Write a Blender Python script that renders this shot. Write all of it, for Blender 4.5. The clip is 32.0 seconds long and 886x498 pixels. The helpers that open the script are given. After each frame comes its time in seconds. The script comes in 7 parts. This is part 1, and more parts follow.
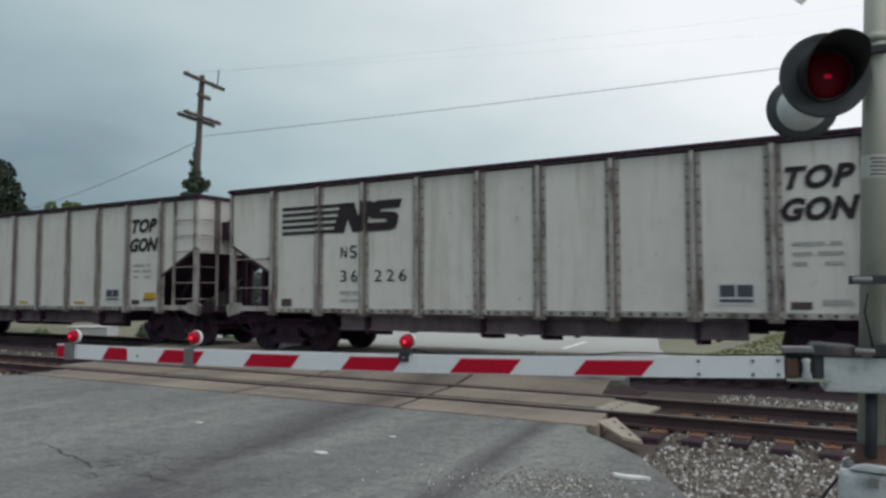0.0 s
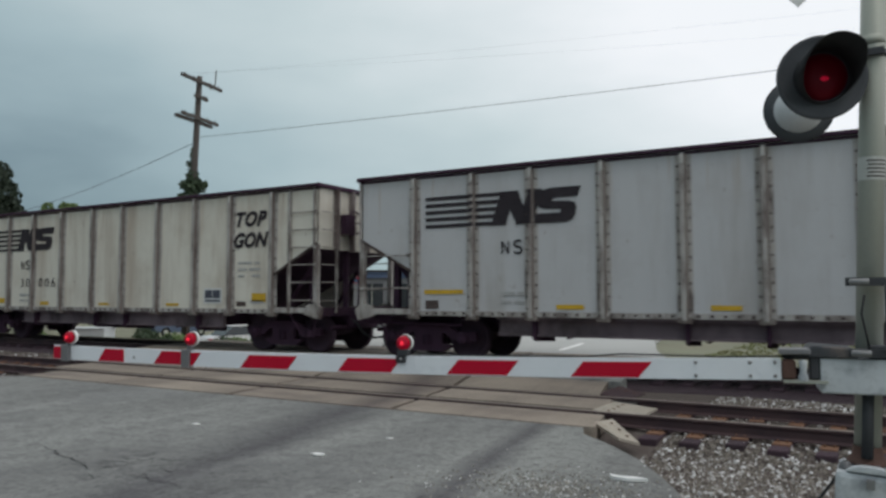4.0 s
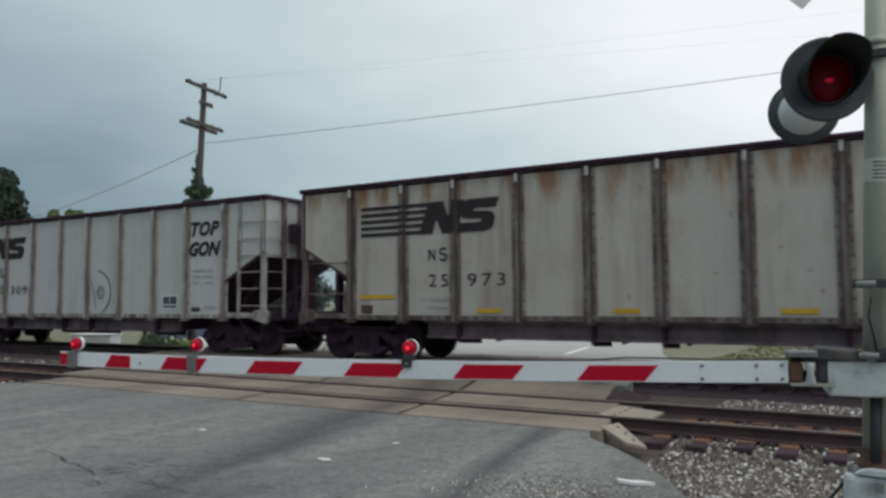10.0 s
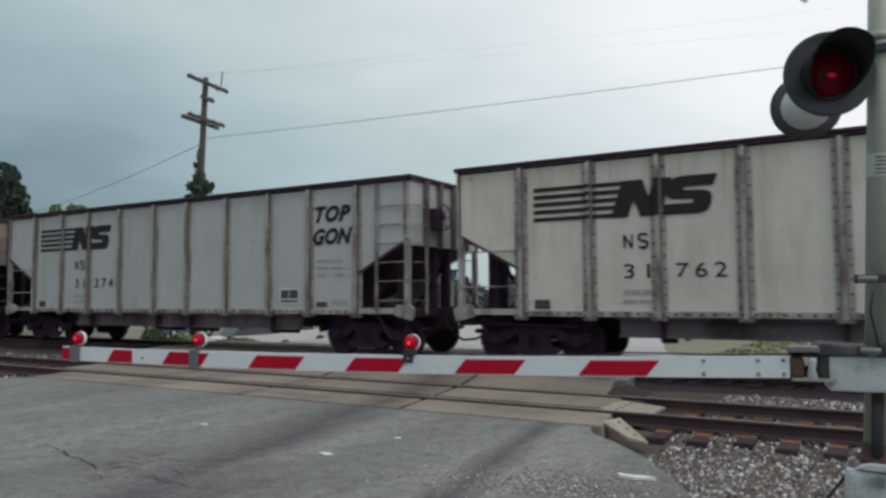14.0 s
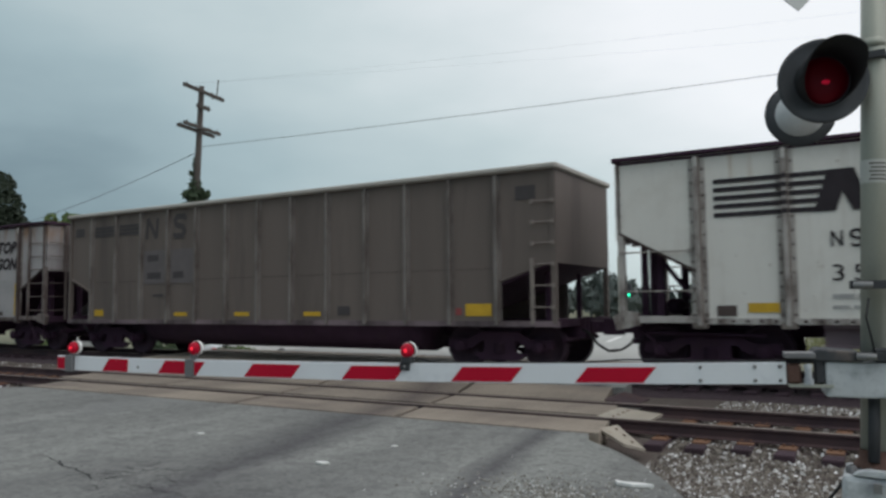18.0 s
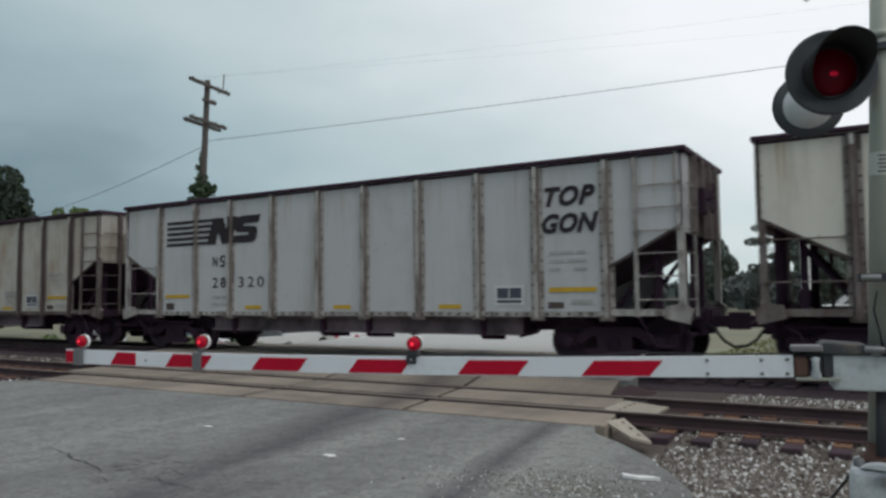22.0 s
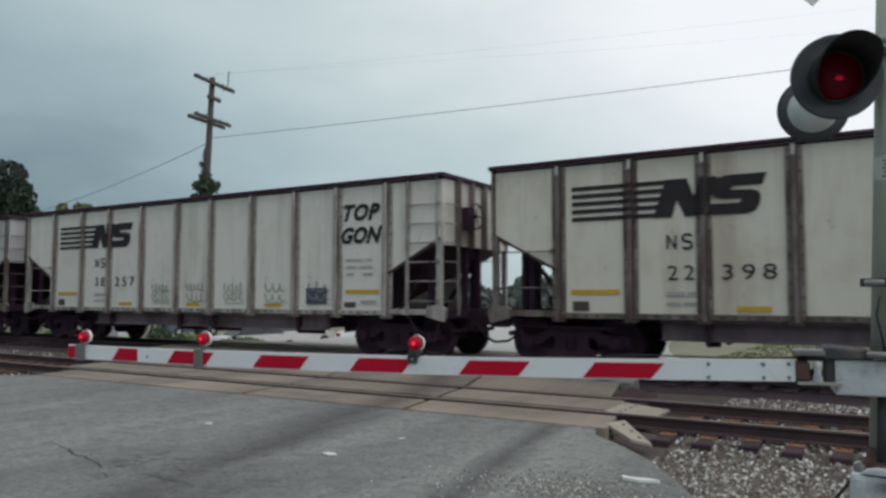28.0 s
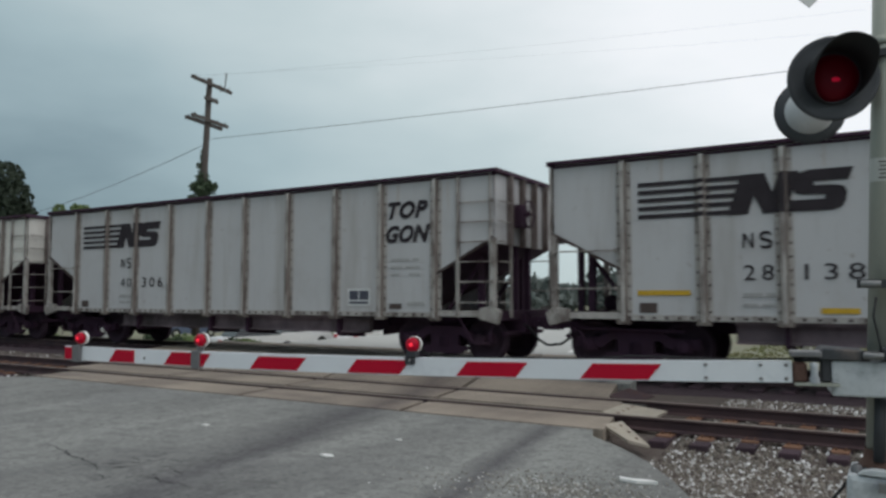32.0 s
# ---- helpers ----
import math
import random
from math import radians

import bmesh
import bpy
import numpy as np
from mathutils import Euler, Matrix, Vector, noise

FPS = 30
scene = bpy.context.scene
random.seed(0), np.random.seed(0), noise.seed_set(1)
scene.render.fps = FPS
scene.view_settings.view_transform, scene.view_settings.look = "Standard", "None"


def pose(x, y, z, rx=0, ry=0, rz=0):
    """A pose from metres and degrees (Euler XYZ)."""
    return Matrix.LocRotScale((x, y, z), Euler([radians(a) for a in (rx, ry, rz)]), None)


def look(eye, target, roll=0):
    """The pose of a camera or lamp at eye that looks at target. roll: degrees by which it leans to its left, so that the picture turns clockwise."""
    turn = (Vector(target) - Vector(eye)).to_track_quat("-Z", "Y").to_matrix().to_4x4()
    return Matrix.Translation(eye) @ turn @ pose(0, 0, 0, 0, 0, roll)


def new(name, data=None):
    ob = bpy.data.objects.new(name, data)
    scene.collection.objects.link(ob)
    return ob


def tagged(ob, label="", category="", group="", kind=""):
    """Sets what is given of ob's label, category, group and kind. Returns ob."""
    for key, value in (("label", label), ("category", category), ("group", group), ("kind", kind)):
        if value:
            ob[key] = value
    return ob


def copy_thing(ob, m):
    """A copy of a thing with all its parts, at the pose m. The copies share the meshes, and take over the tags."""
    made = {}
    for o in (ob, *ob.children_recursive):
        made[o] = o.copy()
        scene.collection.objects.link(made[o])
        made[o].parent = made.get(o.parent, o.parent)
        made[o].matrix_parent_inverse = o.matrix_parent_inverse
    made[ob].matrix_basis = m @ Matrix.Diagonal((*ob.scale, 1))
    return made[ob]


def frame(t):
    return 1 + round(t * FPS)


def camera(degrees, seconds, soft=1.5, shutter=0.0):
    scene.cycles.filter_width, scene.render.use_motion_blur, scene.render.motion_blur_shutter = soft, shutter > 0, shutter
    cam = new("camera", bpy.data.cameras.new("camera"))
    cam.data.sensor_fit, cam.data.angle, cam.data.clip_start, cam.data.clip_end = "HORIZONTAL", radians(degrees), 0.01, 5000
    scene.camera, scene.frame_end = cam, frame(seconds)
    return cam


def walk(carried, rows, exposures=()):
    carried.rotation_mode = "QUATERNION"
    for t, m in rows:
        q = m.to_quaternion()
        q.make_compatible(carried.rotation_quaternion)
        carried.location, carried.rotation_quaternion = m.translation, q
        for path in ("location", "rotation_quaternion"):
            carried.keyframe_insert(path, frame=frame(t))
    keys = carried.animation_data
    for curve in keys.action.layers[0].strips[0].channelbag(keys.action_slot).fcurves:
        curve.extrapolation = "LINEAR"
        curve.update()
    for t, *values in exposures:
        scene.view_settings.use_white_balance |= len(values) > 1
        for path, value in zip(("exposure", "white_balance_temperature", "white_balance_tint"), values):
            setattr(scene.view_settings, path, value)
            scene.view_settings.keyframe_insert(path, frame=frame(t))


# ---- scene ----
# camera: held at head height beside the road, turning a little in the hand
# AIM: seconds, degrees left of straight across the tracks, degrees up, degrees of lean
AIM = [
    (0, 30.753, 3.539, -0.065), (0.5, 30.705, 3.467, 0.061), (1, 30.742, 3.515, 0.025), (1.5, 30.542, 3.665, 0.084),
    (2, 30.563, 3.74, 0.126), (2.5, 30.706, 3.622, 0.154), (3, 30.727, 3.517, 0.167), (3.5, 30.64, 3.557, 0.092),
    (5.5, 30.613, 3.902, -0.285), (6, 30.723, 3.857, -0.273), (6.5, 30.656, 3.864, -0.382), (7, 30.676, 3.906, -0.381),
    (7.5, 30.664, 3.89, -0.354), (8, 30.705, 3.848, -0.361), (8.5, 30.728, 3.905, -0.41), (9, 30.788, 3.954, -0.462),
    (9.5, 30.911, 3.989, -0.407), (10, 30.932, 3.985, -0.342), (10.5, 31.138, 3.866, -0.188), (11, 30.996, 3.848, -0.138),
    (11.5, 30.982, 3.814, -0.167), (12, 31.04, 3.832, -0.156), (12.5, 31.026, 3.817, -0.208), (13, 31.104, 3.622, -0.162),
    (13.5, 31.189, 3.495, -0.175), (14, 31.055, 3.605, -0.314), (14.5, 30.903, 3.841, -0.501), (16.5, 31.183, 4.004, -0.455),
    (17, 30.926, 4.027, -0.482), (17.5, 31.035, 3.948, -0.475), (18, 30.768, 4.175, -0.541), (18.5, 30.841, 4.09, -0.709),
    (19, 31.138, 3.96, -0.76), (19.5, 31.223, 4.212, -0.689), (20, 31.17, 4.183, -0.747), (20.5, 31.251, 3.999, -0.623),
    (21, 31.112, 3.837, -0.66), (21.5, 31.247, 3.779, -0.557), (22, 31.244, 3.684, -0.618), (22.5, 31.291, 3.671, -0.532),
    (23, 31.198, 3.747, -0.604), (23.5, 31.273, 3.744, -0.444), (24, 31.239, 3.734, -0.385), (24.5, 31.139, 3.828, -0.406),
    (25, 31.266, 3.845, -0.395), (25.5, 31.257, 3.83, -0.37), (27.5, 31.402, 3.775, 0.016), (28, 31.44, 3.674, 0.077),
    (28.5, 31.484, 3.77, 0.089), (29, 31.273, 3.844, 0.019), (29.5, 31.255, 3.895, -0.03), (30, 31.241, 3.869, -0.046),
    (30.5, 31.298, 3.842, -0.112), (31, 31.248, 3.797, -0.125), (31.5, 31.278, 3.779, 0.022), (32, 31.245, 3.764, 0.065),
]

EYE = Vector((0, 0, 1.541))


def aim(left, up, lean):
    a, b = radians(left), radians(up)
    way = Vector((-math.sin(a) * math.cos(b), math.cos(a) * math.cos(b), math.sin(b)))
    return look(EYE, EYE + way, lean)


cam = camera(61.04, 32.0, soft=2.8, shutter=0.08)
walk(cam, [(t, aim(a, b, c)) for t, a, b, c in AIM], exposures=[(0, -0.13), (32, -0.13)])

# world: heavy overcast, a dark rain cloud over the tracks and a bright break over the road
world = bpy.data.worlds.new("sky")
scene.world = world
world.use_nodes = True
wn, wl = world.node_tree.nodes, world.node_tree.links
wn.clear()
SUN_UP, SUN_TURN = radians(50), radians(60)
nis = wn.new("ShaderNodeTexSky")
nis.sky_type, nis.sun_disc, nis.sun_elevation, nis.sun_rotation = "NISHITA", False, SUN_UP, SUN_TURN
tc = wn.new("ShaderNodeTexCoord")
dot = wn.new("ShaderNodeVectorMath")
dot.operation = "DOT_PRODUCT"
dot.inputs[1].default_value = (0.60, 0.45, 1.25)
wl.new(tc.outputs["Generated"], dot.inputs[0])
mp = wn.new("ShaderNodeMapping")
mp.inputs["Scale"].default_value = (1.0, 1.0, 2.6)
wl.new(tc.outputs["Generated"], mp.inputs["Vector"])
cl = wn.new("ShaderNodeTexNoise")
cl.inputs["Scale"].default_value, cl.inputs["Detail"].default_value, cl.inputs["Roughness"].default_value = 3.2, 6, 0.48
wl.new(mp.outputs["Vector"], cl.inputs["Vector"])
mr = wn.new("ShaderNodeMath")
mr.operation = "MULTIPLY_ADD"
mr.inputs[1].default_value, mr.inputs[2].default_value = 0.38, 0.055
wl.new(cl.outputs["Fac"], mr.inputs[0])
ad = wn.new("ShaderNodeMath")
ad.operation = "ADD"
wl.new(dot.outputs["Value"], ad.inputs[0])
wl.new(mr.outputs["Value"], ad.inputs[1])
ramp = wn.new("ShaderNodeValToRGB")
ramp.color_ramp.elements.new(0.3)
ramp.color_ramp.elements.new(0.55)
ramp.color_ramp.elements.new(0.8)
SKY = [(0.08, (0.158, 0.230, 0.268, 1)), (0.24, (0.310, 0.412, 0.448, 1)), (0.36, (0.390, 0.502, 0.535, 1)), (0.62, (0.595, 0.690, 0.708, 1)), (0.94, (0.95, 0.975, 1.0, 1))]
for e, (p, c) in zip(list(ramp.color_ramp.elements), SKY):
    e.position, e.color = p, c
wl.new(ad.outputs["Value"], ramp.inputs["Fac"])
bg_cloud, bg_sky, mixs, wo = wn.new("ShaderNodeBackground"), wn.new("ShaderNodeBackground"), wn.new("ShaderNodeAddShader"), wn.new("ShaderNodeOutputWorld")
bg_cloud.inputs["Strength"].default_value = 1.0
bg_sky.inputs["Strength"].default_value = 0.01
wl.new(ramp.outputs["Color"], bg_cloud.inputs["Color"])
wl.new(nis.outputs["Color"], bg_sky.inputs["Color"])
wl.new(bg_cloud.outputs[0], mixs.inputs[0])
wl.new(bg_sky.outputs[0], mixs.inputs[1])
wl.new(mixs.outputs[0], wo.inputs["Surface"])

sun_data = bpy.data.lights.new("sun", "SUN")
sun_data.energy, sun_data.angle, sun_data.color = 0.6, radians(30), (1.0, 0.98, 0.95)
sun = new("sun", sun_data)
sun.matrix_world = look((20, -10, 40), (0, 0, 0))


# ---- materials ----
def mat(name, color, rough=0.7, metal=0.0, var=0.15, scale=6.0, fine=60.0, bump=0.15, stain=None, stain_at=0.6, stretch=(1, 1, 1), spec=0.5, piece=0.0, grain=None):
    """A painted or natural surface: base colour varied at two scales, with stains of a second colour and a fine bump. piece: random tone from piece to piece."""
    m = bpy.data.materials.new(name)
    m.use_nodes = True
    n, l = m.node_tree.nodes, m.node_tree.links
    b = n["Principled BSDF"]
    b.inputs["Roughness"].default_value, b.inputs["Metallic"].default_value = rough, metal
    b.inputs["Specular IOR Level"].default_value = spec
    t = n.new("ShaderNodeTexCoord")
    info = n.new("ShaderNodeObjectInfo")
    off = n.new("ShaderNodeVectorMath")
    off.operation = "MULTIPLY_ADD"
    off.inputs[1].default_value = (37, 53, 71)
    cmb = n.new("ShaderNodeCombineXYZ")
    for i in range(3):
        l.new(info.outputs["Random"], cmb.inputs[i])
    l.new(cmb.outputs[0], off.inputs[0])
    l.new(t.outputs["Object"], off.inputs[2])
    mp = n.new("ShaderNodeMapping")
    mp.inputs["Scale"].default_value = stretch
    l.new(off.outputs[0], mp.inputs["Vector"])
    big, small = n.new("ShaderNodeTexNoise"), n.new("ShaderNodeTexNoise")
    big.inputs["Scale"].default_value, big.inputs["Detail"].default_value = scale, 5
    small.inputs["Scale"].default_value, small.inputs["Detail"].default_value = fine, 4
    l.new(mp.outputs[0], big.inputs["Vector"])
    l.new(off.outputs[0], small.inputs["Vector"])
    hue = n.new("ShaderNodeHueSaturation")
    hue.inputs["Color"].default_value = (*color, 1)
    val = n.new("ShaderNodeMath")
    val.operation = "MULTIPLY_ADD"
    val.inputs[1].default_value, val.inputs[2].default_value = 2 * var, 1 - var
    l.new(big.outputs["Fac"], val.inputs[0])
    v2 = n.new("ShaderNodeMath")
    v2.operation = "MULTIPLY_ADD"
    grain = var if grain is None else grain
    v2.inputs[1].default_value = grain
    l.new(small.outputs["Fac"], v2.inputs[0])
    l.new(val.outputs[0], v2.inputs[2])
    v3 = n.new("ShaderNodeMath")
    v3.operation = "MULTIPLY_ADD"
    v3.inputs[1].default_value = piece
    l.new(info.outputs["Random"], v3.inputs[0])
    l.new(v2.outputs[0], v3.inputs[2])
    v4 = n.new("ShaderNodeMath")
    v4.operation = "SUBTRACT"
    v4.inputs[1].default_value = 0.5 * grain + 0.5 * piece
    l.new(v3.outputs[0], v4.inputs[0])
    l.new(v4.outputs[0], hue.inputs["Value"])
    col = hue.outputs["Color"]
    if stain:
        sn = n.new("ShaderNodeTexNoise")
        sn.inputs["Scale"].default_value, sn.inputs["Detail"].default_value, sn.inputs["Roughness"].default_value = scale * 0.6, 7, 0.65
        mp2 = n.new("ShaderNodeMapping")
        mp2.inputs["Scale"].default_value, mp2.inputs["Location"].default_value = stretch, (5, 9, 3)
        l.new(off.outputs[0], mp2.inputs["Vector"])
        l.new(mp2.outputs[0], sn.inputs["Vector"])
        rp = n.new("ShaderNodeValToRGB")
        rp.color_ramp.elements[0].position, rp.color_ramp.elements[1].position = stain_at - 0.06, stain_at + 0.14
        rp.color_ramp.elements[1].color = (0.85, 0.85, 0.85, 1)
        l.new(sn.outputs["Fac"], rp.inputs["Fac"])
        mx = n.new("ShaderNodeMix")
        mx.data_type = "RGBA"
        mx.inputs["B"].default_value = (*stain, 1)
        l.new(rp.outputs["Color"], mx.inputs["Factor"])
        l.new(col, mx.inputs["A"])
        col = mx.outputs["Result"]
    l.new(col, b.inputs["Base Color"])
    if bump:
        bp = n.new("ShaderNodeBump")
        bp.inputs["Strength"].default_value, bp.inputs["Distance"].default_value = bump, 0.02
        l.new(small.outputs["Fac"], bp.inputs["Height"])
        l.new(bp.outputs[0], b.inputs["Normal"])
    return m


def glow(name, color, strength):
    m = bpy.data.materials.new(name)
    m.use_nodes = True
    b = m.node_tree.nodes["Principled BSDF"]
    b.inputs["Base Color"].default_value = (*color, 1)
    b.inputs["Roughness"].default_value = 0.45
    b.inputs["Specular IOR Level"].default_value = 0.15
    b.inputs["Emission Color"].default_value, b.inputs["Emission Strength"].default_value = (*color, 1), strength
    return m


V = (1, 1, 0.12)
PAINT = {
    "white": mat("paint_chalky_white", (0.68, 0.67, 0.63), 0.62, var=0.09, scale=1.4, bump=0.05, stain=(0.40, 0.36, 0.31), stain_at=0.60, stretch=V),
    "grey": mat("paint_pale_grey", (0.495, 0.50, 0.51), 0.62, var=0.09, scale=1.4, bump=0.05, stain=(0.34, 0.32, 0.30), stain_at=0.60, stretch=V),
    "cream": mat("paint_cream", (0.66, 0.635, 0.56), 0.62, var=0.11, scale=1.4, bump=0.05, stain=(0.40, 0.33, 0.26), stain_at=0.58, stretch=V),
    "dirty": mat("paint_dirty_grey", (0.44, 0.42, 0.385), 0.68, var=0.18, scale=1.8, bump=0.06, stain=(0.22, 0.155, 0.115), stain_at=0.57, stretch=V),
    "rusty": mat("paint_rust_streaked", (0.42, 0.41, 0.40), 0.7, var=0.14, scale=1.8, bump=0.06, stain=(0.26, 0.18, 0.12), stain_at=0.60, stretch=V),
    "brown": mat("paint_rust_washed", (0.50, 0.475, 0.445), 0.72, var=0.16, scale=1.3, bump=0.06, stain=(0.27, 0.18, 0.13), stain_at=0.53, stretch=(1, 1, 0.4)),
    "stained": mat("paint_stained_buff", (0.47, 0.45, 0.405), 0.68, var=0.14, scale=1.5, bump=0.06, stain=(0.33, 0.27, 0.20), stain_at=0.54, stretch=(1, 1, 0.8)),
    "end_rust": mat("paint_end_rust", (0.31, 0.265, 0.235), 0.74, var=0.25, scale=1.5, bump=0.06, stain=(0.13, 0.08, 0.06), stain_at=0.50, stretch=(1, 1, 0.4)),
    "tan_dark": mat("paint_tan_sooty", (0.135, 0.110, 0.098), 0.72, var=0.18, scale=1.6, bump=0.05, stain=(0.075, 0.06, 0.055), stain_at=0.58, stretch=V),
    "soot": mat("paint_sooty_grey", (0.385, 0.37, 0.375), 0.68, var=0.16, scale=1.7, bump=0.06, stain=(0.17, 0.14, 0.13), stain_at=0.57, stretch=V),
    "tan": mat("paint_tan_dirty", (0.225, 0.192, 0.174), 0.7, var=0.14, scale=1.6, bump=0.05, stain=(0.12, 0.10, 0.09), stain_at=0.62, stretch=V),
}


def streaks(m, color, amount, spots, smear=None, at=(3.2, 0.75), runs=0.0):
    """Weather on a painted side: thin runs of dirt, small rust spots and, on some, broad rust smears high on the panel or thin orange runs from its top edge."""
    n, l = m.node_tree.nodes, m.node_tree.links
    bs = n["Principled BSDF"]
    t, info = n.new("ShaderNodeTexCoord"), n.new("ShaderNodeObjectInfo")
    cmb, off = n.new("ShaderNodeCombineXYZ"), n.new("ShaderNodeVectorMath")
    off.operation = "MULTIPLY_ADD"
    off.inputs[1].default_value = (19, 41, 23)
    for i in range(3):
        l.new(info.outputs["Random"], cmb.inputs[i])
    l.new(cmb.outputs[0], off.inputs[0])
    l.new(t.outputs["Object"], off.inputs[2])

    def layer(stretch, scale, detail, lo, hi, tone, k, window=None):
        mp, nz, rp, mx = n.new("ShaderNodeMapping"), n.new("ShaderNodeTexNoise"), n.new("ShaderNodeMapRange"), n.new("ShaderNodeMix")
        mp.inputs["Scale"].default_value = stretch
        nz.inputs["Scale"].default_value, nz.inputs["Detail"].default_value, nz.inputs["Roughness"].default_value = scale, detail, 0.6
        rp.inputs["From Min"].default_value, rp.inputs["From Max"].default_value, rp.inputs["To Max"].default_value = lo, hi, k
        l.new(off.outputs[0], mp.inputs["Vector"])
        l.new(mp.outputs[0], nz.inputs["Vector"])
        l.new(nz.outputs["Fac"], rp.inputs["Value"])
        fac = rp.outputs["Result"]
        if window:
            sp, d, a, w, mul = n.new("ShaderNodeSeparateXYZ"), n.new("ShaderNodeMath"), n.new("ShaderNodeMath"), n.new("ShaderNodeMapRange"), n.new("ShaderNodeMath")
            d.operation, a.operation, mul.operation = "SUBTRACT", "ABSOLUTE", "MULTIPLY"
            d.inputs[1].default_value = window[0]
            w.inputs["From Min"].default_value, w.inputs["From Max"].default_value, w.inputs["To Min"].default_value, w.inputs["To Max"].default_value = window[1] * 0.35, window[1], 1, 0
            l.new(t.outputs["Object"], sp.inputs[0])
            l.new(sp.outputs["Z"], d.inputs[0])
            l.new(d.outputs[0], a.inputs[0])
            l.new(a.outputs[0], w.inputs["Value"])
            l.new(w.outputs["Result"], mul.inputs[0])
            l.new(fac, mul.inputs[1])
            fac = mul.outputs[0]
        mx.data_type = "RGBA"
        mx.inputs["B"].default_value = (*tone, 1)
        l.new(fac, mx.inputs["Factor"])
        l.new(bs.inputs["Base Color"].links[0].from_socket, mx.inputs["A"])
        l.new(mx.outputs["Result"], bs.inputs["Base Color"])

    layer((6, 6, 0.6), 1.0, 6, 0.54, 0.85, color, amount)
    layer((1, 1, 0.7), 7.0, 5, 0.65, 0.76, (0.17, 0.10, 0.065), spots)
    layer((1, 1, 1), 1.3, 5, 0.50, 0.78, color, amount * 0.8)
    if runs:
        layer((5.5, 5.5, 0.22), 1.0, 3, 0.60, 0.72, (0.34, 0.20, 0.09), runs, (3.85, 1.0))
    if smear:
        layer((2.6, 2.6, 0.55), 1.0, 6, 0.44, 0.60, (0.24, 0.125, 0.06), smear, at)


streaks(PAINT["white"], (0.40, 0.36, 0.31), 0.40, 0.55, runs=0.35)
streaks(PAINT["grey"], (0.33, 0.31, 0.30), 0.38, 0.50, runs=0.55)
streaks(PAINT["cream"], (0.38, 0.31, 0.24), 0.45, 0.65, 0.10, (3.5, 0.7), runs=0.5)
streaks(PAINT["dirty"], (0.25, 0.20, 0.16), 0.55, 0.85, 0.95, (3.85, 0.75), runs=0.8)
streaks(PAINT["soot"], (0.18, 0.15, 0.145), 0.50, 0.60, 0.85, (3.9, 0.7), runs=0.5)
streaks(PAINT["rusty"], (0.24, 0.19, 0.15), 0.50, 0.55, 0.80, runs=0.7)
streaks(PAINT["brown"], (0.24, 0.16, 0.115), 0.75, 0.70, 0.55, (3.6, 1.0), runs=0.6)
streaks(PAINT["stained"], (0.27, 0.19, 0.13), 0.65, 0.75, 0.35, (2.7, 0.9))
streaks(PAINT["tan"], (0.17, 0.14, 0.125), 0.45, 0.25)
RIB = {
    "clean": mat("rib_worn_grey", (0.40, 0.38, 0.36), 0.7, var=0.3, scale=6, bump=0.1, stain=(0.085, 0.058, 0.05), stain_at=0.51, stretch=(1, 1, 0.35)),
    "dark": mat("rib_grimy", (0.18, 0.152, 0.145), 0.75, var=0.35, scale=6, bump=0.1, stain=(0.065, 0.042, 0.036), stain_at=0.46, stretch=(1, 1, 0.35)),
    "tan": mat("rib_bare_metal", (0.34, 0.33, 0.33), 0.6, var=0.3, scale=5, bump=0.08, stain=(0.085, 0.07, 0.068), stain_at=0.50, stretch=(1, 1, 0.35)),
}
RIB["iron"] = mat("ladder_iron_grimy", (0.35, 0.33, 0.31), 0.75, var=0.35, scale=6, bump=0.1, stain=(0.075, 0.05, 0.045), stain_at=0.49, stretch=(1, 1, 0.35))
RIB["tan_dark"] = mat("rib_sooty_metal", (0.19, 0.172, 0.16), 0.65, var=0.3, scale=5, bump=0.08, stain=(0.08, 0.062, 0.056), stain_at=0.50, stretch=(1, 1, 0.35))
FLANGE_WORN = mat("rib_flange_worn", (0.40, 0.38, 0.355), 0.75, var=0.3, scale=8, bump=0.1, stain=(0.085, 0.058, 0.05), stain_at=0.54, stretch=(1, 1, 0.25))
# sides of the cleaner ribs: grime plus their side shading, painted in
SEAM_SHADE_WORN = mat("seam_shade_worn", (0.19, 0.165, 0.15), 0.8, var=0.4, scale=6, bump=0.1, stain=(0.07, 0.05, 0.045), stain_at=0.52, stretch=(1, 1, 0.3))
FLANGE = mat("rib_flange_rust", (0.27, 0.245, 0.225), 0.75, var=0.3, scale=8, bump=0.1, stain=(0.070, 0.046, 0.040), stain_at=0.46, stretch=(1, 1, 0.25))
# dark rust of rivets and flanges; on rib sides also painted shading
SEAM_SHADE = mat("seam_rust_and_shade", (0.055, 0.038, 0.036), 0.8, var=0.4, scale=6, bump=0.1, stain=(0.13, 0.10, 0.09), stain_at=0.62, stretch=(1, 1, 0.3))
COAL_DUST = mat("coal_dust_steel", (0.052, 0.027, 0.047), 0.9, var=0.3, scale=4, bump=0.2, stain=(0.050, 0.034, 0.032), stain_at=0.62, spec=0.2)
UNDER = mat("underframe_grime", (0.052, 0.027, 0.047), 0.9, var=0.35, scale=3, bump=0.2, stain=(0.050, 0.031, 0.038), stain_at=0.60, spec=0.2)
UNDER_PALE = mat("sill_dusty_paint", (0.185, 0.140, 0.158), 0.8, var=0.3, scale=1.5, bump=0.1, stain=(0.04, 0.03, 0.03), stain_at=0.5, stretch=(1, 1, 0.6))
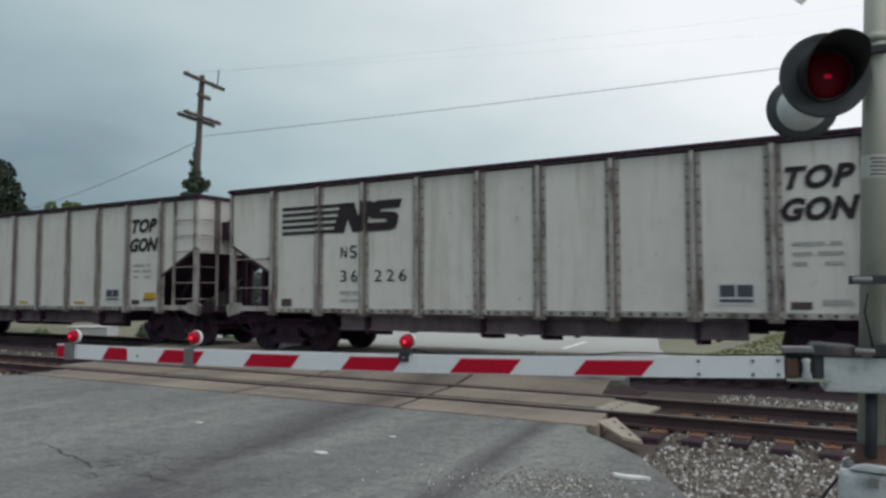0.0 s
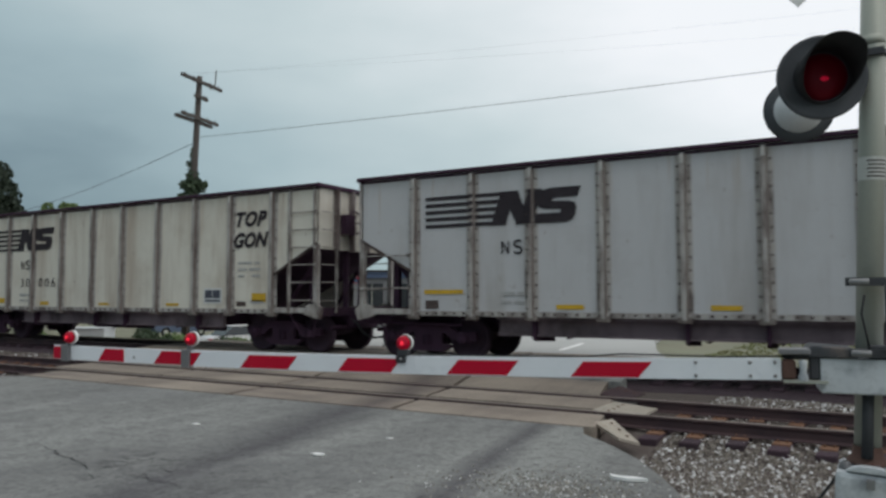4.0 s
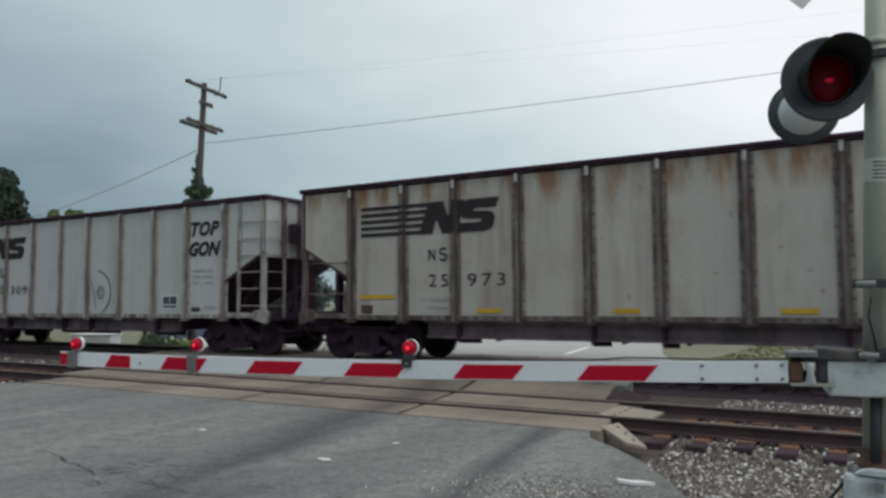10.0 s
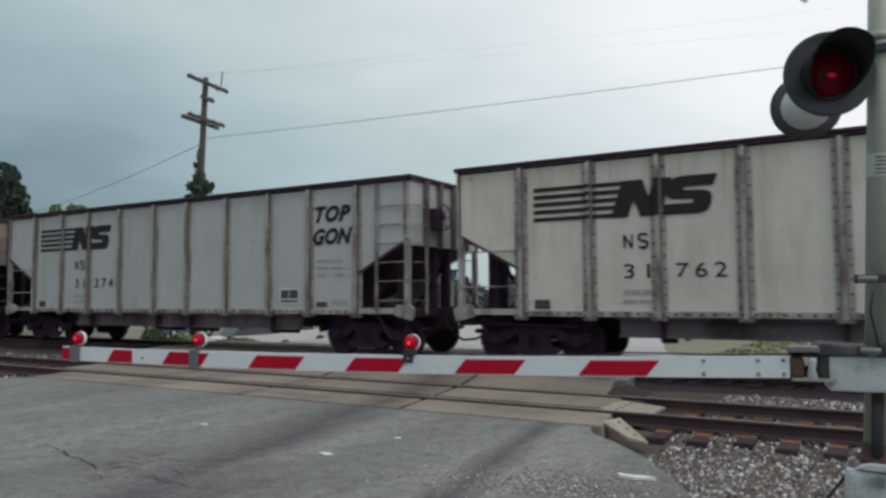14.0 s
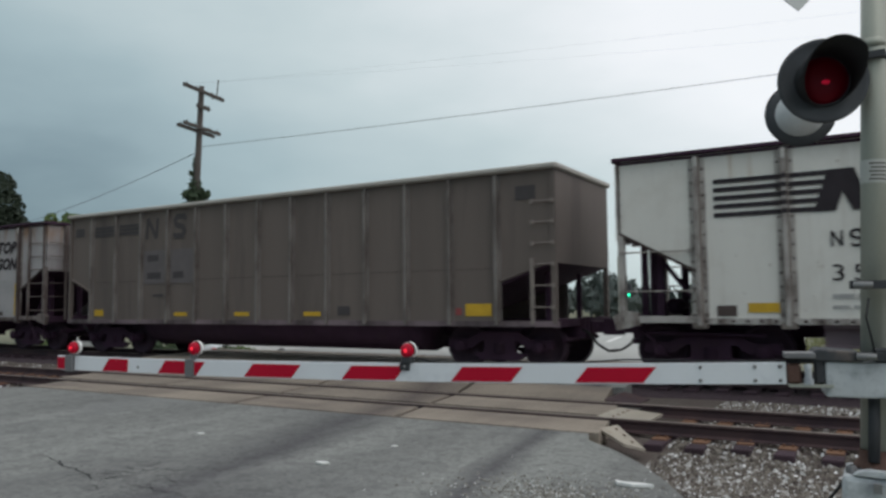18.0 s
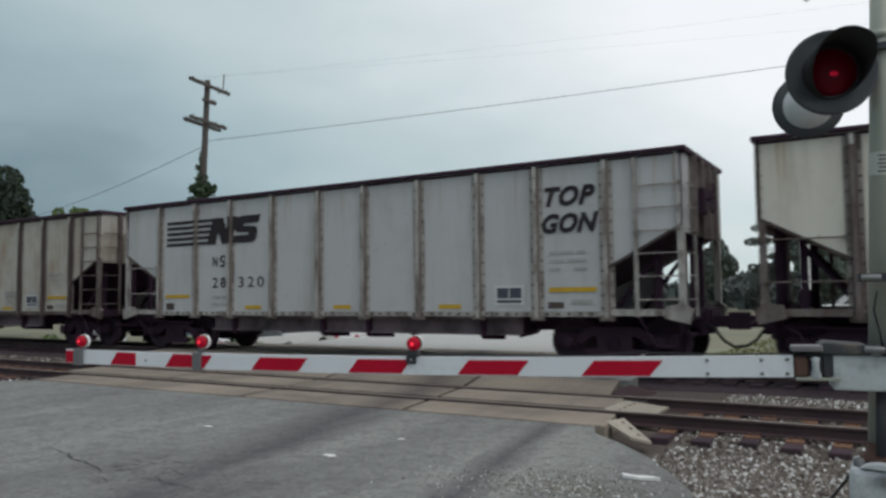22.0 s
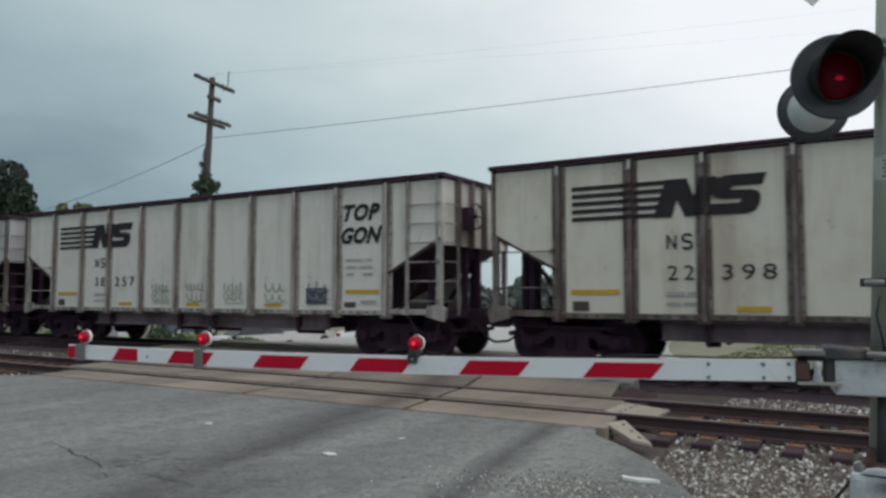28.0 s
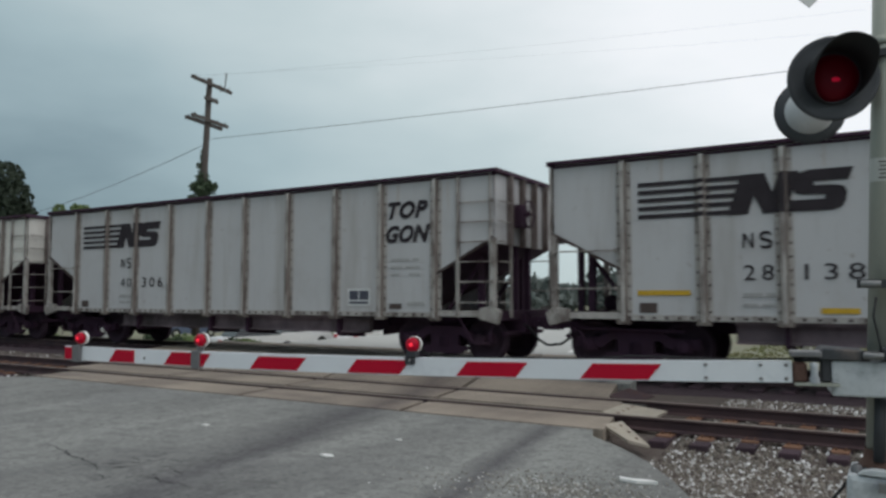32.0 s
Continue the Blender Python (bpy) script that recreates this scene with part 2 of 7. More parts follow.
WHEEL = mat("wheel_steel_brown", (0.042, 0.022, 0.037), 0.85, 0.0, var=0.3, scale=5, bump=0.1)
INK = mat("lettering_black", (0.034, 0.029, 0.034), 0.8, var=0.35, scale=5, bump=0.02, spec=0.2)
INK_FADED = mat("lettering_faded", (0.098, 0.085, 0.082), 0.75, var=0.4, scale=6, bump=0.02)
STENCIL = mat("stencil_pale_grey", (0.36, 0.36, 0.355), 0.75, var=0.3, scale=7, bump=0.02)
YELLOW = mat("reflective_yellow", (0.55, 0.34, 0.02), 0.55, var=0.2, scale=5, bump=0.02, stain=(0.22, 0.15, 0.05), stain_at=0.68)
PLATE = mat("data_plate_dark", (0.07, 0.05, 0.045), 0.7, var=0.3, scale=8)
DECAL_WHITE = mat("decal_white", (0.62, 0.63, 0.63), 0.6, var=0.1, scale=8, bump=0.02)
DECAL_DARK = mat("decal_blue_black", (0.06, 0.065, 0.09), 0.6, var=0.2, scale=9, bump=0.02)
SPRAY = mat("spray_paint_black", (0.07, 0.07, 0.075), 0.7, var=0.3, scale=9, bump=0.02)
SPRAY_RED = mat("spray_paint_red", (0.28, 0.06, 0.06), 0.7, var=0.3, scale=6, bump=0.02)
SPRAY_GREEN = mat("spray_paint_green_grey", (0.24, 0.31, 0.25), 0.7, var=0.3, scale=6, bump=0.02)
SPRAY_PALE = mat("spray_paint_pale", (0.43, 0.45, 0.36), 0.7, var=0.3, scale=6, bump=0.02)
SPRAY_GREY = mat("spray_paint_grey", (0.24, 0.245, 0.26), 0.7, var=0.3, scale=9, bump=0.02)

ASPHALT = mat("asphalt_worn", (0.205, 0.211, 0.200), 0.88, var=0.16, scale=0.55, fine=26, bump=0.5, grain=0.95, stain=(0.125, 0.128, 0.13), stain_at=0.60)


def wear_bands(m, turn, across, along, line=None):
    """Long dirty wheel tracks on a road: noise drawn out along the lane, and one dark oily lane beside a line."""
    n, l = m.node_tree.nodes, m.node_tree.links
    bs = n["Principled BSDF"]
    old = bs.inputs["Base Color"].links[0].from_socket
    t = n.new("ShaderNodeTexCoord")
    mp = n.new("ShaderNodeMapping")
    mp.inputs["Rotation"].default_value = (0, 0, turn)
    mp.inputs["Scale"].default_value = (across, along, 1)
    l.new(t.outputs["Object"], mp.inputs["Vector"])
    nz = n.new("ShaderNodeTexNoise")
    nz.inputs["Scale"].default_value, nz.inputs["Detail"].default_value, nz.inputs["Roughness"].default_value = 1.0, 6, 0.6
    l.new(mp.outputs[0], nz.inputs["Vector"])
    rp = n.new("ShaderNodeValToRGB")
    rp.color_ramp.elements[0].position, rp.color_ramp.elements[0].color = 0.36, (0.76, 0.75, 0.76, 1)
    rp.color_ramp.elements[1].position, rp.color_ramp.elements[1].color = 0.60, (1.12, 1.12, 1.11, 1)
    l.new(nz.outputs["Fac"], rp.inputs["Fac"])
    mx = n.new("ShaderNodeMix")
    mx.data_type, mx.blend_type = "RGBA", "MULTIPLY"
    mx.inputs["Factor"].default_value = 1.0
    l.new(old, mx.inputs["A"])
    l.new(rp.outputs["Color"], mx.inputs["B"])
    out = mx.outputs["Result"]
    for nx, ny, d, half in line or ():
        dp = n.new("ShaderNodeVectorMath")
        dp.operation = "DOT_PRODUCT"
        dp.inputs[1].default_value = (nx, ny, 0)
        l.new(t.outputs["Object"], dp.inputs[0])
        wob = n.new("ShaderNodeMath")
        wob.operation = "MULTIPLY_ADD"
        wob.inputs[1].default_value = half * 1.6
        l.new(nz.outputs["Fac"], wob.inputs[0])
        l.new(dp.outputs["Value"], wob.inputs[2])
        df = n.new("ShaderNodeMath")
        df.operation = "SUBTRACT"
        df.inputs[1].default_value = d + half * 0.8
        l.new(wob.outputs[0], df.inputs[0])
        ab = n.new("ShaderNodeMath")
        ab.operation = "ABSOLUTE"
        l.new(df.outputs[0], ab.inputs[0])
        r2 = n.new("ShaderNodeValToRGB")
        r2.color_ramp.elements[0].position, r2.color_ramp.elements[0].color = 0.0, (0.44, 0.42, 0.46, 1)
        r2.color_ramp.elements[1].position, r2.color_ramp.elements[1].color = half, (1, 1, 1, 1)
        l.new(ab.outputs[0], r2.inputs["Fac"])
        m2 = n.new("ShaderNodeMix")
        m2.data_type, m2.blend_type = "RGBA", "MULTIPLY"
        m2.inputs["Factor"].default_value = 1.0
        l.new(out, m2.inputs["A"])
        l.new(r2.outputs["Color"], m2.inputs["B"])
        out = m2.outputs["Result"]
    l.new(out, bs.inputs["Base Color"])




def mottle(m, layers):
    """Patches, pits and chips: noise of several grain sizes, each mixing in its own tone."""
    n, l = m.node_tree.nodes, m.node_tree.links
    bs = n["Principled BSDF"]
    t = n.new("ShaderNodeTexCoord")
    for scale, lo, hi, tone, k in layers:
        nz, rp, mx = n.new("ShaderNodeTexNoise"), n.new("ShaderNodeMapRange"), n.new("ShaderNodeMix")
        nz.inputs["Scale"].default_value, nz.inputs["Detail"].default_value, nz.inputs["Roughness"].default_value = scale, 3, 0.65
        rp.inputs["From Min"].default_value, rp.inputs["From Max"].default_value, rp.inputs["To Max"].default_value = lo, hi, k
        l.new(t.outputs["Object"], nz.inputs["Vector"])
        l.new(nz.outputs["Fac"], rp.inputs["Value"])
        mx.data_type = "RGBA"
        mx.inputs["B"].default_value = (*tone, 1)
        l.new(rp.outputs["Result"], mx.inputs["Factor"])
        l.new(bs.inputs["Base Color"].links[0].from_socket, mx.inputs["A"])
        l.new(mx.outputs["Result"], bs.inputs["Base Color"])


mottle(ASPHALT, [(1.3, 0.48, 0.72, (0.12, 0.12, 0.12), 0.5), (5.0, 0.50, 0.70, (0.105, 0.102, 0.104), 0.75), (16.0, 0.52, 0.68, (0.09, 0.088, 0.09), 0.8), (38.0, 0.55, 0.70, (0.30, 0.30, 0.285), 0.35)])
wear_bands(ASPHALT, -0.31, 0.9, 0.14, line=[(0.955, 0.295, -3.72, 0.75), (0.981, 0.195, -1.93, 0.30)])
ASPHALT_FAR = mat("asphalt_pale", (0.38, 0.385, 0.37), 0.9, var=0.1, scale=0.5, fine=90, bump=0.2)
PANEL = mat("crossing_plank_brown", (0.245, 0.207, 0.170), 0.88, var=0.28, scale=1.4, fine=34, bump=0.6, grain=1.0, stain=(0.15, 0.122, 0.105), stain_at=0.56, stretch=(0.35, 1, 1), piece=0.12)
wear_bands(PANEL, -0.31, 0.9, 0.14, line=[(0.955, 0.295, -3.55, 0.6)])
RUBBER = mat("flangeway_black", (0.035, 0.03, 0.028), 0.8, var=0.3, scale=4)
RAIL = mat("rail_rust_brown", (0.062, 0.035, 0.037), 0.75, 0.1, var=0.25, scale=3, bump=0.15, stain=(0.034, 0.020, 0.027), stain_at=0.5)
RAIL_TOP = mat("rail_head_worn", (0.20, 0.165, 0.145), 0.5, 0.2, var=0.25, scale=3, bump=0.03, stretch=(0.3, 1, 1))
TIE = mat("tie_creosote", (0.044, 0.025, 0.034), 0.9, var=0.3, scale=4, bump=0.4, stretch=(1, 0.2, 1), piece=0.3)
TIE_PLATE = mat("tie_plate_rust", (0.20, 0.105, 0.062), 0.8, 0.2, var=0.3, scale=8, bump=0.2)
BALLAST = mat("ballast_bed", (0.085, 0.066, 0.058), 0.95, var=0.4, scale=9, fine=38, bump=1.0, stain=(0.10, 0.085, 0.075), stain_at=0.5)
GROUND = mat("ground_dry_grass", (0.16, 0.165, 0.110), 0.95, var=0.3, scale=0.4, fine=14, bump=0.6, stain=(0.20, 0.17, 0.12), stain_at=0.55)
GALV = mat("galvanised_mast", (0.36, 0.37, 0.32), 0.5, 0.35, var=0.12, scale=5, bump=0.04, stretch=(1, 1, 0.3))
MECH = mat("mechanism_box_paint", (0.50, 0.53, 0.55), 0.5, 0.1, var=0.14, scale=9, bump=0.05, stain=(0.19, 0.205, 0.23), stain_at=0.54)
ARM_WHITE = mat("arm_white_sheeting", (0.70, 0.73, 0.76), 0.45, var=0.06, scale=5, bump=0.03, stain=(0.5, 0.53, 0.57), stain_at=0.66)
ARM_RED = mat("arm_red_sheeting", (0.44, 0.008, 0.030), 0.5, var=0.12, scale=5, bump=0.03, spec=0.12)
BLACK = mat("black_painted_steel", (0.035, 0.037, 0.042), 0.6, var=0.2, scale=8, bump=0.06)
DISC = mat("signal_background_black", (0.055, 0.06, 0.068), 0.55, var=0.2, scale=6, bump=0.06)
HOOD = mat("hood_inside_black", (0.012, 0.012, 0.014), 0.7, var=0.2, scale=8)
LID = mat("lid_dark_slate", (0.048, 0.052, 0.058), 0.85, 0.0, var=0.3, scale=7, stain=(0.16, 0.13, 0.115), stain_at=0.60)
TAG = mat("tag_band_grey", (0.47, 0.48, 0.45), 0.6, var=0.12, scale=9)
CLAMP = mat("clamp_grey_steel", (0.17, 0.17, 0.175), 0.55, 0.3, var=0.25, scale=9, bump=0.08)
HOOD_PALE = mat("hood_weathered_grey", (0.62, 0.64, 0.65), 0.6, var=0.2, scale=8)
CAST = mat("cast_iron_rusted", (0.115, 0.062, 0.048), 0.8, 0.2, var=0.3, scale=8, bump=0.3)
BOLT = mat("bolt_steel", (0.25, 0.25, 0.25), 0.5, 0.6, var=0.2, scale=20)
LENS = glow("lens_red_lit", (0.10, 0.001, 0.007), 0.028)
LENS_CORE = glow("lens_red_core", (0.6, 0.008, 0.04), 0.24)
LAMP_RED = glow("arm_lamp_red", (0.34, 0.003, 0.02), 0.16)
LAMP_CORE = glow("arm_lamp_core", (1.0, 0.03, 0.06), 0.9)
WOOD_POLE = mat("pole_weathered_wood", (0.072, 0.062, 0.056), 0.9, var=0.3, scale=3, bump=0.3, stretch=(1, 1, 0.1))
WIRE = mat("wire_black", (0.10, 0.10, 0.11), 0.7, var=0.1)
LEAF_DARK = mat("leaf_dark", (0.030, 0.045, 0.028), 0.8, var=0.4, scale=2, bump=0)
LEAF = mat("leaf_green", (0.055, 0.085, 0.045), 0.8, var=0.4, scale=1.5, bump=0)
# far leaves: the haze of the distance is mixed into the green
LEAF_FAR = mat("leaf_green_painted_haze", (0.12, 0.145, 0.125), 0.9, var=0.35, scale=1.0, bump=0)
LEAF_PALE = mat("leaf_pale_green", (0.13, 0.19, 0.07), 0.8, var=0.35, scale=1.5, bump=0)
BARK = mat("bark_brown", (0.09, 0.07, 0.055), 0.9, var=0.3, scale=4, bump=0.5, stretch=(1, 1, 0.2))
WHITE_PAINT = mat("white_paint", (0.75, 0.75, 0.73), 0.6, var=0.08, scale=6, bump=0.03)
CLIP = mat("rib_clip_pale", (0.46, 0.45, 0.43), 0.6, var=0.15, scale=8)
CONCRETE = mat("concrete_pale", (0.42, 0.41, 0.38), 0.9, var=0.15, scale=3, bump=0.2)
GLASS_DARK = mat("vehicle_glass", (0.03, 0.035, 0.04), 0.1, var=0.05)
TYRE = mat("tyre_rubber", (0.03, 0.03, 0.03), 0.85, var=0.2)


# ---- mesh helpers ----
def box(bm, lo, hi):
    x0, y0, z0 = lo
    x1, y1, z1 = hi
    v = [bm.verts.new(p) for p in ((x0, y0, z0), (x1, y0, z0), (x1, y1, z0), (x0, y1, z0), (x0, y0, z1), (x1, y0, z1), (x1, y1, z1), (x0, y1, z1))]
    for f in ((3, 2, 1, 0), (4, 5, 6, 7), (0, 1, 5, 4), (1, 2, 6, 5), (2, 3, 7, 6), (3, 0, 4, 7)):
        bm.faces.new([v[i] for i in f])
    return v


def tube(bm, a, b, r, seg=10, r2=None, caps=True):
    a, b = Vector(a), Vector(b)
    d = (b - a).normalized()
    s = d.orthogonal().normalized()
    u = d.cross(s)
    r2 = r if r2 is None else r2
    ra, rb = [], []
    for i in range(seg):
        w = 2 * math.pi * i / seg
        o = s * math.cos(w) + u * math.sin(w)
        ra.append(bm.verts.new(a + o * r))
        rb.append(bm.verts.new(b + o * r2))
    for i in range(seg):
        j = (i + 1) % seg
        f = bm.faces.new((ra[i], ra[j], rb[j], rb[i]))
        f.smooth = seg > 6
    if caps:
        bm.faces.new(ra[::-1])
        bm.faces.new(rb)


def pipe(bm, pts, r, seg=8):
    """A bent pipe as one skin."""
    pts = [Vector(q) for q in pts]
    rings = []
    for i, q in enumerate(pts):
        d = (pts[min(i + 1, len(pts) - 1)] - pts[max(i - 1, 0)]).normalized()
        s = (Vector((0, 0, 1)).cross(d) if abs(d.z) < 0.95 else Vector((1, 0, 0)).cross(d)).normalized()
        u = d.cross(s)
        rings.append([bm.verts.new(q + (s * math.cos(2 * math.pi * k / seg) + u * math.sin(2 * math.pi * k / seg)) * r) for k in range(seg)])
    for ra, rb in zip(rings, rings[1:]):
        for k in range(seg):
            f = bm.faces.new((ra[k], ra[(k + 1) % seg], rb[(k + 1) % seg], rb[k]))
            f.smooth = True
    bm.faces.new(rings[0][::-1])
    bm.faces.new(rings[-1])


def prism(bm, pts, vec):
    """A flat polygon pushed along vec."""
    vec = Vector(vec)
    a = [bm.verts.new(p) for p in pts]
    b = [bm.verts.new(Vector(p) + vec) for p in pts]
    n = len(pts)
    bm.faces.new(a[::-1])
    bm.faces.new(b)
    for i in range(n):
        bm.faces.new((a[i], a[(i + 1) % n], b[(i + 1) % n], b[i]))


def lathe(bm, profile, origin, axis, seg=24, turn=2 * math.pi, start=0.0):
    """profile: (along the axis, radius)."""
    o, d = Vector(origin), Vector(axis).normalized()
    s = d.orthogonal().normalized() if abs(d.z) > 0.9 else Vector((0, 0, 1)).cross(d).normalized()
    u = d.cross(s)
    full = abs(turn - 2 * math.pi) < 1e-6
    n = seg if full else seg + 1
    rings = []
    for al, r in profile:
        rings.append([bm.verts.new(o + d * al + (s * math.cos(start + turn * i / seg) + u * math.sin(start + turn * i / seg)) * max(r, 1e-4)) for i in range(n)])
    for ra, rb in zip(rings, rings[1:]):
        for i in range(seg):
            j = (i + 1) % n
            f = bm.faces.new((ra[i], ra[j], rb[j], rb[i]))
            f.smooth = True
    return rings


def fixed(bm):
    bmesh.ops.recalc_face_normals(bm, faces=bm.faces)
    return bm


def mesh_of(name, bm, material):
    me = bpy.data.meshes.new(name)
    fixed(bm).to_mesh(me)
    bm.free()
    me.materials.append(material)
    return me


def part(name, bm, material, parent, label="", m=None, kind=""):
    """One mesh under a thing or a part. bm: a bmesh, or mesh data that alike pieces share."""
    me = bm if isinstance(bm, bpy.types.Mesh) else mesh_of(name, bm, material)
    ob = new(name, me)
    ob.parent = parent
    if m is not None:
        ob.matrix_basis = m
    if isinstance(bm, bpy.types.Mesh) and material and material.name != me.materials[0].name:
        ob.material_slots[0].link = "OBJECT"
        ob.material_slots[0].material = material
    return tagged(ob, label=label, kind=kind)


def thing(name, label, category, m=None, group=""):
    ob = new(name)
    ob.empty_display_size = 0.3
    if m is not None:
        ob.matrix_basis = m
    return tagged(ob, label, category, group)


def B():
    return bmesh.new()


def bev(bm, w, seg=1):
    bmesh.ops.bevel(bm, geom=list(bm.edges), offset=w, segments=seg, affect="EDGES", profile=0.6)
    return bm


def letters(text, height, shear=0.0, width=1.0, bold=0.0, spacing=1.0):
    """Mesh of a text standing in the xz plane, its lower left corner at 0, caps that high."""
    cu = bpy.data.curves.new("lettering", "FONT")
    cu.body, cu.shear, cu.offset, cu.space_character, cu.resolution_u = text, shear, bold, spacing, 3
    ob = bpy.data.objects.new("lettering", cu)
    scene.collection.objects.link(ob)
    me = bpy.data.meshes.new_from_object(ob.evaluated_get(bpy.context.evaluated_depsgraph_get()))
    bpy.data.objects.remove(ob)
    bpy.data.curves.remove(cu)
    co = np.empty(len(me.vertices) * 3)
    me.vertices.foreach_get("co", co)
    co = co.reshape(-1, 3)
    lo, hi = co.min(0), co.max(0)
    k = height / (hi[1] - lo[1])
    out = np.zeros_like(co)
    out[:, 0], out[:, 2] = (co[:, 0] - lo[0]) * k * width, (co[:, 1] - lo[1]) * k
    me.vertices.foreach_set("co", out.ravel())
    me.update()
    return me, float((hi[0] - lo[0]) * k * width)


# ---- ground, road and tracks ----
TRACK_Y, TRACK_Z = 14.94, 0.208   # middle of the far track and its rail head
SKEW = -0.2   # the road crosses the tracks a little aslant


def height(x, y):
    """The lie of the land: level, with the far track a hand higher, and falling away to a car park on the far side, left of the road."""
    if y < 11.9:
        return 0.0
    if y < 13.4:
        return TRACK_Z * (y - 11.9) / 1.5
    if y < 16.6:
        return TRACK_Z
    z = TRACK_Z + (0.10 - TRACK_Z) * min(1, (y - 16.6) / 6)
    down, side = max(0, min(1, (y - 17.0) / 5)), max(0, min(1, (-16.0 - x) / 3))
    return z - 1.3 * down * down * (3 - 2 * down) * side * side * (3 - 2 * side)


def sheet(name, xs, ys, z_of, material, kind="structure", label=""):
    vs, fs = [], []
    for y in ys:
        for x in xs:
            vs.append((x, y, z_of(x, y)))
    n = len(xs)
    for j in range(len(ys) - 1):
        for i in range(n - 1):
            a = j * n + i
            fs.append((a, a + 1, a + n + 1, a + n))
    me = bpy.data.meshes.new(name)
    me.from_pydata(vs, [], fs)
    me.materials.append(material)
    return tagged(new(name, me), label, kind=kind)


def span(lo, hi, step):
    n = max(1, round((hi - lo) / step))
    return [lo + (hi - lo) * i / n for i in range(n + 1)]


xs = [-1500, -400, -120] + span(-60, -20, 4) + [-19, -18, -17, -16] + span(-12, 40, 4) + [120, 400, 1500]
ys = [-300, -60] + span(-20, 4, 4) + [6.2, 8.4, 9, 11.9, 13.4, 16.6, 17.2, 18, 19, 20, 21, 22, 24, 40, 80, 200, 600, 2500]
sheet("ground", xs, ys, lambda x, y: height(x, y) - 0.60 if 8.2 < y < 17 else height(x, y) - 0.10, GROUND, label="dry grass and bare dirt beside the tracks")


def road_slab(name, pts, material, label, thick=0.25, lift=0.0):
    bm = B()
    prism(bm, [(x, y, height(x, y) - thick + lift) for x, y in pts], (0, 0, thick))
    return tagged(new(name, mesh_of(name, bm, material)), label, kind="structure")


ROAD_NEAR = [(-14.0, -60), (40, -60), (40, -3), (3.0, 0.5), (-0.6, 3.6), (-1.22, 5.2), (-1.45, 6.1), (-1.72, 6.6), (-2.1, 7.2), (-2.55, 7.75), (-3.0, 8.2), (-3.15, 8.60), (-14.5, 8.60), (-15.2, 8.2), (-16.5, 6.0)]
road_slab("road", ROAD_NEAR, ASPHALT, "worn grey asphalt road with cracks and tyre marks")
for y0, y1, x_shift in ((12.62, 12.98, -0.8),):
    bm = B()
    prism(bm, [(-3.15 + x_shift, y0, height(0, y0) - 0.3), (-3.15 + x_shift, y1, height(0, y1) - 0.3), (-17.2, y1, height(0, y1) - 0.3), (-17.2, y0, height(0, y0) - 0.3)], (0, 0, 0.3))
    tagged(new("road_between", mesh_of("road_between", bm, ASPHALT)), "asphalt strip between the two tracks", kind="structure")
bm = B()
prism(bm, [(-4.2, 16.82, -0.1), (-5.0, 19, -0.1), (-6.4, 24, -0.1), (-13, 60, -0.1), (-22, 60, -0.1), (-16.6, 24, -0.1), (-15.9, 16.82, -0.1)], (0, 0, 0.29))
tagged(new("road_beyond", mesh_of("road_beyond", bm, ASPHALT_FAR)), "pale asphalt road beyond the tracks", kind="structure")

# crossing surface: planks along the rails, near and far track
crossing = tagged(new("crossing_surface"), "brown timber planks laid flush with the rails", kind="structure")


def planks(y0, y1, x_right, x_left, cuts):
    edges = [x_left] + cuts + [x_right]
    for a, b in zip(edges, edges[1:]):
        bm = B()
        z0, z1 = height(0, y0), height(0, y1)
        dy = (y1 - y0) * SKEW
        v = box(bm, (a + 0.045, y0, -0.2), (b - 0.045, y1, 0))
        for q in v:
            top = q.co.z > -0.1
            far = q.co.y > (y0 + y1) / 2
            q.co.x += dy if far else 0
            q.co.z = (z1 if far else z0) + (0.004 if top else -0.2)
        part("plank", bev(bm, 0.008), PANEL, crossing)


CUTS = [-12.2, -9.08, -5.95]
planks(8.68, 9.62, -3.0, -14.8, CUTS)
planks(10.10, 11.10, -3.35, -16.0, [c - 0.30 for c in CUTS])
planks(11.52, 12.58, -3.9, -16.8, [c - 0.62 for c in CUTS])
planks(13.0, 14.08, -4.1, -17.4, [c - 0.8 for c in CUTS])
planks(14.34, 15.54, -4.2, -17.6, [c - 1.0 for c in CUTS])
planks(15.82, 16.8, -4.3, -18.0, [c - 1.2 for c in CUTS])
for y0, y1 in ((9.62, 9.87), (9.945, 10.10), (11.10, 11.37), (11.445, 11.52), (8.60, 8.68)):
    bm = B()
    box(bm, (-15.6 if y0 > 9 else -14.6, y0, -0.17), (-3.3, y1, -0.05))
    part("flangeway_filler", bm, RUBBER, crossing, "black filler beside the rail")

RAMP_STEEL = mat("ramp_steel_pale", (0.40, 0.36, 0.30), 0.6, 0.3, var=0.25, scale=5, stain=(0.2, 0.13, 0.09), stain_at=0.6)


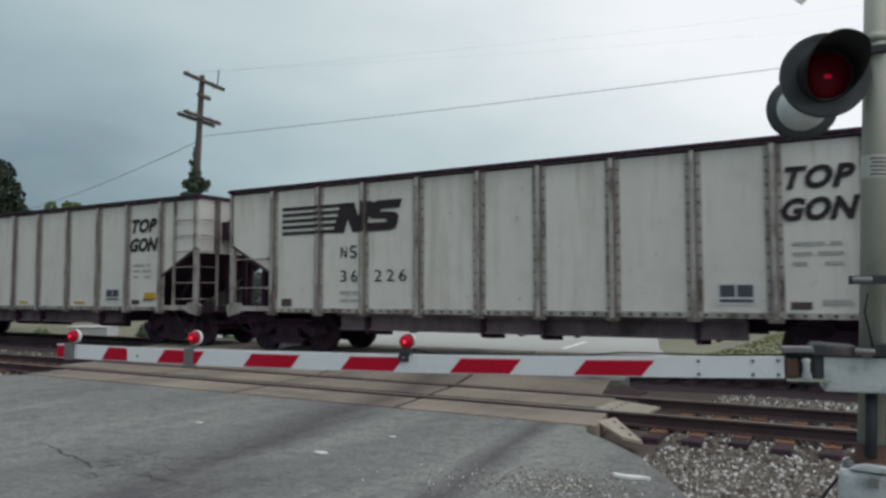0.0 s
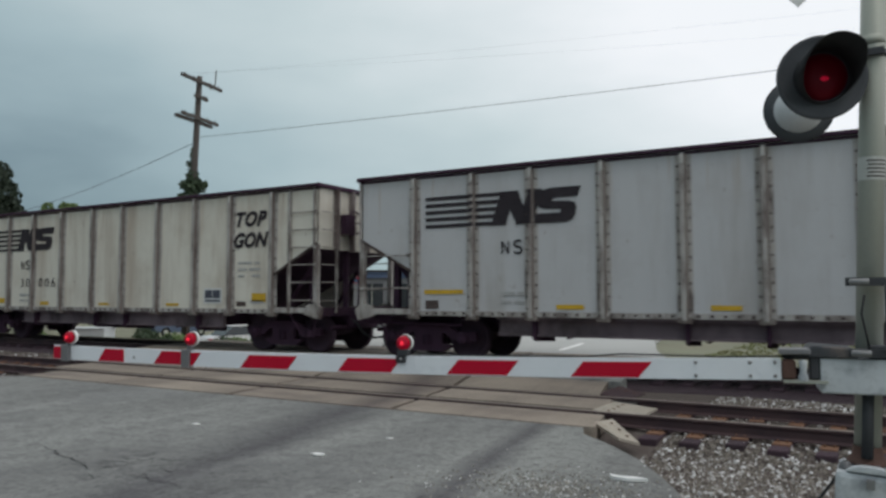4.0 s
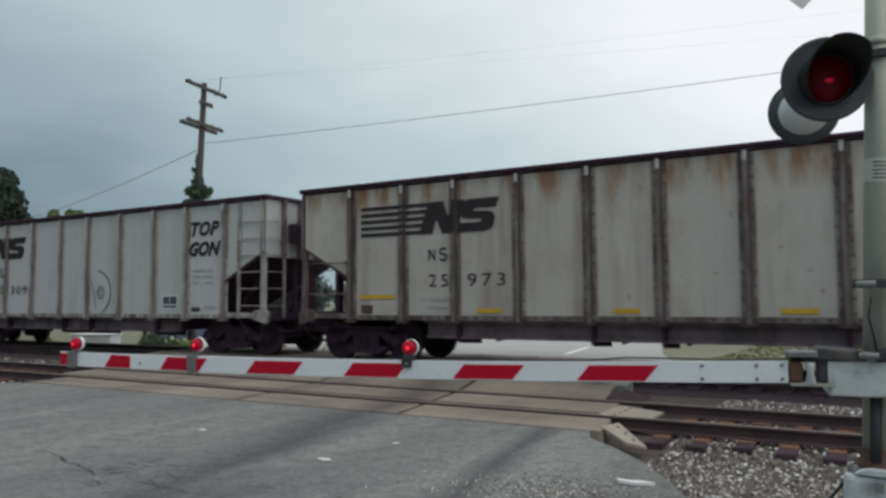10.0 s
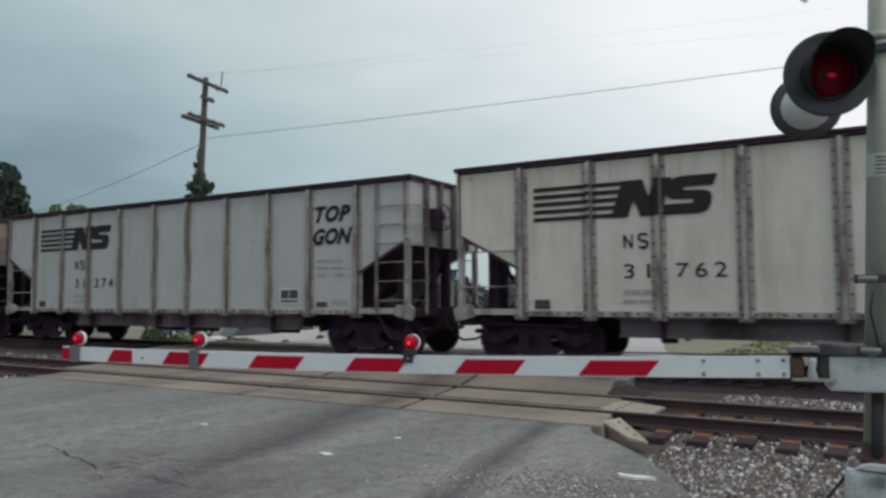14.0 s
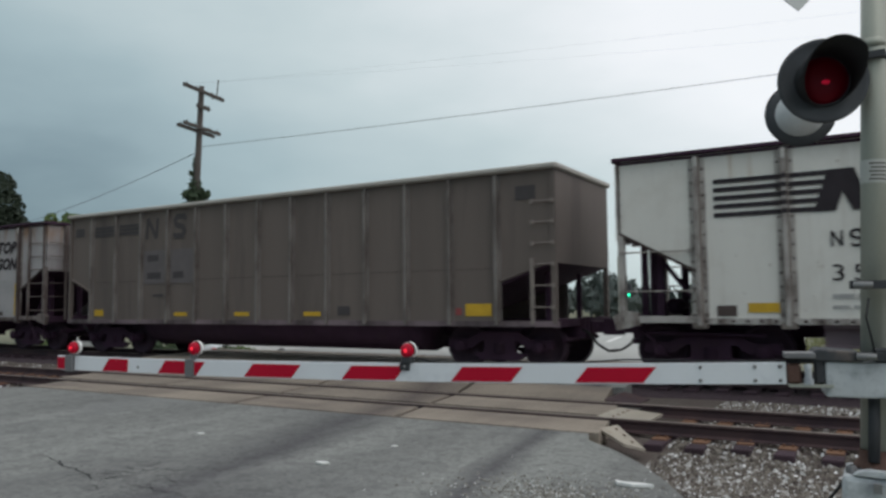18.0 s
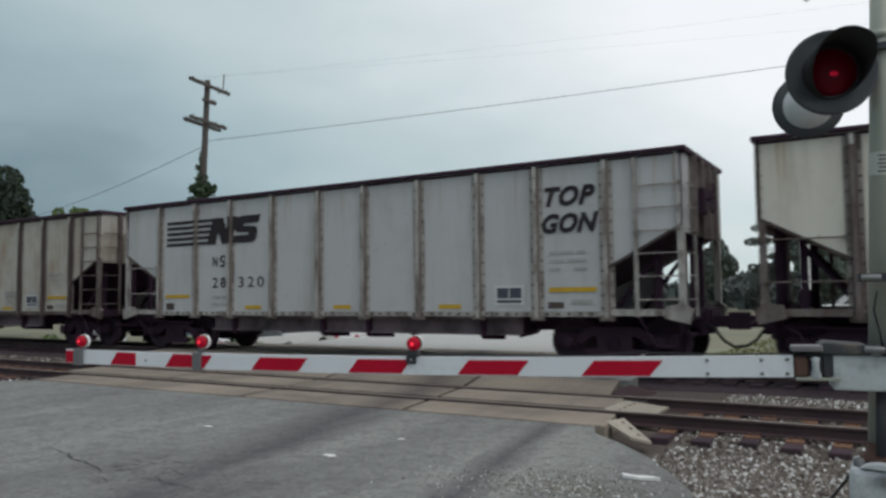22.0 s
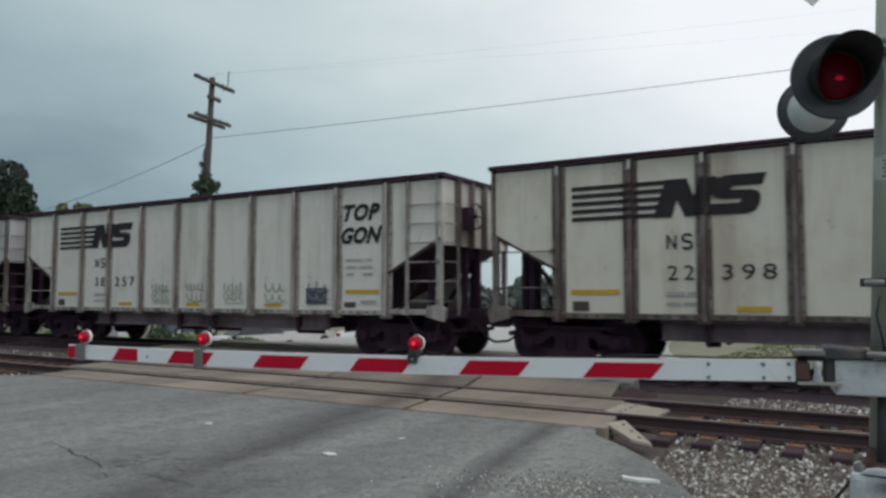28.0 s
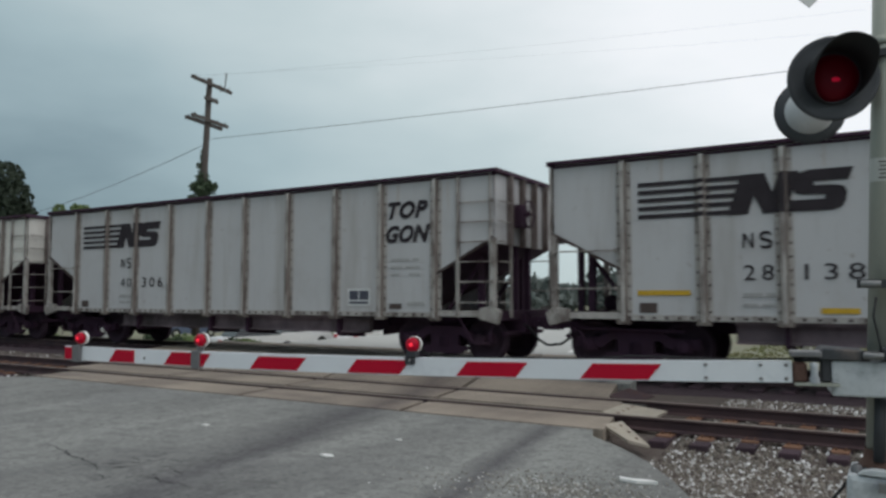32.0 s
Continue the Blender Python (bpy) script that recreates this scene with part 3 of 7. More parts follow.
def end_ramp(x, y0, y1, long, drop):
    ob = thing("end_ramp", "pale bolted steel end ramp of the crossing", "steel ramp", group="crossing end ramps")
    bm = B()
    prism(bm, [(x, y0, 0.012), (x + long, y0 + 0.05, -drop), (x + long, y0 + 0.05, -drop - 0.03), (x, y0, -0.03)], (0, y1 - y0, 0))
    part("plate", bm, RAMP_STEEL, ob)
    for k in range(4):
        yy = y0 + (y1 - y0) * (k + 0.7) / 4.4
        b2 = B()
        lathe(b2, [(0, 0.028), (0.012, 0.026), (0.018, 0.001)], (x + 0.18, yy, 0.0 - drop * 0.18 / long), (0, 0, 1), seg=8)
        part("bolt", b2, CAST, ob)
    return ob


end_ramp(-3.50, 9.90, 10.85, 0.62, 0.05)


def bent_plate(name, label, pts, material, holes):
    """A thin steel plate bent down from the end of the crossing, with bolt holes along its edge."""
    ob = thing(name, label, "steel ramp", group="crossing end ramps")
    bm = B()
    prism(bm, pts, (0, 0, -0.03))
    part("plate", bm, material, ob)
    a, e = Vector(pts[0]).lerp(Vector(pts[1]), 0.3), Vector(pts[3]).lerp(Vector(pts[2]), 0.3)
    for k in range(holes):
        q = a.lerp(e, (k + 0.6) / (holes + 0.4))
        b2 = B()
        lathe(b2, [(0, 0.022), (0.008, 0.018), (0.009, 0.001)], q + Vector((0, 0, 0.002)), (0.3, 0, 1), seg=8)
        part("bolt", b2, CAST, ob)
    return ob


bent_plate("end_ramp", "pale steel end ramp bent down to the ballast", [(-3.02, 9.30, 0.012), (-3.15, 8.96, 0.012), (-2.80, 8.84, -0.13), (-2.60, 9.02, -0.20)], RAMP_STEEL, 3)
bent_plate("end_ramp", "rusty brown steel end ramp of the crossing", [(-3.95, 12.55, 0.04), (-4.0, 11.6, 0.012), (-3.5, 11.65, -0.05), (-3.45, 12.3, -0.03)], RAIL, 3)


def rail_mesh(x0, x1):
    bm = B()
    prof = [(-0.065, -0.172), (0.065, -0.172), (0.065, -0.16), (0.012, -0.14), (0.009, -0.05), (0.034, -0.036), (0.034, -0.006), (0.026, 0.0), (-0.026, 0.0), (-0.034, -0.006), (-0.034, -0.036), (-0.009, -0.05), (-0.012, -0.14), (-0.065, -0.16)]
    prism(bm, [(x0, y, z) for y, z in prof], (x1 - x0, 0, 0))
    me = mesh_of("rail", bm, RAIL)
    me.materials.append(RAIL_TOP)
    for p in me.polygons:
        if p.normal.z > 0.6 and p.center.z > -0.01:
            p.material_index = 1
    return me


RAIL_MESH = rail_mesh(-400, 300)
bm = B()
box(bm, (-0.11, -1.3, -0.36), (0.11, 1.3, -0.19))
TIE_MESH = mesh_of("tie", bev(bm, 0.012), TIE)
bm = B()
box(bm, (-0.095, -0.24, -0.19), (0.095, 0.20, -0.174))
for sx, sy in ((-0.05, 0.09), (0.05, 0.09), (-0.05, -0.09), (0.05, -0.09)):
    box(bm, (sx - 0.012, sy - 0.012, -0.175), (sx + 0.012, sy + 0.012, -0.145))
PLATE_MESH = mesh_of("tie_plate", bm, TIE_PLATE)


# far track's plates: tie-dark instead of rust, painted for shade under the train
bm = B()
box(bm, (-0.095, -0.24, -0.19), (0.095, 0.20, -0.174))
PLATE_SHADED = mesh_of("tie_plate", bm, TIE)


def track(name, yc, z0, x_ties):
    ob = tagged(new(name), "rusty rails on dark timber ties in ballast", kind="structure")
    ob.matrix_basis = Matrix.Translation((0, yc, z0))
    for s in (-1, 1):
        part("rail", RAIL_MESH, None, ob, m=Matrix.Translation((0, s * 0.75, 0)))
    rnd = random.Random(4)
    for x in x_ties:
        tie = part("tie", TIE_MESH, None, ob, m=Matrix.Translation((x, rnd.uniform(-0.06, 0.06), rnd.uniform(-0.01, 0.008))) @ Matrix.Rotation(rnd.uniform(-0.02, 0.02), 4, "Z"))
        for s in (-1, 1):
            part("tie_plate", PLATE_MESH if yc < 12 else PLATE_SHADED, None, tie, m=Matrix.Translation((0, s * 0.75, 0)))
    return ob


NEAR_Y = 10.66
track("track_near", NEAR_Y, 0.0, [-2.6 + 0.495 * k for k in range(22)] + [-17.6 - 0.495 * k for k in range(40)])
track("track_far", TRACK_Y, TRACK_Z, [-3.6 + 0.495 * k for k in range(16)] + [-18.6 - 0.495 * k for k in range(36)])
# the rest of the ties, far off on either hand
bm = B()
for yc, z0, rest in ((NEAR_Y, 0, [-37.5 - 0.495 * k for k in range(300)] + [8.4 + 0.495 * k for k in range(150)]), (TRACK_Y, TRACK_Z, [-36.5 - 0.495 * k for k in range(300)] + [4.4 + 0.495 * k for k in range(150)])):
    for x in rest:
        box(bm, (x - 0.11, yc - 1.3, z0 - 0.36), (x + 0.11, yc + 1.3, z0 - 0.19))
tagged(new("ties_along_the_line", mesh_of("ties_along_the_line", bm, TIE)), "dark timber ties running off along the line", "railway ties", kind="stuff")


def near_bed(x, y):
    """The near ballast: down from the road's edge to the foot of the tie ends, up again between the rails."""
    if y < 9.0:
        z = -0.06 - 0.29 * max(0, min(1, (y - 6.3) / 2.0))
    elif y < 9.6:
        z = -0.35 + 0.12 * (y - 9.0) / 0.6
    elif y < 11.6:
        z = -0.23
    else:
        z = -0.23 + 0.17 * min(1, (y - 11.6) / 0.25)
    return z


def bed(name, ys, z_of, material):
    xs = [-300, -150] + span(-60, 40, 0.6) + [100, 250]
    def rough(x, y):
        return z_of(x, y) + 0.03 * noise.noise((x * 1.7, y * 1.7, 3)) + 0.012 * noise.noise((x * 7, y * 7, 1))
    return sheet(name, xs, ys, rough, material, label="grey and brown crushed-stone ballast")


# far bed: the train's shade is painted in as a darker stone colour
BALLAST_SHADED = mat("ballast_train_shade", (0.042, 0.026, 0.034), 0.95, var=0.4, scale=9, fine=38, bump=1.0, stain=(0.075, 0.06, 0.058), stain_at=0.62)
bed("ballast_near", span(5.6, 12.9, 0.25), lambda x, y: near_bed(x, y) if (x > -2.6 or x < -14.5 or y > 8.5) and not (-18 < x < -3.9 and y > 11.5) else -0.35, BALLAST)
bed("ballast_far", span(12.5, 19.0, 0.35), lambda x, y: TRACK_Z - 0.245 - (0.12 if y < 12.8 else 0) - 0.2 * max(0, (y - 16.4) / 2.4), BALLAST_SHADED)


def stones(name, spots, label, tones):
    """Loose crushed stones, each a little rough eight-cornered lump."""
    vs, fs = [], []
    rnd = random.Random(11)
    base = [(0, 0, -1), (1, 0, 0), (0, 1, 0), (-1, 0, 0), (0, -1, 0), (0.6, 0.6, 0.5), (-0.6, 0.5, 0.6), (0, -0.6, 0.75)]
    faces = [(0, 2, 1), (0, 3, 2), (0, 4, 3), (0, 1, 4), (1, 2, 5), (2, 6, 5), (2, 3, 6), (3, 7, 6), (3, 4, 7), (4, 1, 7), (1, 5, 7), (5, 6, 7)]
    for x, y, z, r in spots:
        e = Euler((rnd.uniform(0, 6), rnd.uniform(0, 6), rnd.uniform(0, 6))).to_matrix()
        k = len(vs)
        sx, sy, sz = rnd.uniform(0.7, 1.2), rnd.uniform(0.6, 1.0), rnd.uniform(0.5, 0.8)
        for b in base:
            q = e @ Vector((b[0] * sx * rnd.uniform(0.8, 1.15), b[1] * sy * rnd.uniform(0.8, 1.15), b[2] * sz))
            vs.append((x + q.x * r, y + q.y * r, z + q.z * r))
        fs += [tuple(k + i for i in f) for f in faces]
    me = bpy.data.meshes.new(name)
    me.from_pydata(vs, [], fs)
    m = bpy.data.materials.new(name + "_stone")
    m.use_nodes = True
    n, l = m.node_tree.nodes, m.node_tree.links
    geo = n.new("ShaderNodeNewGeometry")
    rp = n.new("ShaderNodeValToRGB")
    for e, (p, c) in zip([rp.color_ramp.elements[0], rp.color_ramp.elements[1], rp.color_ramp.elements.new(0.35), rp.color_ramp.elements.new(0.7)],
                         [(at, (*c, 1)) for at, c in zip((0, 1, 0.35, 0.75), tones)]):
        e.position, e.color = p, c
    l.new(geo.outputs["Random Per Island"], rp.inputs["Fac"])
    nz = n.new("ShaderNodeTexNoise")
    nz.inputs["Scale"].default_value = 60
    mx = n.new("ShaderNodeMix")
    mx.data_type, mx.blend_type = "RGBA", "MULTIPLY"
    mx.inputs["Factor"].default_value = 0.5
    l.new(rp.outputs["Color"], mx.inputs["A"])
    l.new(nz.outputs["Fac"], mx.inputs["B"])
    l.new(mx.outputs["Result"], n["Principled BSDF"].inputs["Base Color"])
    n["Principled BSDF"].inputs["Roughness"].default_value = 0.95
    me.materials.append(m)
    return tagged(new(name, me), label, "gravel", kind="stuff")


rnd = random.Random(21)
spots = []
EDGE = [(-0.6, 3.6), (-1.22, 5.2), (-1.45, 6.1), (-1.72, 6.6), (-2.1, 7.2), (-2.55, 7.75), (-2.5, 8.4), (-2.3, 12.6)]


def edge_x(y):
    for (xa, ya), (xb, yb) in zip(EDGE, EDGE[1:]):
        if ya <= y <= yb:
            return xa + (xb - xa) * (y - ya) / (yb - ya)
    return 0.5


for k in range(25000):
    y = rnd.uniform(4.6, 12.6)
    x = edge_x(y) + abs(rnd.gauss(0, 1)) * 1.7 + rnd.uniform(-0.06, 0.1)
    if x > 4.2:
        continue
    if 9.80 < y < 10.02 or 11.30 < y < 11.52 or (y > 9.32 and y < 9.85 and rnd.random() < 0.6):
        continue
    z = near_bed(x, y) + 0.006
    r = rnd.uniform(0.022, 0.052)
    spots.append((x, y, z, r))
for k in range(2600):
    x, y = rnd.uniform(-27, -14.9), rnd.uniform(7.6, 12.6)
    if y > 8.6 and x > -17.2 + (12.6 - y) * 0.65:
        continue
    spots.append((x, y, near_bed(x, y) + 0.006, rnd.uniform(0.02, 0.045)))
for k in range(420):
    spots.append((rnd.uniform(-2.9, 4.0), rnd.uniform(10.02, 11.28), -0.215, rnd.uniform(0.016, 0.034)))
    spots.append((rnd.uniform(-3.2, 4.0), rnd.uniform(11.62, 11.82), -0.065, rnd.uniform(0.016, 0.034)))
stones("ballast_stones", spots, "loose grey and rust-stained crushed stones", [(0.085, 0.064, 0.059), (0.37, 0.34, 0.30), (0.185, 0.158, 0.136), (0.265, 0.237, 0.202)])
spots = []
for k in range(1500):
    a, q = rnd.uniform(0, 6.28), abs(rnd.gauss(0, 0.55))
    x, y = -2.35 + 1.25 * q * math.cos(a), 5.75 + 0.75 * q * math.sin(a)
    spots.append((x, y, 0.004, rnd.uniform(0.006, 0.017)))
stones("road_grit", spots, "grit scattered over the edge of the asphalt", [(0.20, 0.19, 0.17), (0.62, 0.60, 0.54), (0.30, 0.28, 0.25), (0.44, 0.42, 0.37)])

# cracks in the asphalt
CRACK = mat("crack_black", (0.045, 0.045, 0.047), 0.95, var=0.3, scale=5)


def crack(x, y, turn, steps, step, wide, seed):
    rnd = random.Random(seed)
    bm = B()
    a = turn
    left, right = [], []
    for i in range(steps):
        w = wide * rnd.uniform(0.4, 1.3) * (1 - abs(2 * i / (steps - 1) - 1) ** 3)
        d = Vector((math.cos(a), math.sin(a), 0))
        nn = Vector((-d.y, d.x, 0))
        left.append(bm.verts.new(Vector((x, y, 0.0035)) + nn * w / 2))
        right.append(bm.verts.new(Vector((x, y, 0.0035)) - nn * w / 2))
        x, y = x + d.x * step, y + d.y * step
        a = turn + rnd.uniform(-0.45, 0.45)
    for i in range(steps - 1):
        bm.faces.new((left[i], right[i], right[i + 1], left[i + 1]))
    part("crack", bm, CRACK, bpy.data.objects["road"])


crack(-7.75, 4.70, -0.2, 18, 0.10, 0.021, 1)
crack(-6.6, 4.35, 0.5, 9, 0.06, 0.016, 3)
crack(-6.3, 4.3, 1.0, 9, 0.06, 0.014, 4)
crack(-6.45, 4.55, 0.1, 8, 0.06, 0.014, 5)

rnd = random.Random(91)
for k in range(26):
    crack(-6.1 + rnd.gauss(0, 0.45), 4.55 + rnd.gauss(0, 0.22), rnd.uniform(-0.6, 1.6), 7, 0.05, 0.012, 200 + k)
for k in range(10):
    crack(-3.6 + rnd.gauss(0, 0.6), 4.9 + rnd.gauss(0, 0.25), rnd.uniform(-0.6, 1.6), 7, 0.05, 0.010, 300 + k)

# litter
def litter(name, x, y, pts, label, thick=0.012):
    bm = B()
    prism(bm, [(x + a, y + b, 0.004) for a, b in pts], (0, 0, thick))
    return tagged(new(name, mesh_of(name, bev(bm, 0.003), WHITE_PAINT)), label, "litter")


litter("crushed_cup", -4.82, 5.77, [(-0.07, -0.02), (0.02, -0.04), (0.08, 0.01), (0.03, 0.04), (-0.05, 0.03)], "small crushed white scrap on the asphalt", 0.02)
litter("paper_scrap", -4.70, 6.82, [(-0.03, -0.02), (0.04, -0.01), (0.03, 0.03), (-0.03, 0.02)], "tiny white paper scrap on the asphalt")
litter("paper_scrap", -7.23, 6.39, [(-0.05, -0.02), (0.05, -0.02), (0.04, 0.03), (-0.05, 0.03)], "tiny white paper scrap on the asphalt")
litter("white_strip", -1.98, 6.3, [(-0.12, 0.06), (-0.08, -0.02), (0.06, -0.04), (0.22, 0.03), (0.12, 0.06), (0.0, 0.02)], "bent white plastic strip lying on the road edge", 0.03)

# ---- crossing gate ----
ARM_A = Vector((-4.898, 3.895, 1.015))
ARM_D = Vector((math.cos(0.154) * math.cos(0.011), math.sin(0.154) * math.cos(0.011), math.sin(0.011)))
ARM_M = Matrix.Translation(ARM_A) @ Matrix.Rotation(0.154, 4, "Z") @ Matrix.Rotation(-0.011, 4, "Y")
gate = thing("crossing_gate_arm", "lowered white and red striped crossing gate arm", "gate arm", ARM_M)
STRIPE = 0.8128
ARM_H = 0.120


def bow(x):
    """The long arm hangs through a little between hub and tip."""
    return 0.0042 * (x - 1.9) ** 2 - 0.0105


def bar(bm, x0, x1, z0, z1, y0, y1):
    """A board along the arm that follows its bow."""
    n = 14
    at = [x0 + (x1 - x0) * i / n for i in range(n + 1)]
    for a, b in zip(at, at[1:]):
        za, zb = bow(a), bow(b)
        v = [bm.verts.new(q) for q in ((a, y0, z0 + za), (b, y0, z0 + zb), (b, y1, z0 + zb), (a, y1, z0 + za), (a, y0, z1 + za), (b, y0, z1 + zb), (b, y1, z1 + zb), (a, y1, z1 + za))]
        faces = [(3, 2, 1, 0), (4, 5, 6, 7), (0, 1, 5, 4), (2, 3, 7, 6)]
        if a == at[0]:
            faces.append((3, 0, 4, 7))
        if b == at[-1]:
            faces.append((1, 2, 6, 5))
        for f in faces:
            bm.faces.new([v[i] for i in f])
    bmesh.ops.remove_doubles(bm, verts=bm.verts, dist=1e-5)


def arm_piece(x0, x1, lean0, lean1, z0, z1, y0, y1, material, name):
    bm = B()
    prism(bm, [(x0, y0, z0 + bow(x0)), (x1, y0, z0 + bow(x1)), (x1 + lean1, y0, z1 + bow(x1)), (x0 + lean0, y0, z1 + bow(x0))], (0, y1 - y0, 0))
    part(name, bm, material, gate)


# the inner board, with slanted red bands on its face
LEAN = 0.078
bm = B()
bar(bm, 0.29, 4.43, 0, ARM_H, 0, 0.035)
part("board", bm, ARM_WHITE, gate)
for k in range(1, 5):
    arm_piece(k * STRIPE, k * STRIPE + 0.405, LEAN, LEAN, 0.007, ARM_H - 0.021, -0.004, -0.0002, ARM_RED, "red_band")
arm_piece(0.345, 0.38, 0, 0.075, 0.007, ARM_H - 0.017, -0.004, -0.0002, ARM_RED, "red_band")
# the tip section, slimmer, clamped behind the board's end
bm = B()
bar(bm, -1.055, 0.28, 0.004, 0.116, 0.012, 0.038)
part("tip_board", bm, ARM_WHITE, gate)
for x0, x1, l0, l1 in ((-0.565, -0.304, 0.07, 0.0), (0.0, 0.27, 0.075, 0.0), (-1.05, -0.95, 0, 0)):
    arm_piece(x0, x1, l0, l1, 0.009, 0.106, 0.006, 0.0118, ARM_RED, "red_band")


def arm_lamp(x, z, bracket):
    face = Vector((0.02, 1, 0))
    z0 = bow(x)
    z += z0
    lamp = B()
    lathe(lamp, [(-0.004, 0.050), (-0.006, 0.054), (0.012, 0.055), (0.026, 0.050), (0.034, 0.03), (0.036, 0.001)], (x + 0.010, 0.0, z + 0.002), face, seg=22)
    body = part("lamp_housing", lamp, WHITE_PAINT, gate)
    b2 = B()
    lathe(b2, [(-0.001, 0.047), (-0.02, 0.046), (-0.038, 0.034), (-0.046, 0.001)], (x, 0.0, z), face, seg=20)
    lens = part("lens", b2, LAMP_RED, body, "glowing red lens")
    b2 = B()
    lathe(b2, [(-0.0445, 0.013), (-0.048, 0.009), (-0.049, 0.001)], (x + 0.004, 0.0, z), face, seg=12)
    part("lamp_glint", b2, LAMP_CORE, lens, "bright red glint")
    b3 = B()
    if bracket == "clamp":
        box(b3, (x - 0.085, -0.02, z0 - 0.008), (x - 0.005, 0.05, z0 + ARM_H + 0.006))
        box(b3, (x - 0.045, -0.005, z0 + ARM_H), (x + 0.0, 0.03, z - 0.035))
        part("lamp_bracket", bev(b3, 0.004), CLAMP, gate)
    else:
        box(b3, (x - 0.055, -0.02, z0 + ARM_H - 0.048), (x + 0.015, 0.05, z0 + ARM_H + 0.006))
        box(b3, (x - 0.04, -0.03, z0 + ARM_H), (x + 0.035, 0.03, z - 0.040))
        part("lamp_bracket", bev(b3, 0.006), BLACK, gate)
        b4 = B()
        lathe(b4, [(0, 0.010), (-0.008, 0.009), (-0.012, 0.001)], (x - 0.015, -0.021, z0 + ARM_H - 0.02), (0, 1, 0), seg=7)
        part("bolt", b4, BOLT, gate)


arm_lamp(-0.86, 0.186, "clamp")
arm_lamp(0.365, 0.205, "clamp")
arm_lamp(2.13, 0.205, "stub")
for x in (3.98, 4.27, 4.40):
    for z in (0.022, 0.098):
        b2 = B()
        lathe(b2, [(0, 0.011), (-0.008, 0.010), (-0.012, 0.001)], (x, -0.001, z + bow(x)), (0, 1, 0), seg=7)
        part("bolt", b2, BOLT, gate)
b2 = B()
lathe(b2, [(0, 0.010), (-0.007, 0.009), (-0.010, 0.001)], (-0.20, 0.0115, 0.05 + bow(-0.2)), (0, 1, 0), seg=7)
part("bolt", b2, BOLT, gate)

bm = B()
pipe(bm, [(2.15, 0.03, 0.16 + bow(2.15)), (2.3, 0.02, ARM_H + 0.008 + bow(2.3)), (2.8, 0.016, ARM_H + 0.006 + bow(2.8)), (3.35, 0.016, ARM_H + 0.008 + bow(3.35)), (3.55, 0.016, ARM_H + 0.024 + bow(3.55)), (3.8, 0.016, ARM_H + 0.018 + bow(3.8)), (4.1, 0.016, ARM_H + 0.008 + bow(4.1)), (4.5, 0.03, ARM_H + 0.01 + bow(4.5))], 0.005, 6)
part("lamp_cable", bm, HOOD, gate, "thin black lamp cable")

# the hub that carries the arm, between board and mechanism
hub = thing("gate_hub", "rusted cast gate hub with steel clamps", "gate hub", ARM_M @ Matrix.Translation((0, 0, 0.014)))
bm = B()
box(bm, (4.432, -0.012, 0.006), (4.505, 0.06, 0.115))
part("clamp", bev(bm, 0.012), CAST, hub)
bm = B()
box(bm, (4.44, -0.03, -0.010), (4.66, 0.05, 0.004))
part("lower_strap", bm, GALV, hub)
bm = B()
box(bm, (4.42, -0.04, 0.145), (4.58, 0.10, 0.178))
part("upper_strap", bev(bm, 0.006), CLAMP, hub)
bm = B()
box(bm, (4.575, 0.02, 0.006), (4.625, 0.12, 0.15))
box(bm, (4.44, 0.03, 0.115), (4.60, 0.09, 0.145))
part("web", bev(bm, 0.008), BLACK, hub)
bm = B()
lathe(bm, [(0, 0.026), (0.025, 0.026), (0.04, 0.019), (0.085, 0.019), (0.105, 0.026), (0.115, 0.001)], (4.54, -0.01, 0.004), (0, 0, 1), seg=12)
part("pin", bm, MECH, hub)

# mast, mechanism box and base
MAST = Vector((-0.03, 4.84, 0))
mast = thing("signal_mast", "grey galvanised crossing signal mast with base", "signal mast", Matrix.Translation(MAST + Vector((0, 0, 2.8))) @ Matrix.Rotation(radians(2.5), 4, "Y") @ Matrix.Translation((0, 0, -2.8)))
bm = B()
tube(bm, (0, 0, 0.45), (0, 0, 4.6), 0.068, 24)
part("pipe", bm, GALV, mast)
bm = B()
lathe(bm, [(0, 0.0705), (0.13, 0.0705)], (0, 0, 2.19), (0, 0, 1), seg=24)
band = part("tag_band", bm, TAG, mast, "pale identification band with illegible lines")
for k in range(5):
    b2 = B()
    lathe(b2, [(0, 0.0718), (0.009, 0.0718)], (0, 0, 2.205 + k * 0.022), (0, 0, 1), seg=10, turn=1.6, start=3.6 + 0.1 * (k % 2))
    part("illegible_line", b2, INK_FADED, band)
bm = B()
box(bm, (-0.15, -0.2, -0.15), (0.20, 0.2, 0.595))
bev(bm, 0.03, 2)
part("base_box", bm, MECH, mast)
bm = B()
prism(bm, [(-0.10, -0.205, 0.60), (0.16, -0.205, 0.60), (0.12, -0.205, 0.622), (0.06, -0.205, 0.635), (-0.02, -0.205, 0.635), (-0.07, -0.205, 0.622)], (0, 0.06, 0))
part("hasp_plate", bev(bm, 0.004), MECH, mast)
bm = B()
lathe(bm, [(0, 0.10), (0.015, 0.11), (0.04, 0.10), (0.07, 0.078), (0.12, 0.074)], (0, 0, 0.597), (0, 0, 1), seg=16)
part("base_collar", bm, CAST, mast)
bm = B()
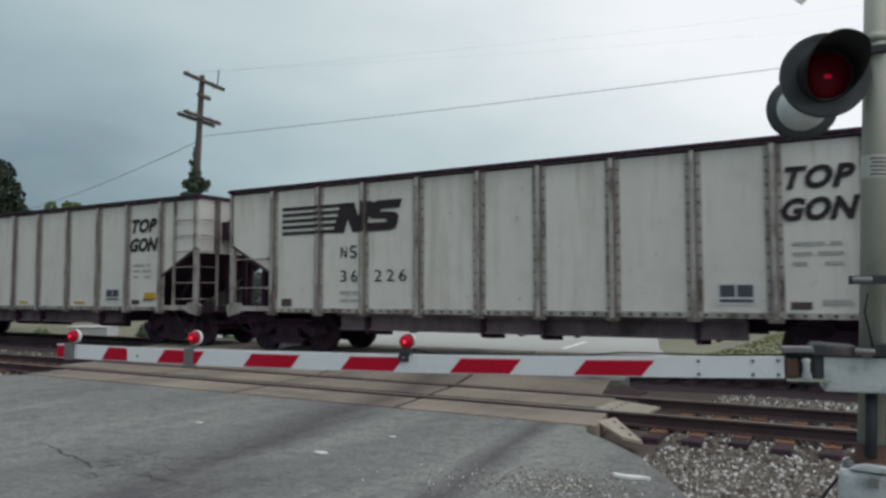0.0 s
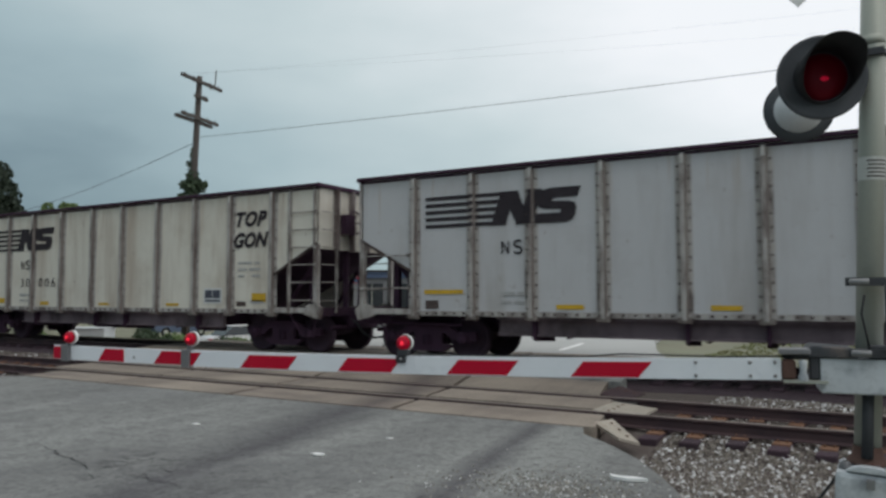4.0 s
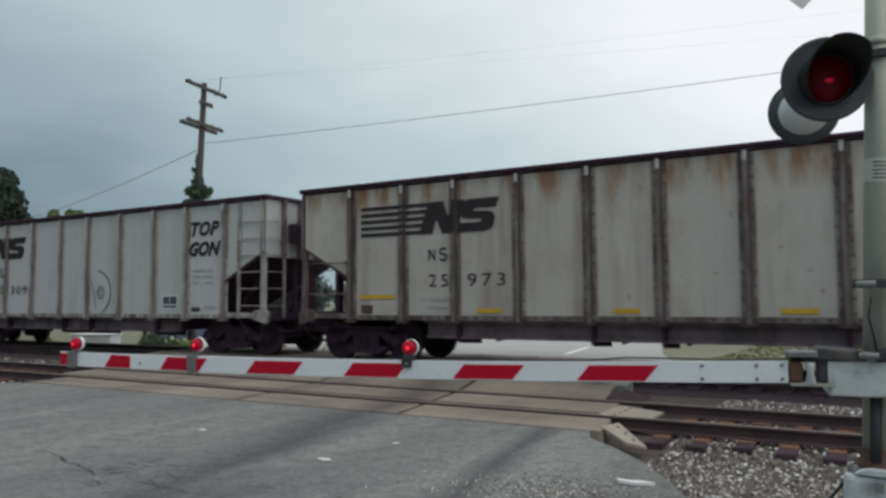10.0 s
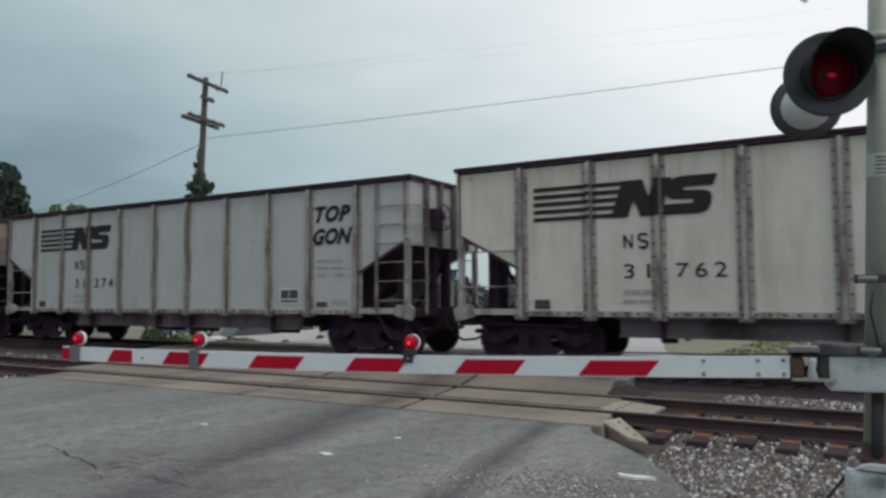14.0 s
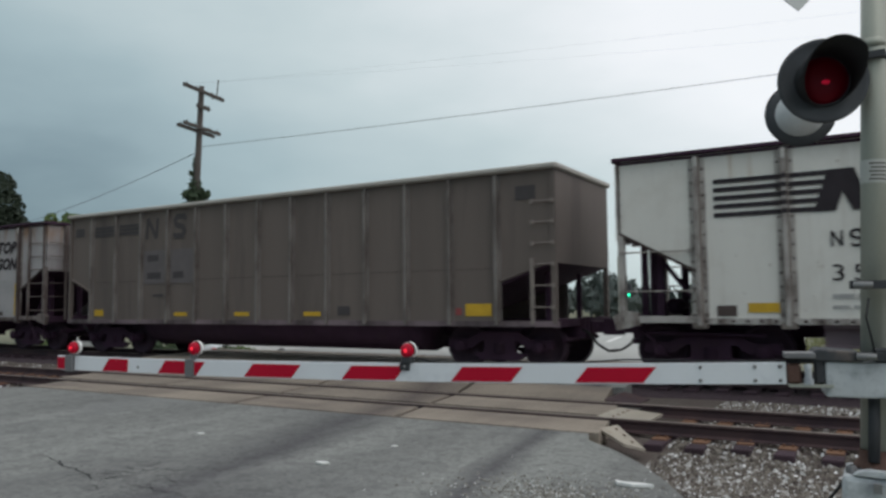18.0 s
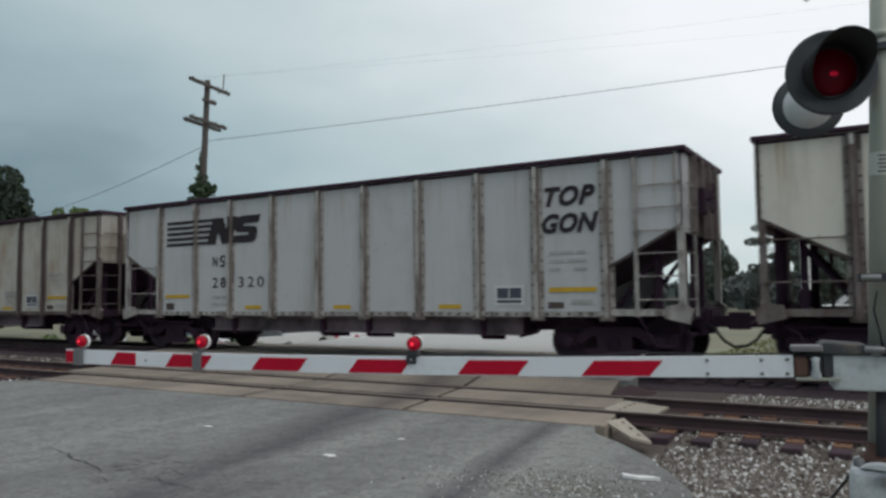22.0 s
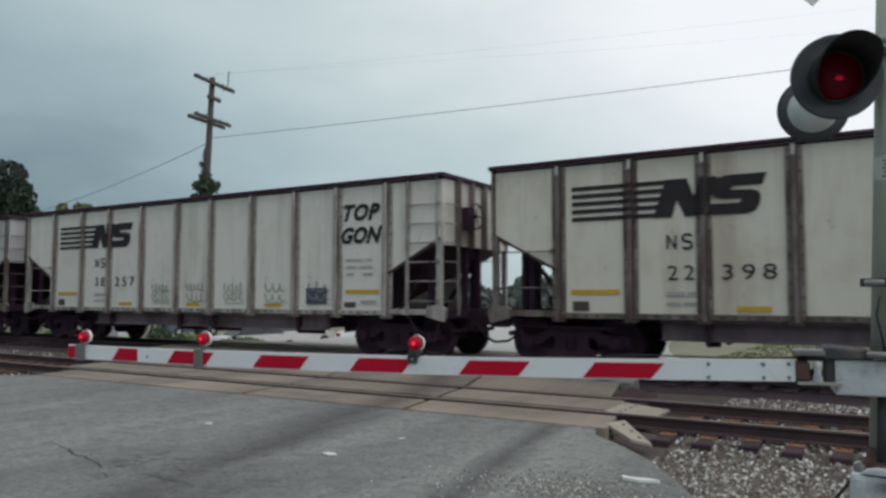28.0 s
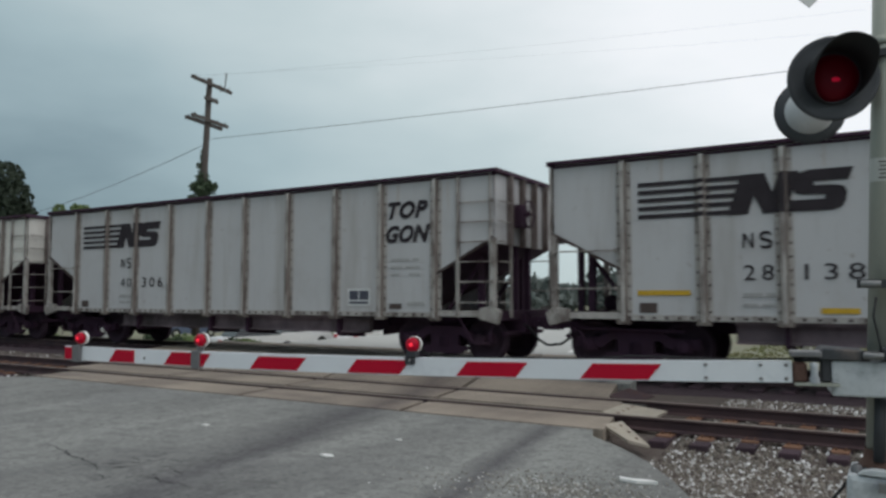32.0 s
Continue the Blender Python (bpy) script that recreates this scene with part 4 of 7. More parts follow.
pipe(bm, [(-0.06, -0.08, 0.62), (-0.14, -0.10, 0.55), (-0.30, -0.12, 0.30), (-0.55, -0.10, 0.05), (-0.85, 0.05, -0.12), (-1.2, 0.4, -0.18)], 0.009, 6)
part("ground_cable", bm, HOOD, mast, "thin black cable running down into the stones")
bm = B()
tube(bm, (0.0, -0.080, 0.66), (0.0, -0.080, 1.02), 0.030, 14)
part("conduit", bm, BLACK, mast, "black conduit")
for s in (-1, 1):
    b2 = B()
    lathe(b2, [(0, 0.030), (0.03, 0.030), (0.045, 0.015)], (s * 0.105, -0.12, 0.595), (0, 0, 1), seg=8)
    part("anchor_nut", b2, CLAMP, mast)
b2 = B()
box(b2, (0.0, -0.235, 0.525), (0.04, -0.205, 0.575))
part("padlock", b2, BOLT, mast)

mech = thing("gate_mechanism", "pale grey bolted gate mechanism box on the mast", "gate mechanism", Matrix.Translation((-0.33, 4.62, 1.0)) @ Matrix.Rotation(0.154, 4, "Z"))
bm = B()
box(bm, (0, 0, 0.015), (0.75, 0.32, 0.205))
part("box", bev(bm, 0.012, 2), MECH, mech)
bm = B()
prism(bm, [(-0.06, -0.02, 0.207), (0.19, -0.02, 0.207), (0.17, -0.02, 0.262), (-0.04, -0.02, 0.275), (-0.07, -0.02, 0.245)], (0, 0.3, 0))
part("cover", bev(bm, 0.008), LID, mech)
bm = B()
box(bm, (0.24, 0.02, 0.2), (0.52, 0.10, 0.28))
part("shaft_block", bev(bm, 0.01), BLACK, mech)
for z in (0.215, 0.60):
    bm = B()
    box(bm, (0.14, -0.02, z), (0.46, 0.05, z + 0.045))
    for x in (0.16, 0.42):
        tube(bm, (x, -0.06, z + 0.02), (x, 0.1, z + 0.02), 0.013, 7)
    part("mounting_strap", bm, BLACK, mech)
bm = B()
tube(bm, (0.33, -0.04, 0.24), (0.33, -0.04, 0.62), 0.016, 8)
part("strut", bm, BLACK, mech)
for z in (0.24, 0.62):
    bm = B()
    lathe(bm, [(0, 0.018), (0.09, 0.018), (0.095, 0.001)], (0.24, -0.06, z), (-1, 0, 0), seg=8)
    part("u_bolt", bm, BOLT, mech)
pts = [(0.22, -0.04, 0.55), (0.20, -0.06, 0.45), (0.22, -0.05, 0.35), (0.24, -0.03, 0.24)]
bm = B()
pipe(bm, pts, 0.006, 6)
part("cable", bm, HOOD, mech)

# flashing lights
def flasher(centre, face, disc_r, name, label, lit, hood_long=0.33, open_up=True):
    ob = thing(name, label, "flashing light", group="crossing flashers")
    f = Vector(face).normalized()
    c = Vector(centre)
    bm = B()
    lathe(bm, [(0.0, 0.13), (0.0, disc_r - 0.02), (0.015, disc_r), (-0.01, disc_r + 0.004), (-0.012, 0.15)], c, f, seg=40)
    part("background", bm, DISC, ob)
    bm = B()
    lathe(bm, [(-0.01, 0.155), (-0.10, 0.13), (-0.16, 0.09), (-0.17, 0.001)], c, f, seg=24)
    part("housing", bm, DISC, ob)
    bm = B()
    lathe(bm, [(0.0, 0.134), (0.03, 0.118), (0.045, 0.07), (0.05, 0.001)], c, f, seg=28)
    lens = part("lens", bm, LENS, ob, "red lens glowing dimly")
    if lit:
        b2 = B()
        up = Vector((0, 0, 1))
        side = f.cross(up).normalized()
        lathe(b2, [(0.0505, 0.014), (0.054, 0.001)], c + Vector((0, 0, -0.02)), f, seg=12)
        for v in b2.verts:
            d = v.co - c
            v.co += side * d.dot(side) * 0.7
        part("filament_glint", b2, LENS_CORE, lens, "bright red streak")
    # hood: an open sleeve, long above and cut back below
    bm = B()
    seg = 36
    up = Vector((0, 0, 1))
    s = f.cross(up).normalized()
    u = s.cross(f)
    inner, outer, back_i, back_o = [], [], [], []
    for i in range(seg + 1):
        a = 2 * math.pi * i / seg
        o = s * math.cos(a) + u * math.sin(a)
        k = 0.5 + 0.5 * math.sin(a)
        long = 0.02 + hood_long * min(1, k * 1.25) ** 0.9
        back_o.append(bm.verts.new(c + o * 0.150))
        outer.append(bm.verts.new(c + o * 0.153 + f * long))
        inner.append(bm.verts.new(c + o * 0.146 + f * long))
        back_i.append(bm.verts.new(c + o * 0.143 + f * 0.01))
    for i in range(seg):
        for ra, rb in ((back_o, outer), (outer, inner), (inner, back_i)):
            q = bm.faces.new((ra[i], ra[i + 1], rb[i + 1], rb[i]))
            q.smooth = True
    part("hood", bm, HOOD, ob)
    return ob


flash = flasher((-0.278, 4.66, 2.772), (0.34, -1.0, -0.03), 0.236, "flasher", "black round crossing flasher glowing red under its hood", True)
rear = flasher((-0.468, 5.42, 2.772), (-0.22, 1.0, -0.03), 0.214, "flasher", "black round crossing flasher turned away down the road", False)
for o in rear.children:
    if o.name.startswith("housing"):
        o.data.materials[0] = HOOD_PALE
arms = thing("flasher_bracket", "grey pipe brackets that carry the flashers", "bracket")
bm = B()
pipe(bm, [(-0.03, 4.86, 3.00), (-0.12, 4.84, 3.03), (-0.24, 4.83, 3.02), (-0.29, 4.82, 2.94), (-0.29, 4.82, 2.82)], 0.020, 12)
part("front_bracket", bm, GALV, arms)
bm = B()
pipe(bm, [(-0.03, 4.90, 2.92), (-0.16, 5.1, 2.90), (-0.40, 5.26, 2.80)], 0.022, 12)
part("rear_bracket", bm, GALV, arms)
bm = B()
lathe(bm, [(0, 0.069), (0, 0.075), (0.05, 0.075), (0.05, 0.069)], (-0.03, 4.84, 2.96), (0, 0, 1), seg=20)
part("junction", bm, GALV, arms)
bm = B()
lathe(bm, [(0, 0.069), (0, 0.078), (0.04, 0.078), (0.04, 0.069)], (-0.03, 4.84, 2.885), (0, 0, 1), seg=20)
box(bm, (-0.11, 4.74, 2.885), (0.03, 4.775, 2.925))
part("clamp_band", bm, BLACK, arms)
# the crossed sign on top, of which only a white corner hangs into view
sign = thing("crossbuck", "white crossed crossing boards high on the mast", "crossing sign", Matrix.Translation((-0.04, 4.76, 3.72)) @ Matrix.Rotation(0.2, 4, "Z"))
for s in (-1, 1):
    bm = B()
    box(bm, (-0.61, -0.005, -0.11), (0.61, 0.005, 0.11))
    part("board", bev(bm, 0.002), WHITE_PAINT, sign, m=Matrix.Translation((0, -0.012 * s, 0)) @ Matrix.Rotation(s * radians(45), 4, "Y"))

# ---- beyond the tracks ----
def utility_pole():
    ob = thing("utility_pole", "weathered wooden utility pole with crossarms and insulators", "utility pole", Matrix.Translation((-29.0, 24.87, 0.0)))
    lean = Vector((0.086, -0.031, 1))
    bm = B()
    tube(bm, lean * -1.7, lean * 12.05, 0.20, 14, 0.13)
    part("shaft", bm, WOOD_POLE, ob)
    turn = radians(102)
    for z, long, off in ((11.74, 3.05, 0.17), (11.02, 0.95, 0.16), (10.02, 2.75, 0.17), (9.94, 2.75, -0.17)):
        bm = B()
        d = Vector((math.cos(turn), math.sin(turn), 0))
        nn = Vector((-d.y, d.x, 0))
        c = lean * z - nn * off
        v = box(bm, (-long / 2, -0.055, -0.075), (long / 2, 0.055, 0.075))
        for q in v:
            p = q.co.copy()
            q.co = c + d * p.x + nn * p.y + Vector((0, 0, p.z))
        arm = part("crossarm", bm, WOOD_POLE, ob)
        for s in (-0.42, -0.2, 0.2, 0.42):
            b2 = B()
            lathe(b2, [(0.05, 0.012), (0.09, 0.012), (0.09, 0.03), (0.13, 0.035), (0.16, 0.02), (0.165, 0.001)], c + d * (s * long), (0, 0, 1), seg=8)
            part("insulator", b2, WOOD_POLE, arm)
    bm = B()
    pipe(bm, [(1.25, 0.1, 11.5), (1.3, 0.35, 11.8), (1.32, 0.4, 12.5)], 0.03, 7)
    part("lightning_rod", bm, WOOD_POLE, ob)
    return ob


utility_pole()


def wire(a, b, sag, r, name="overhead_wire"):
    a, b = Vector(a), Vector(b)
    pts = []
    for i in range(25):
        k = i / 24
        p = a.lerp(b, k)
        p.z -= sag * 4 * k * (1 - k)
        pts.append(p)
    bm = B()
    pipe(bm, pts, r, 5)
    return tagged(new(name, mesh_of(name, bm, WIRE)), "thin black overhead wire slung from the pole", "wire", "overhead wires")


wire((-28.2, 24.6, 9.15), (2.5, 33.0, 10.72), 0.12, 0.013)
wire((-28.4, 24.6, 8.9), (-80, 40, 9.0), 0.8, 0.016)


def leaves(name, blobs, count, size, material, parent, seed):
    """A crown of many small two-faced leaf clumps, scattered in overlapping lobes."""
    rnd = random.Random(seed)
    vs, fs = [], []
    tot = sum(b[3] ** 2 for b in blobs)
    for bx, by, bz, br, *flat in blobs:
        n = int(count * br * br / tot)
        fz = flat[0] if flat else 1.0
        for _ in range(n):
            d = Vector((rnd.gauss(0, 1), rnd.gauss(0, 1), rnd.gauss(0, 1))).normalized()
            q = br * rnd.uniform(0.45, 1.08) ** 0.6
            p = Vector((bx + d.x * q, by + d.y * q, bz + d.z * q * fz))
            e = Euler((rnd.uniform(0, 6), rnd.uniform(0, 6), rnd.uniform(0, 6))).to_matrix()
            s = size * rnd.uniform(0.5, 1.4)
            k = len(vs)
            for a, b, c in ((-1, 0, 0), (-0.1, 0.55, 0.15), (1, 0.1, 0), (0.1, -0.6, 0.2)):
                vs.append(tuple(p + e @ Vector((a * s, b * s, c * s))))
            fs += [(k, k + 1, k + 2), (k, k + 2, k + 3)]
    me = bpy.data.meshes.new(name)
    me.from_pydata(vs, [], fs)
    me.materials.append(material)
    ob = new(name, me)
    ob.parent = parent
    return ob


def tree(name, x, y, tall, spread, material, seed, label, blobs=None, leaf=0.28, count=5000, trunk=0.22):
    ob = thing(name, label, "tree", Matrix.Translation((x, y, 0)))
    rnd = random.Random(seed)
    bm = B()
    tube(bm, (0, 0, -0.2), (0.1, 0, tall * 0.55), trunk, 10, trunk * 0.55)
    tube(bm, (0.1, 0, tall * 0.55), (0, 0.1, tall * 0.95), trunk * 0.55, 8, trunk * 0.1)
    part("trunk", bm, BARK, ob)
    if not blobs:
        blobs = []
        for k in range(13):
            a = rnd.uniform(0, 6.28)
            h = rnd.uniform(0.25, 0.95)
            q = spread * rnd.uniform(0.2, 0.75) * (1.15 - h * 0.7)
            blobs.append((q * math.cos(a), q * math.sin(a), tall * h, spread * rnd.uniform(0.28, 0.5) * (1.2 - h * 0.5)))
    bm = B()
    for bx, by, bz, br, *_ in blobs:
        tube(bm, (0, 0, bz * 0.75), (bx * 0.8, by * 0.8, bz), trunk * 0.25, 6, 0.03)
    part("limb", bm, BARK, ob)
    leaves("crown", blobs, count, leaf, material, ob, seed)
    return ob


tree("tree", -61.5, 33.2, 12.8, 2.4, LEAF_DARK, 3, "tall narrow dark green tree", [(0, 0, 11.2, 1.35), (0.2, 0.2, 9.6, 1.7), (-0.2, 0, 8.2, 1.6), (0, 0, 6.8, 1.7), (0.3, 0, 5.2, 1.9), (0.2, 0, 3.4, 2.0)], 0.22, 6000)


# ---- things beyond the tracks ----
for x0, y0, x1, y1 in ((-7.15, 17.9, -7.65, 20.9), (-8.4, 25.0, -9.2, 29.0), (-10.2, 34.0, -11.2, 39.0)):
    bm = B()
    prism(bm, [(x0 - 0.07, y0, 0.194), (x0 + 0.07, y0, 0.194), (x1 + 0.07, y1, 0.194), (x1 - 0.07, y1, 0.194)], (0, 0, 0.004))
    part("lane_line", bm, WHITE_PAINT, bpy.data.objects["road_beyond"], "worn white lane line")

VERGE = mat("verge_gravel_pale", (0.22, 0.205, 0.18), 0.95, var=0.2, scale=1.2, fine=30, bump=0.4, stain=(0.2, 0.19, 0.14), stain_at=0.58)
sheet("verge", [-120] + span(-70, -18, 4), span(17.5, 19.3, 0.45), lambda x, y: height(x, y) - 0.075, VERGE, label="pale gravel service strip beside the far track")


def grass(name, area, count, tall, material, seed, label):
    """Blades in tufts: narrow three-cornered leaves that lean every way."""
    rnd = random.Random(seed)
    vs, fs = [], []
    x0, y0, x1, y1 = area
    for _ in range(count):
        x, y = rnd.uniform(x0, x1), rnd.uniform(y0, y1)
        z = height(x, y) - 0.11
        for _b in range(4):
            a, h = rnd.uniform(0, 6.28), tall * rnd.uniform(0.4, 1.2)
            w = 0.03
            lean = Vector((math.cos(a), math.sin(a), 0)) * h * rnd.uniform(0.1, 0.6)
            s = Vector((-math.sin(a), math.cos(a), 0)) * w
            k = len(vs)
            b = Vector((x + rnd.uniform(-0.1, 0.1), y + rnd.uniform(-0.1, 0.1), z))
            vs += [tuple(b - s), tuple(b + s), tuple(b + lean + Vector((0, 0, h)))]
            fs.append((k, k + 1, k + 2))
    me = bpy.data.meshes.new(name)
    me.from_pydata(vs, [], fs)
    me.materials.append(material)
    return tagged(new(name, me), label, "grass", kind="stuff")


GRASS = mat("grass_blade_dull", (0.19, 0.21, 0.085), 0.9, var=0.3, scale=1.5, bump=0, stain=(0.2, 0.17, 0.10), stain_at=0.52)
grass("grass", (-50, 20.0, -19.5, 30), 9000, 0.35, GRASS, 5, "dull green and straw-coloured grass beyond the tracks")
grass("grass", (-4.0, 19.5, 12, 34), 6000, 0.07, GRASS, 6, "dull green and straw-coloured grass beside the far road")

CAB_WHITE = mat("cabinet_white", (0.62, 0.64, 0.65), 0.5, 0.1, var=0.08, scale=3, bump=0.03)
cab = thing("utility_box", "low white metal utility box on the far slope", "utility box", Matrix.Translation((-28.1, 19.25, height(-28.1, 19.25) - 0.10)) @ Matrix.Rotation(radians(30), 4, "Z"))
bm = B()
box(bm, (-0.80, -0.5, 0.05), (0.80, 0.5, 0.74))
part("body", bev(bm, 0.02), CAB_WHITE, cab)
bm = B()
box(bm, (-0.84, -0.54, 0.74), (0.84, 0.54, 0.80))
part("lid", bev(bm, 0.02), CAB_WHITE, cab)
bm = B()
box(bm, (-0.86, -0.56, -0.2), (0.86, 0.56, 0.05))
part("base", bm, CONCRETE, cab)


def vehicle(x, y, turn, paint, label, tall=1.48):
    """A parked car: body with wheel arches, glasshouse, wheels, lamps and bumpers."""
    car = thing("parked_car", label, "car", Matrix.Translation((x, y, height(x, y) - 0.08)) @ Matrix.Rotation(radians(turn), 4, "Z"), "parked cars")
    side = [(-2.2, 0.35), (-2.25, 0.62), (-2.1, 0.88), (-1.3, 0.95), (1.2, 0.98), (2.1, 0.86), (2.25, 0.6), (2.2, 0.32)]
    def arch(cx):
        return [(cx + 0.38 * math.cos(radians(a)), 0.3 + 0.38 * math.sin(radians(a))) for a in range(0, 181, 30)]
    outline = side + arch(1.35) + arch(-1.35)
    bm = B()
    prism(bm, [(a, -0.85, b) for a, b in outline], (0, 1.7, 0))
    part("body", bm, paint, car)
    bm = B()
    prism(bm, [(-1.55, -0.72, 0.95), (-1.0, -0.64, tall - 0.06), (0.35, -0.64, tall - 0.06), (1.15, -0.72, 0.97)], (0, 1.40, 0))
    part("glasshouse", bm, GLASS_DARK, car)
    bm = B()
    prism(bm, [(-1.05, -0.66, tall - 0.08), (-0.95, -0.62, tall), (0.28, -0.62, tall), (0.42, -0.66, tall - 0.08)], (0, 1.3, 0))
    part("roof", bm, paint, car)
    for cx in (-1.35, 1.35):
        for s in (-1, 1):
            bm = B()
            lathe(bm, [(-0.1, 0.001), (-0.1, 0.26), (-0.08, 0.31), (0.08, 0.31), (0.1, 0.26), (0.1, 0.001)], (cx, s * 0.76, 0.31), (0, 1, 0), seg=18)
            wheel = part("wheel", bm, TYRE, car)
            bm = B()
            lathe(bm, [(0, 0.001), (0, 0.17), (0.02, 0.18)], (cx, s * 0.868, 0.31), (0, -s, 0), seg=12)
            part("rim", bm, GALV, wheel)
    for s in (-1, 1):
        bm = B()
        box(bm, (2.16, s * 0.62 - 0.16, 0.62), (2.25, s * 0.62 + 0.16, 0.76))
        part("headlight", bev(bm, 0.01), WHITE_PAINT, car)
        bm = B()
        box(bm, (-2.25, s * 0.66 - 0.12, 0.66), (-2.16, s * 0.66 + 0.12, 0.82))
        part("tail_light", bev(bm, 0.01), ARM_RED, car)
    for e in (-1, 1):
        bm = B()
        box(bm, (e * 2.26 - 0.06, -0.82, 0.36), (e * 2.26 + 0.06, 0.82, 0.52))
        part("bumper", bev(bm, 0.02), paint, car)
    return car


CAR_WHITE = mat("car_paint_white", (0.72, 0.72, 0.72), 0.25, var=0.04, scale=2, bump=0)
CAR_BLUE = mat("car_paint_blue_grey", (0.10, 0.13, 0.19), 0.25, var=0.06, scale=2, bump=0)
vehicle(-44.4, 37.4, 78, CAR_BLUE, "dark blue-grey car parked below the embankment")
vehicle(-27.8, 27.6, 74, CAR_WHITE, "white car parked below the embankment")
vehicle(-29.4, 32.2, 84, CAR_WHITE, "white car parked nose out beyond the tracks")
vehicle(-26.4, 35.0, 96, CAR_WHITE, "white car parked near the roadside shop")
vehicle(-1.4, 46.0, 20, CAR_WHITE, "white car waiting on the far side road")


def shrub(x, y, tall, wide, material, seed):
    ob = thing("shrub", "ragged olive shrub on the far embankment", "shrub", Matrix.Translation((x, y, height(x, y) - 0.1)), "shrubs on the embankment")
    rnd = random.Random(seed)
    lobes = [(rnd.uniform(-1, 1) * wide * 0.6, rnd.uniform(-0.5, 0.5) * wide * 0.5, tall * rnd.uniform(0.3, 0.75), tall * rnd.uniform(0.25, 0.42)) for _ in range(8)]
    bm = B()
    for a, b, c, r in lobes:
        tube(bm, (0, 0, -0.1), (a, b, c), 0.03, 5, 0.01)
    part("stems", bm, BARK, ob)
    leaves("foliage", lobes, 900, 0.085, material, ob, seed)


for x, y, tall, wide, m, seed in ((-20.2, 19.6, 0.75, 0.9, LEAF_PALE, 61), (-21.6, 20.4, 0.95, 1.1, LEAF, 62), (-23.4, 20.1, 0.8, 0.8, LEAF_PALE, 63), (-18.4, 20.8, 0.8, 1.0, LEAF_PALE, 64), (-30.5, 21.0, 1.0, 1.2, LEAF, 65), (-34.5, 20.6, 1.0, 1.3, LEAF_PALE, 66), (-25.4, 20.4, 0.9, 1.1, LEAF, 67), (-27.6, 22.4, 1.2, 1.3, LEAF_PALE, 68), (-31.5, 24.6, 1.4, 1.6, LEAF, 69)):
    shrub(x, y, tall, wide, m, seed)

marker = thing("white_post", "thick white painted marker post on the far verge", "post", Matrix.Translation((-2.35, 24.3, 0)))
bm = B()
tube(bm, (0, 0, -0.2), (0, 0, 3.1), 0.14, 14)
part("shaft", bm, WHITE_PAINT, marker)
bm = B()
lathe(bm, [(0, 0.15), (0.04, 0.15), (0.10, 0.06), (0.11, 0.001)], (0, 0, 3.1), (0, 0, 1), seg=14)
part("cap", bm, GALV, marker)

# the low shop beyond the parked cars, and its red sign
shop = thing("roadside_shop", "low grey roadside shop with dark windows and a blue fascia", "shop", Matrix.Translation((-26.2, 41.0, 0)) @ Matrix.Rotation(radians(33), 4, "Z"))
SHOP_WALL = mat("shop_wall_grey", (0.20, 0.20, 0.21), 0.8, var=0.15, scale=1.5, bump=0.1)
SHOP_BLUE = mat("shop_fascia_blue", (0.06, 0.09, 0.16), 0.5, var=0.1, scale=2)
bm = B()
box(bm, (-4.2, 0.2, -1.6), (2.0, 7.0, 2.75))
part("wall", bm, SHOP_WALL, shop)
bm = B()
box(bm, (-4.4, 0.0, 2.752), (2.2, 7.2, 3.15))
part("fascia", bm, SHOP_BLUE, shop)
bm = B()
prism(bm, [(-4.5, -0.1, 3.152), (2.3, -0.1, 3.152), (2.3, 7.3, 3.152), (-4.5, 7.3, 3.152)], (0, 0, 0.12))
part("roof", bm, BLACK, shop)
for k in range(3):
    x = -3.6 + k * 1.7
    bm = B()
    box(bm, (x, 0.12, 0.75), (x + 1.45, 0.199, 2.4))
    pane = part("window", bm, GLASS_DARK, shop)
    bm = B()
    box(bm, (x + 0.70, 0.09, 0.75), (x + 0.75, 0.119, 2.4))
    part("mullion", bm, GALV, pane)
bm = B()
box(bm, (0.1, 0.02, 1.9), (0.5, 0.115, 2.35))
part("notice", bm, WHITE_PAINT, shop, "small white notice")
board = thing("shop_sign", "red shop sign with a white emblem and blue lower edge", "sign", Matrix.Translation((-26.9, 35.2, 0)) @ Matrix.Rotation(radians(35), 4, "Z"))
bm = B()
box(bm, (-0.62, -0.06, 2.35), (0.62, 0.06, 3.30))
face = part("panel", bev(bm, 0.01), ARM_RED, board)
for lo, hi, m in (((-0.60, -0.068, 2.38), (0.60, -0.062, 2.60), SHOP_BLUE), ((-0.30, -0.068, 2.72), (-0.05, -0.062, 3.10), WHITE_PAINT), ((0.05, -0.068, 2.72), (0.42, -0.062, 3.12), WHITE_PAINT)):
    bm = B()
    box(bm, lo, hi)
    part("emblem_block", bm, m, face)
for s in (-0.35, 0.35):
    bm = B()
    box(bm, (s - 0.04, 0.062, -1.5), (s + 0.04, 0.13, 3.2))
    part("post", bm, BLACK, board)

light = thing("traffic_signal", "dark hanging traffic signal showing green down the road", "traffic light", Matrix.Translation((-18.0, 59.2, 0)))
bm = B()
tube(bm, (-0.9, 0.3, -0.2), (-0.9, 0.3, 5.2), 0.1, 10)
part("pole", bm, GALV, light)
bm = B()
tube(bm, (-0.9, 0.3, 2.0), (0, 0.2, 2.0), 0.05, 8)
part("arm", bm, GALV, light)
bm = B()
box(bm, (-0.17, -0.12, 1.93), (0.17, 0.12, 3.0))
head = part("head", bev(bm, 0.02), BLACK, light)
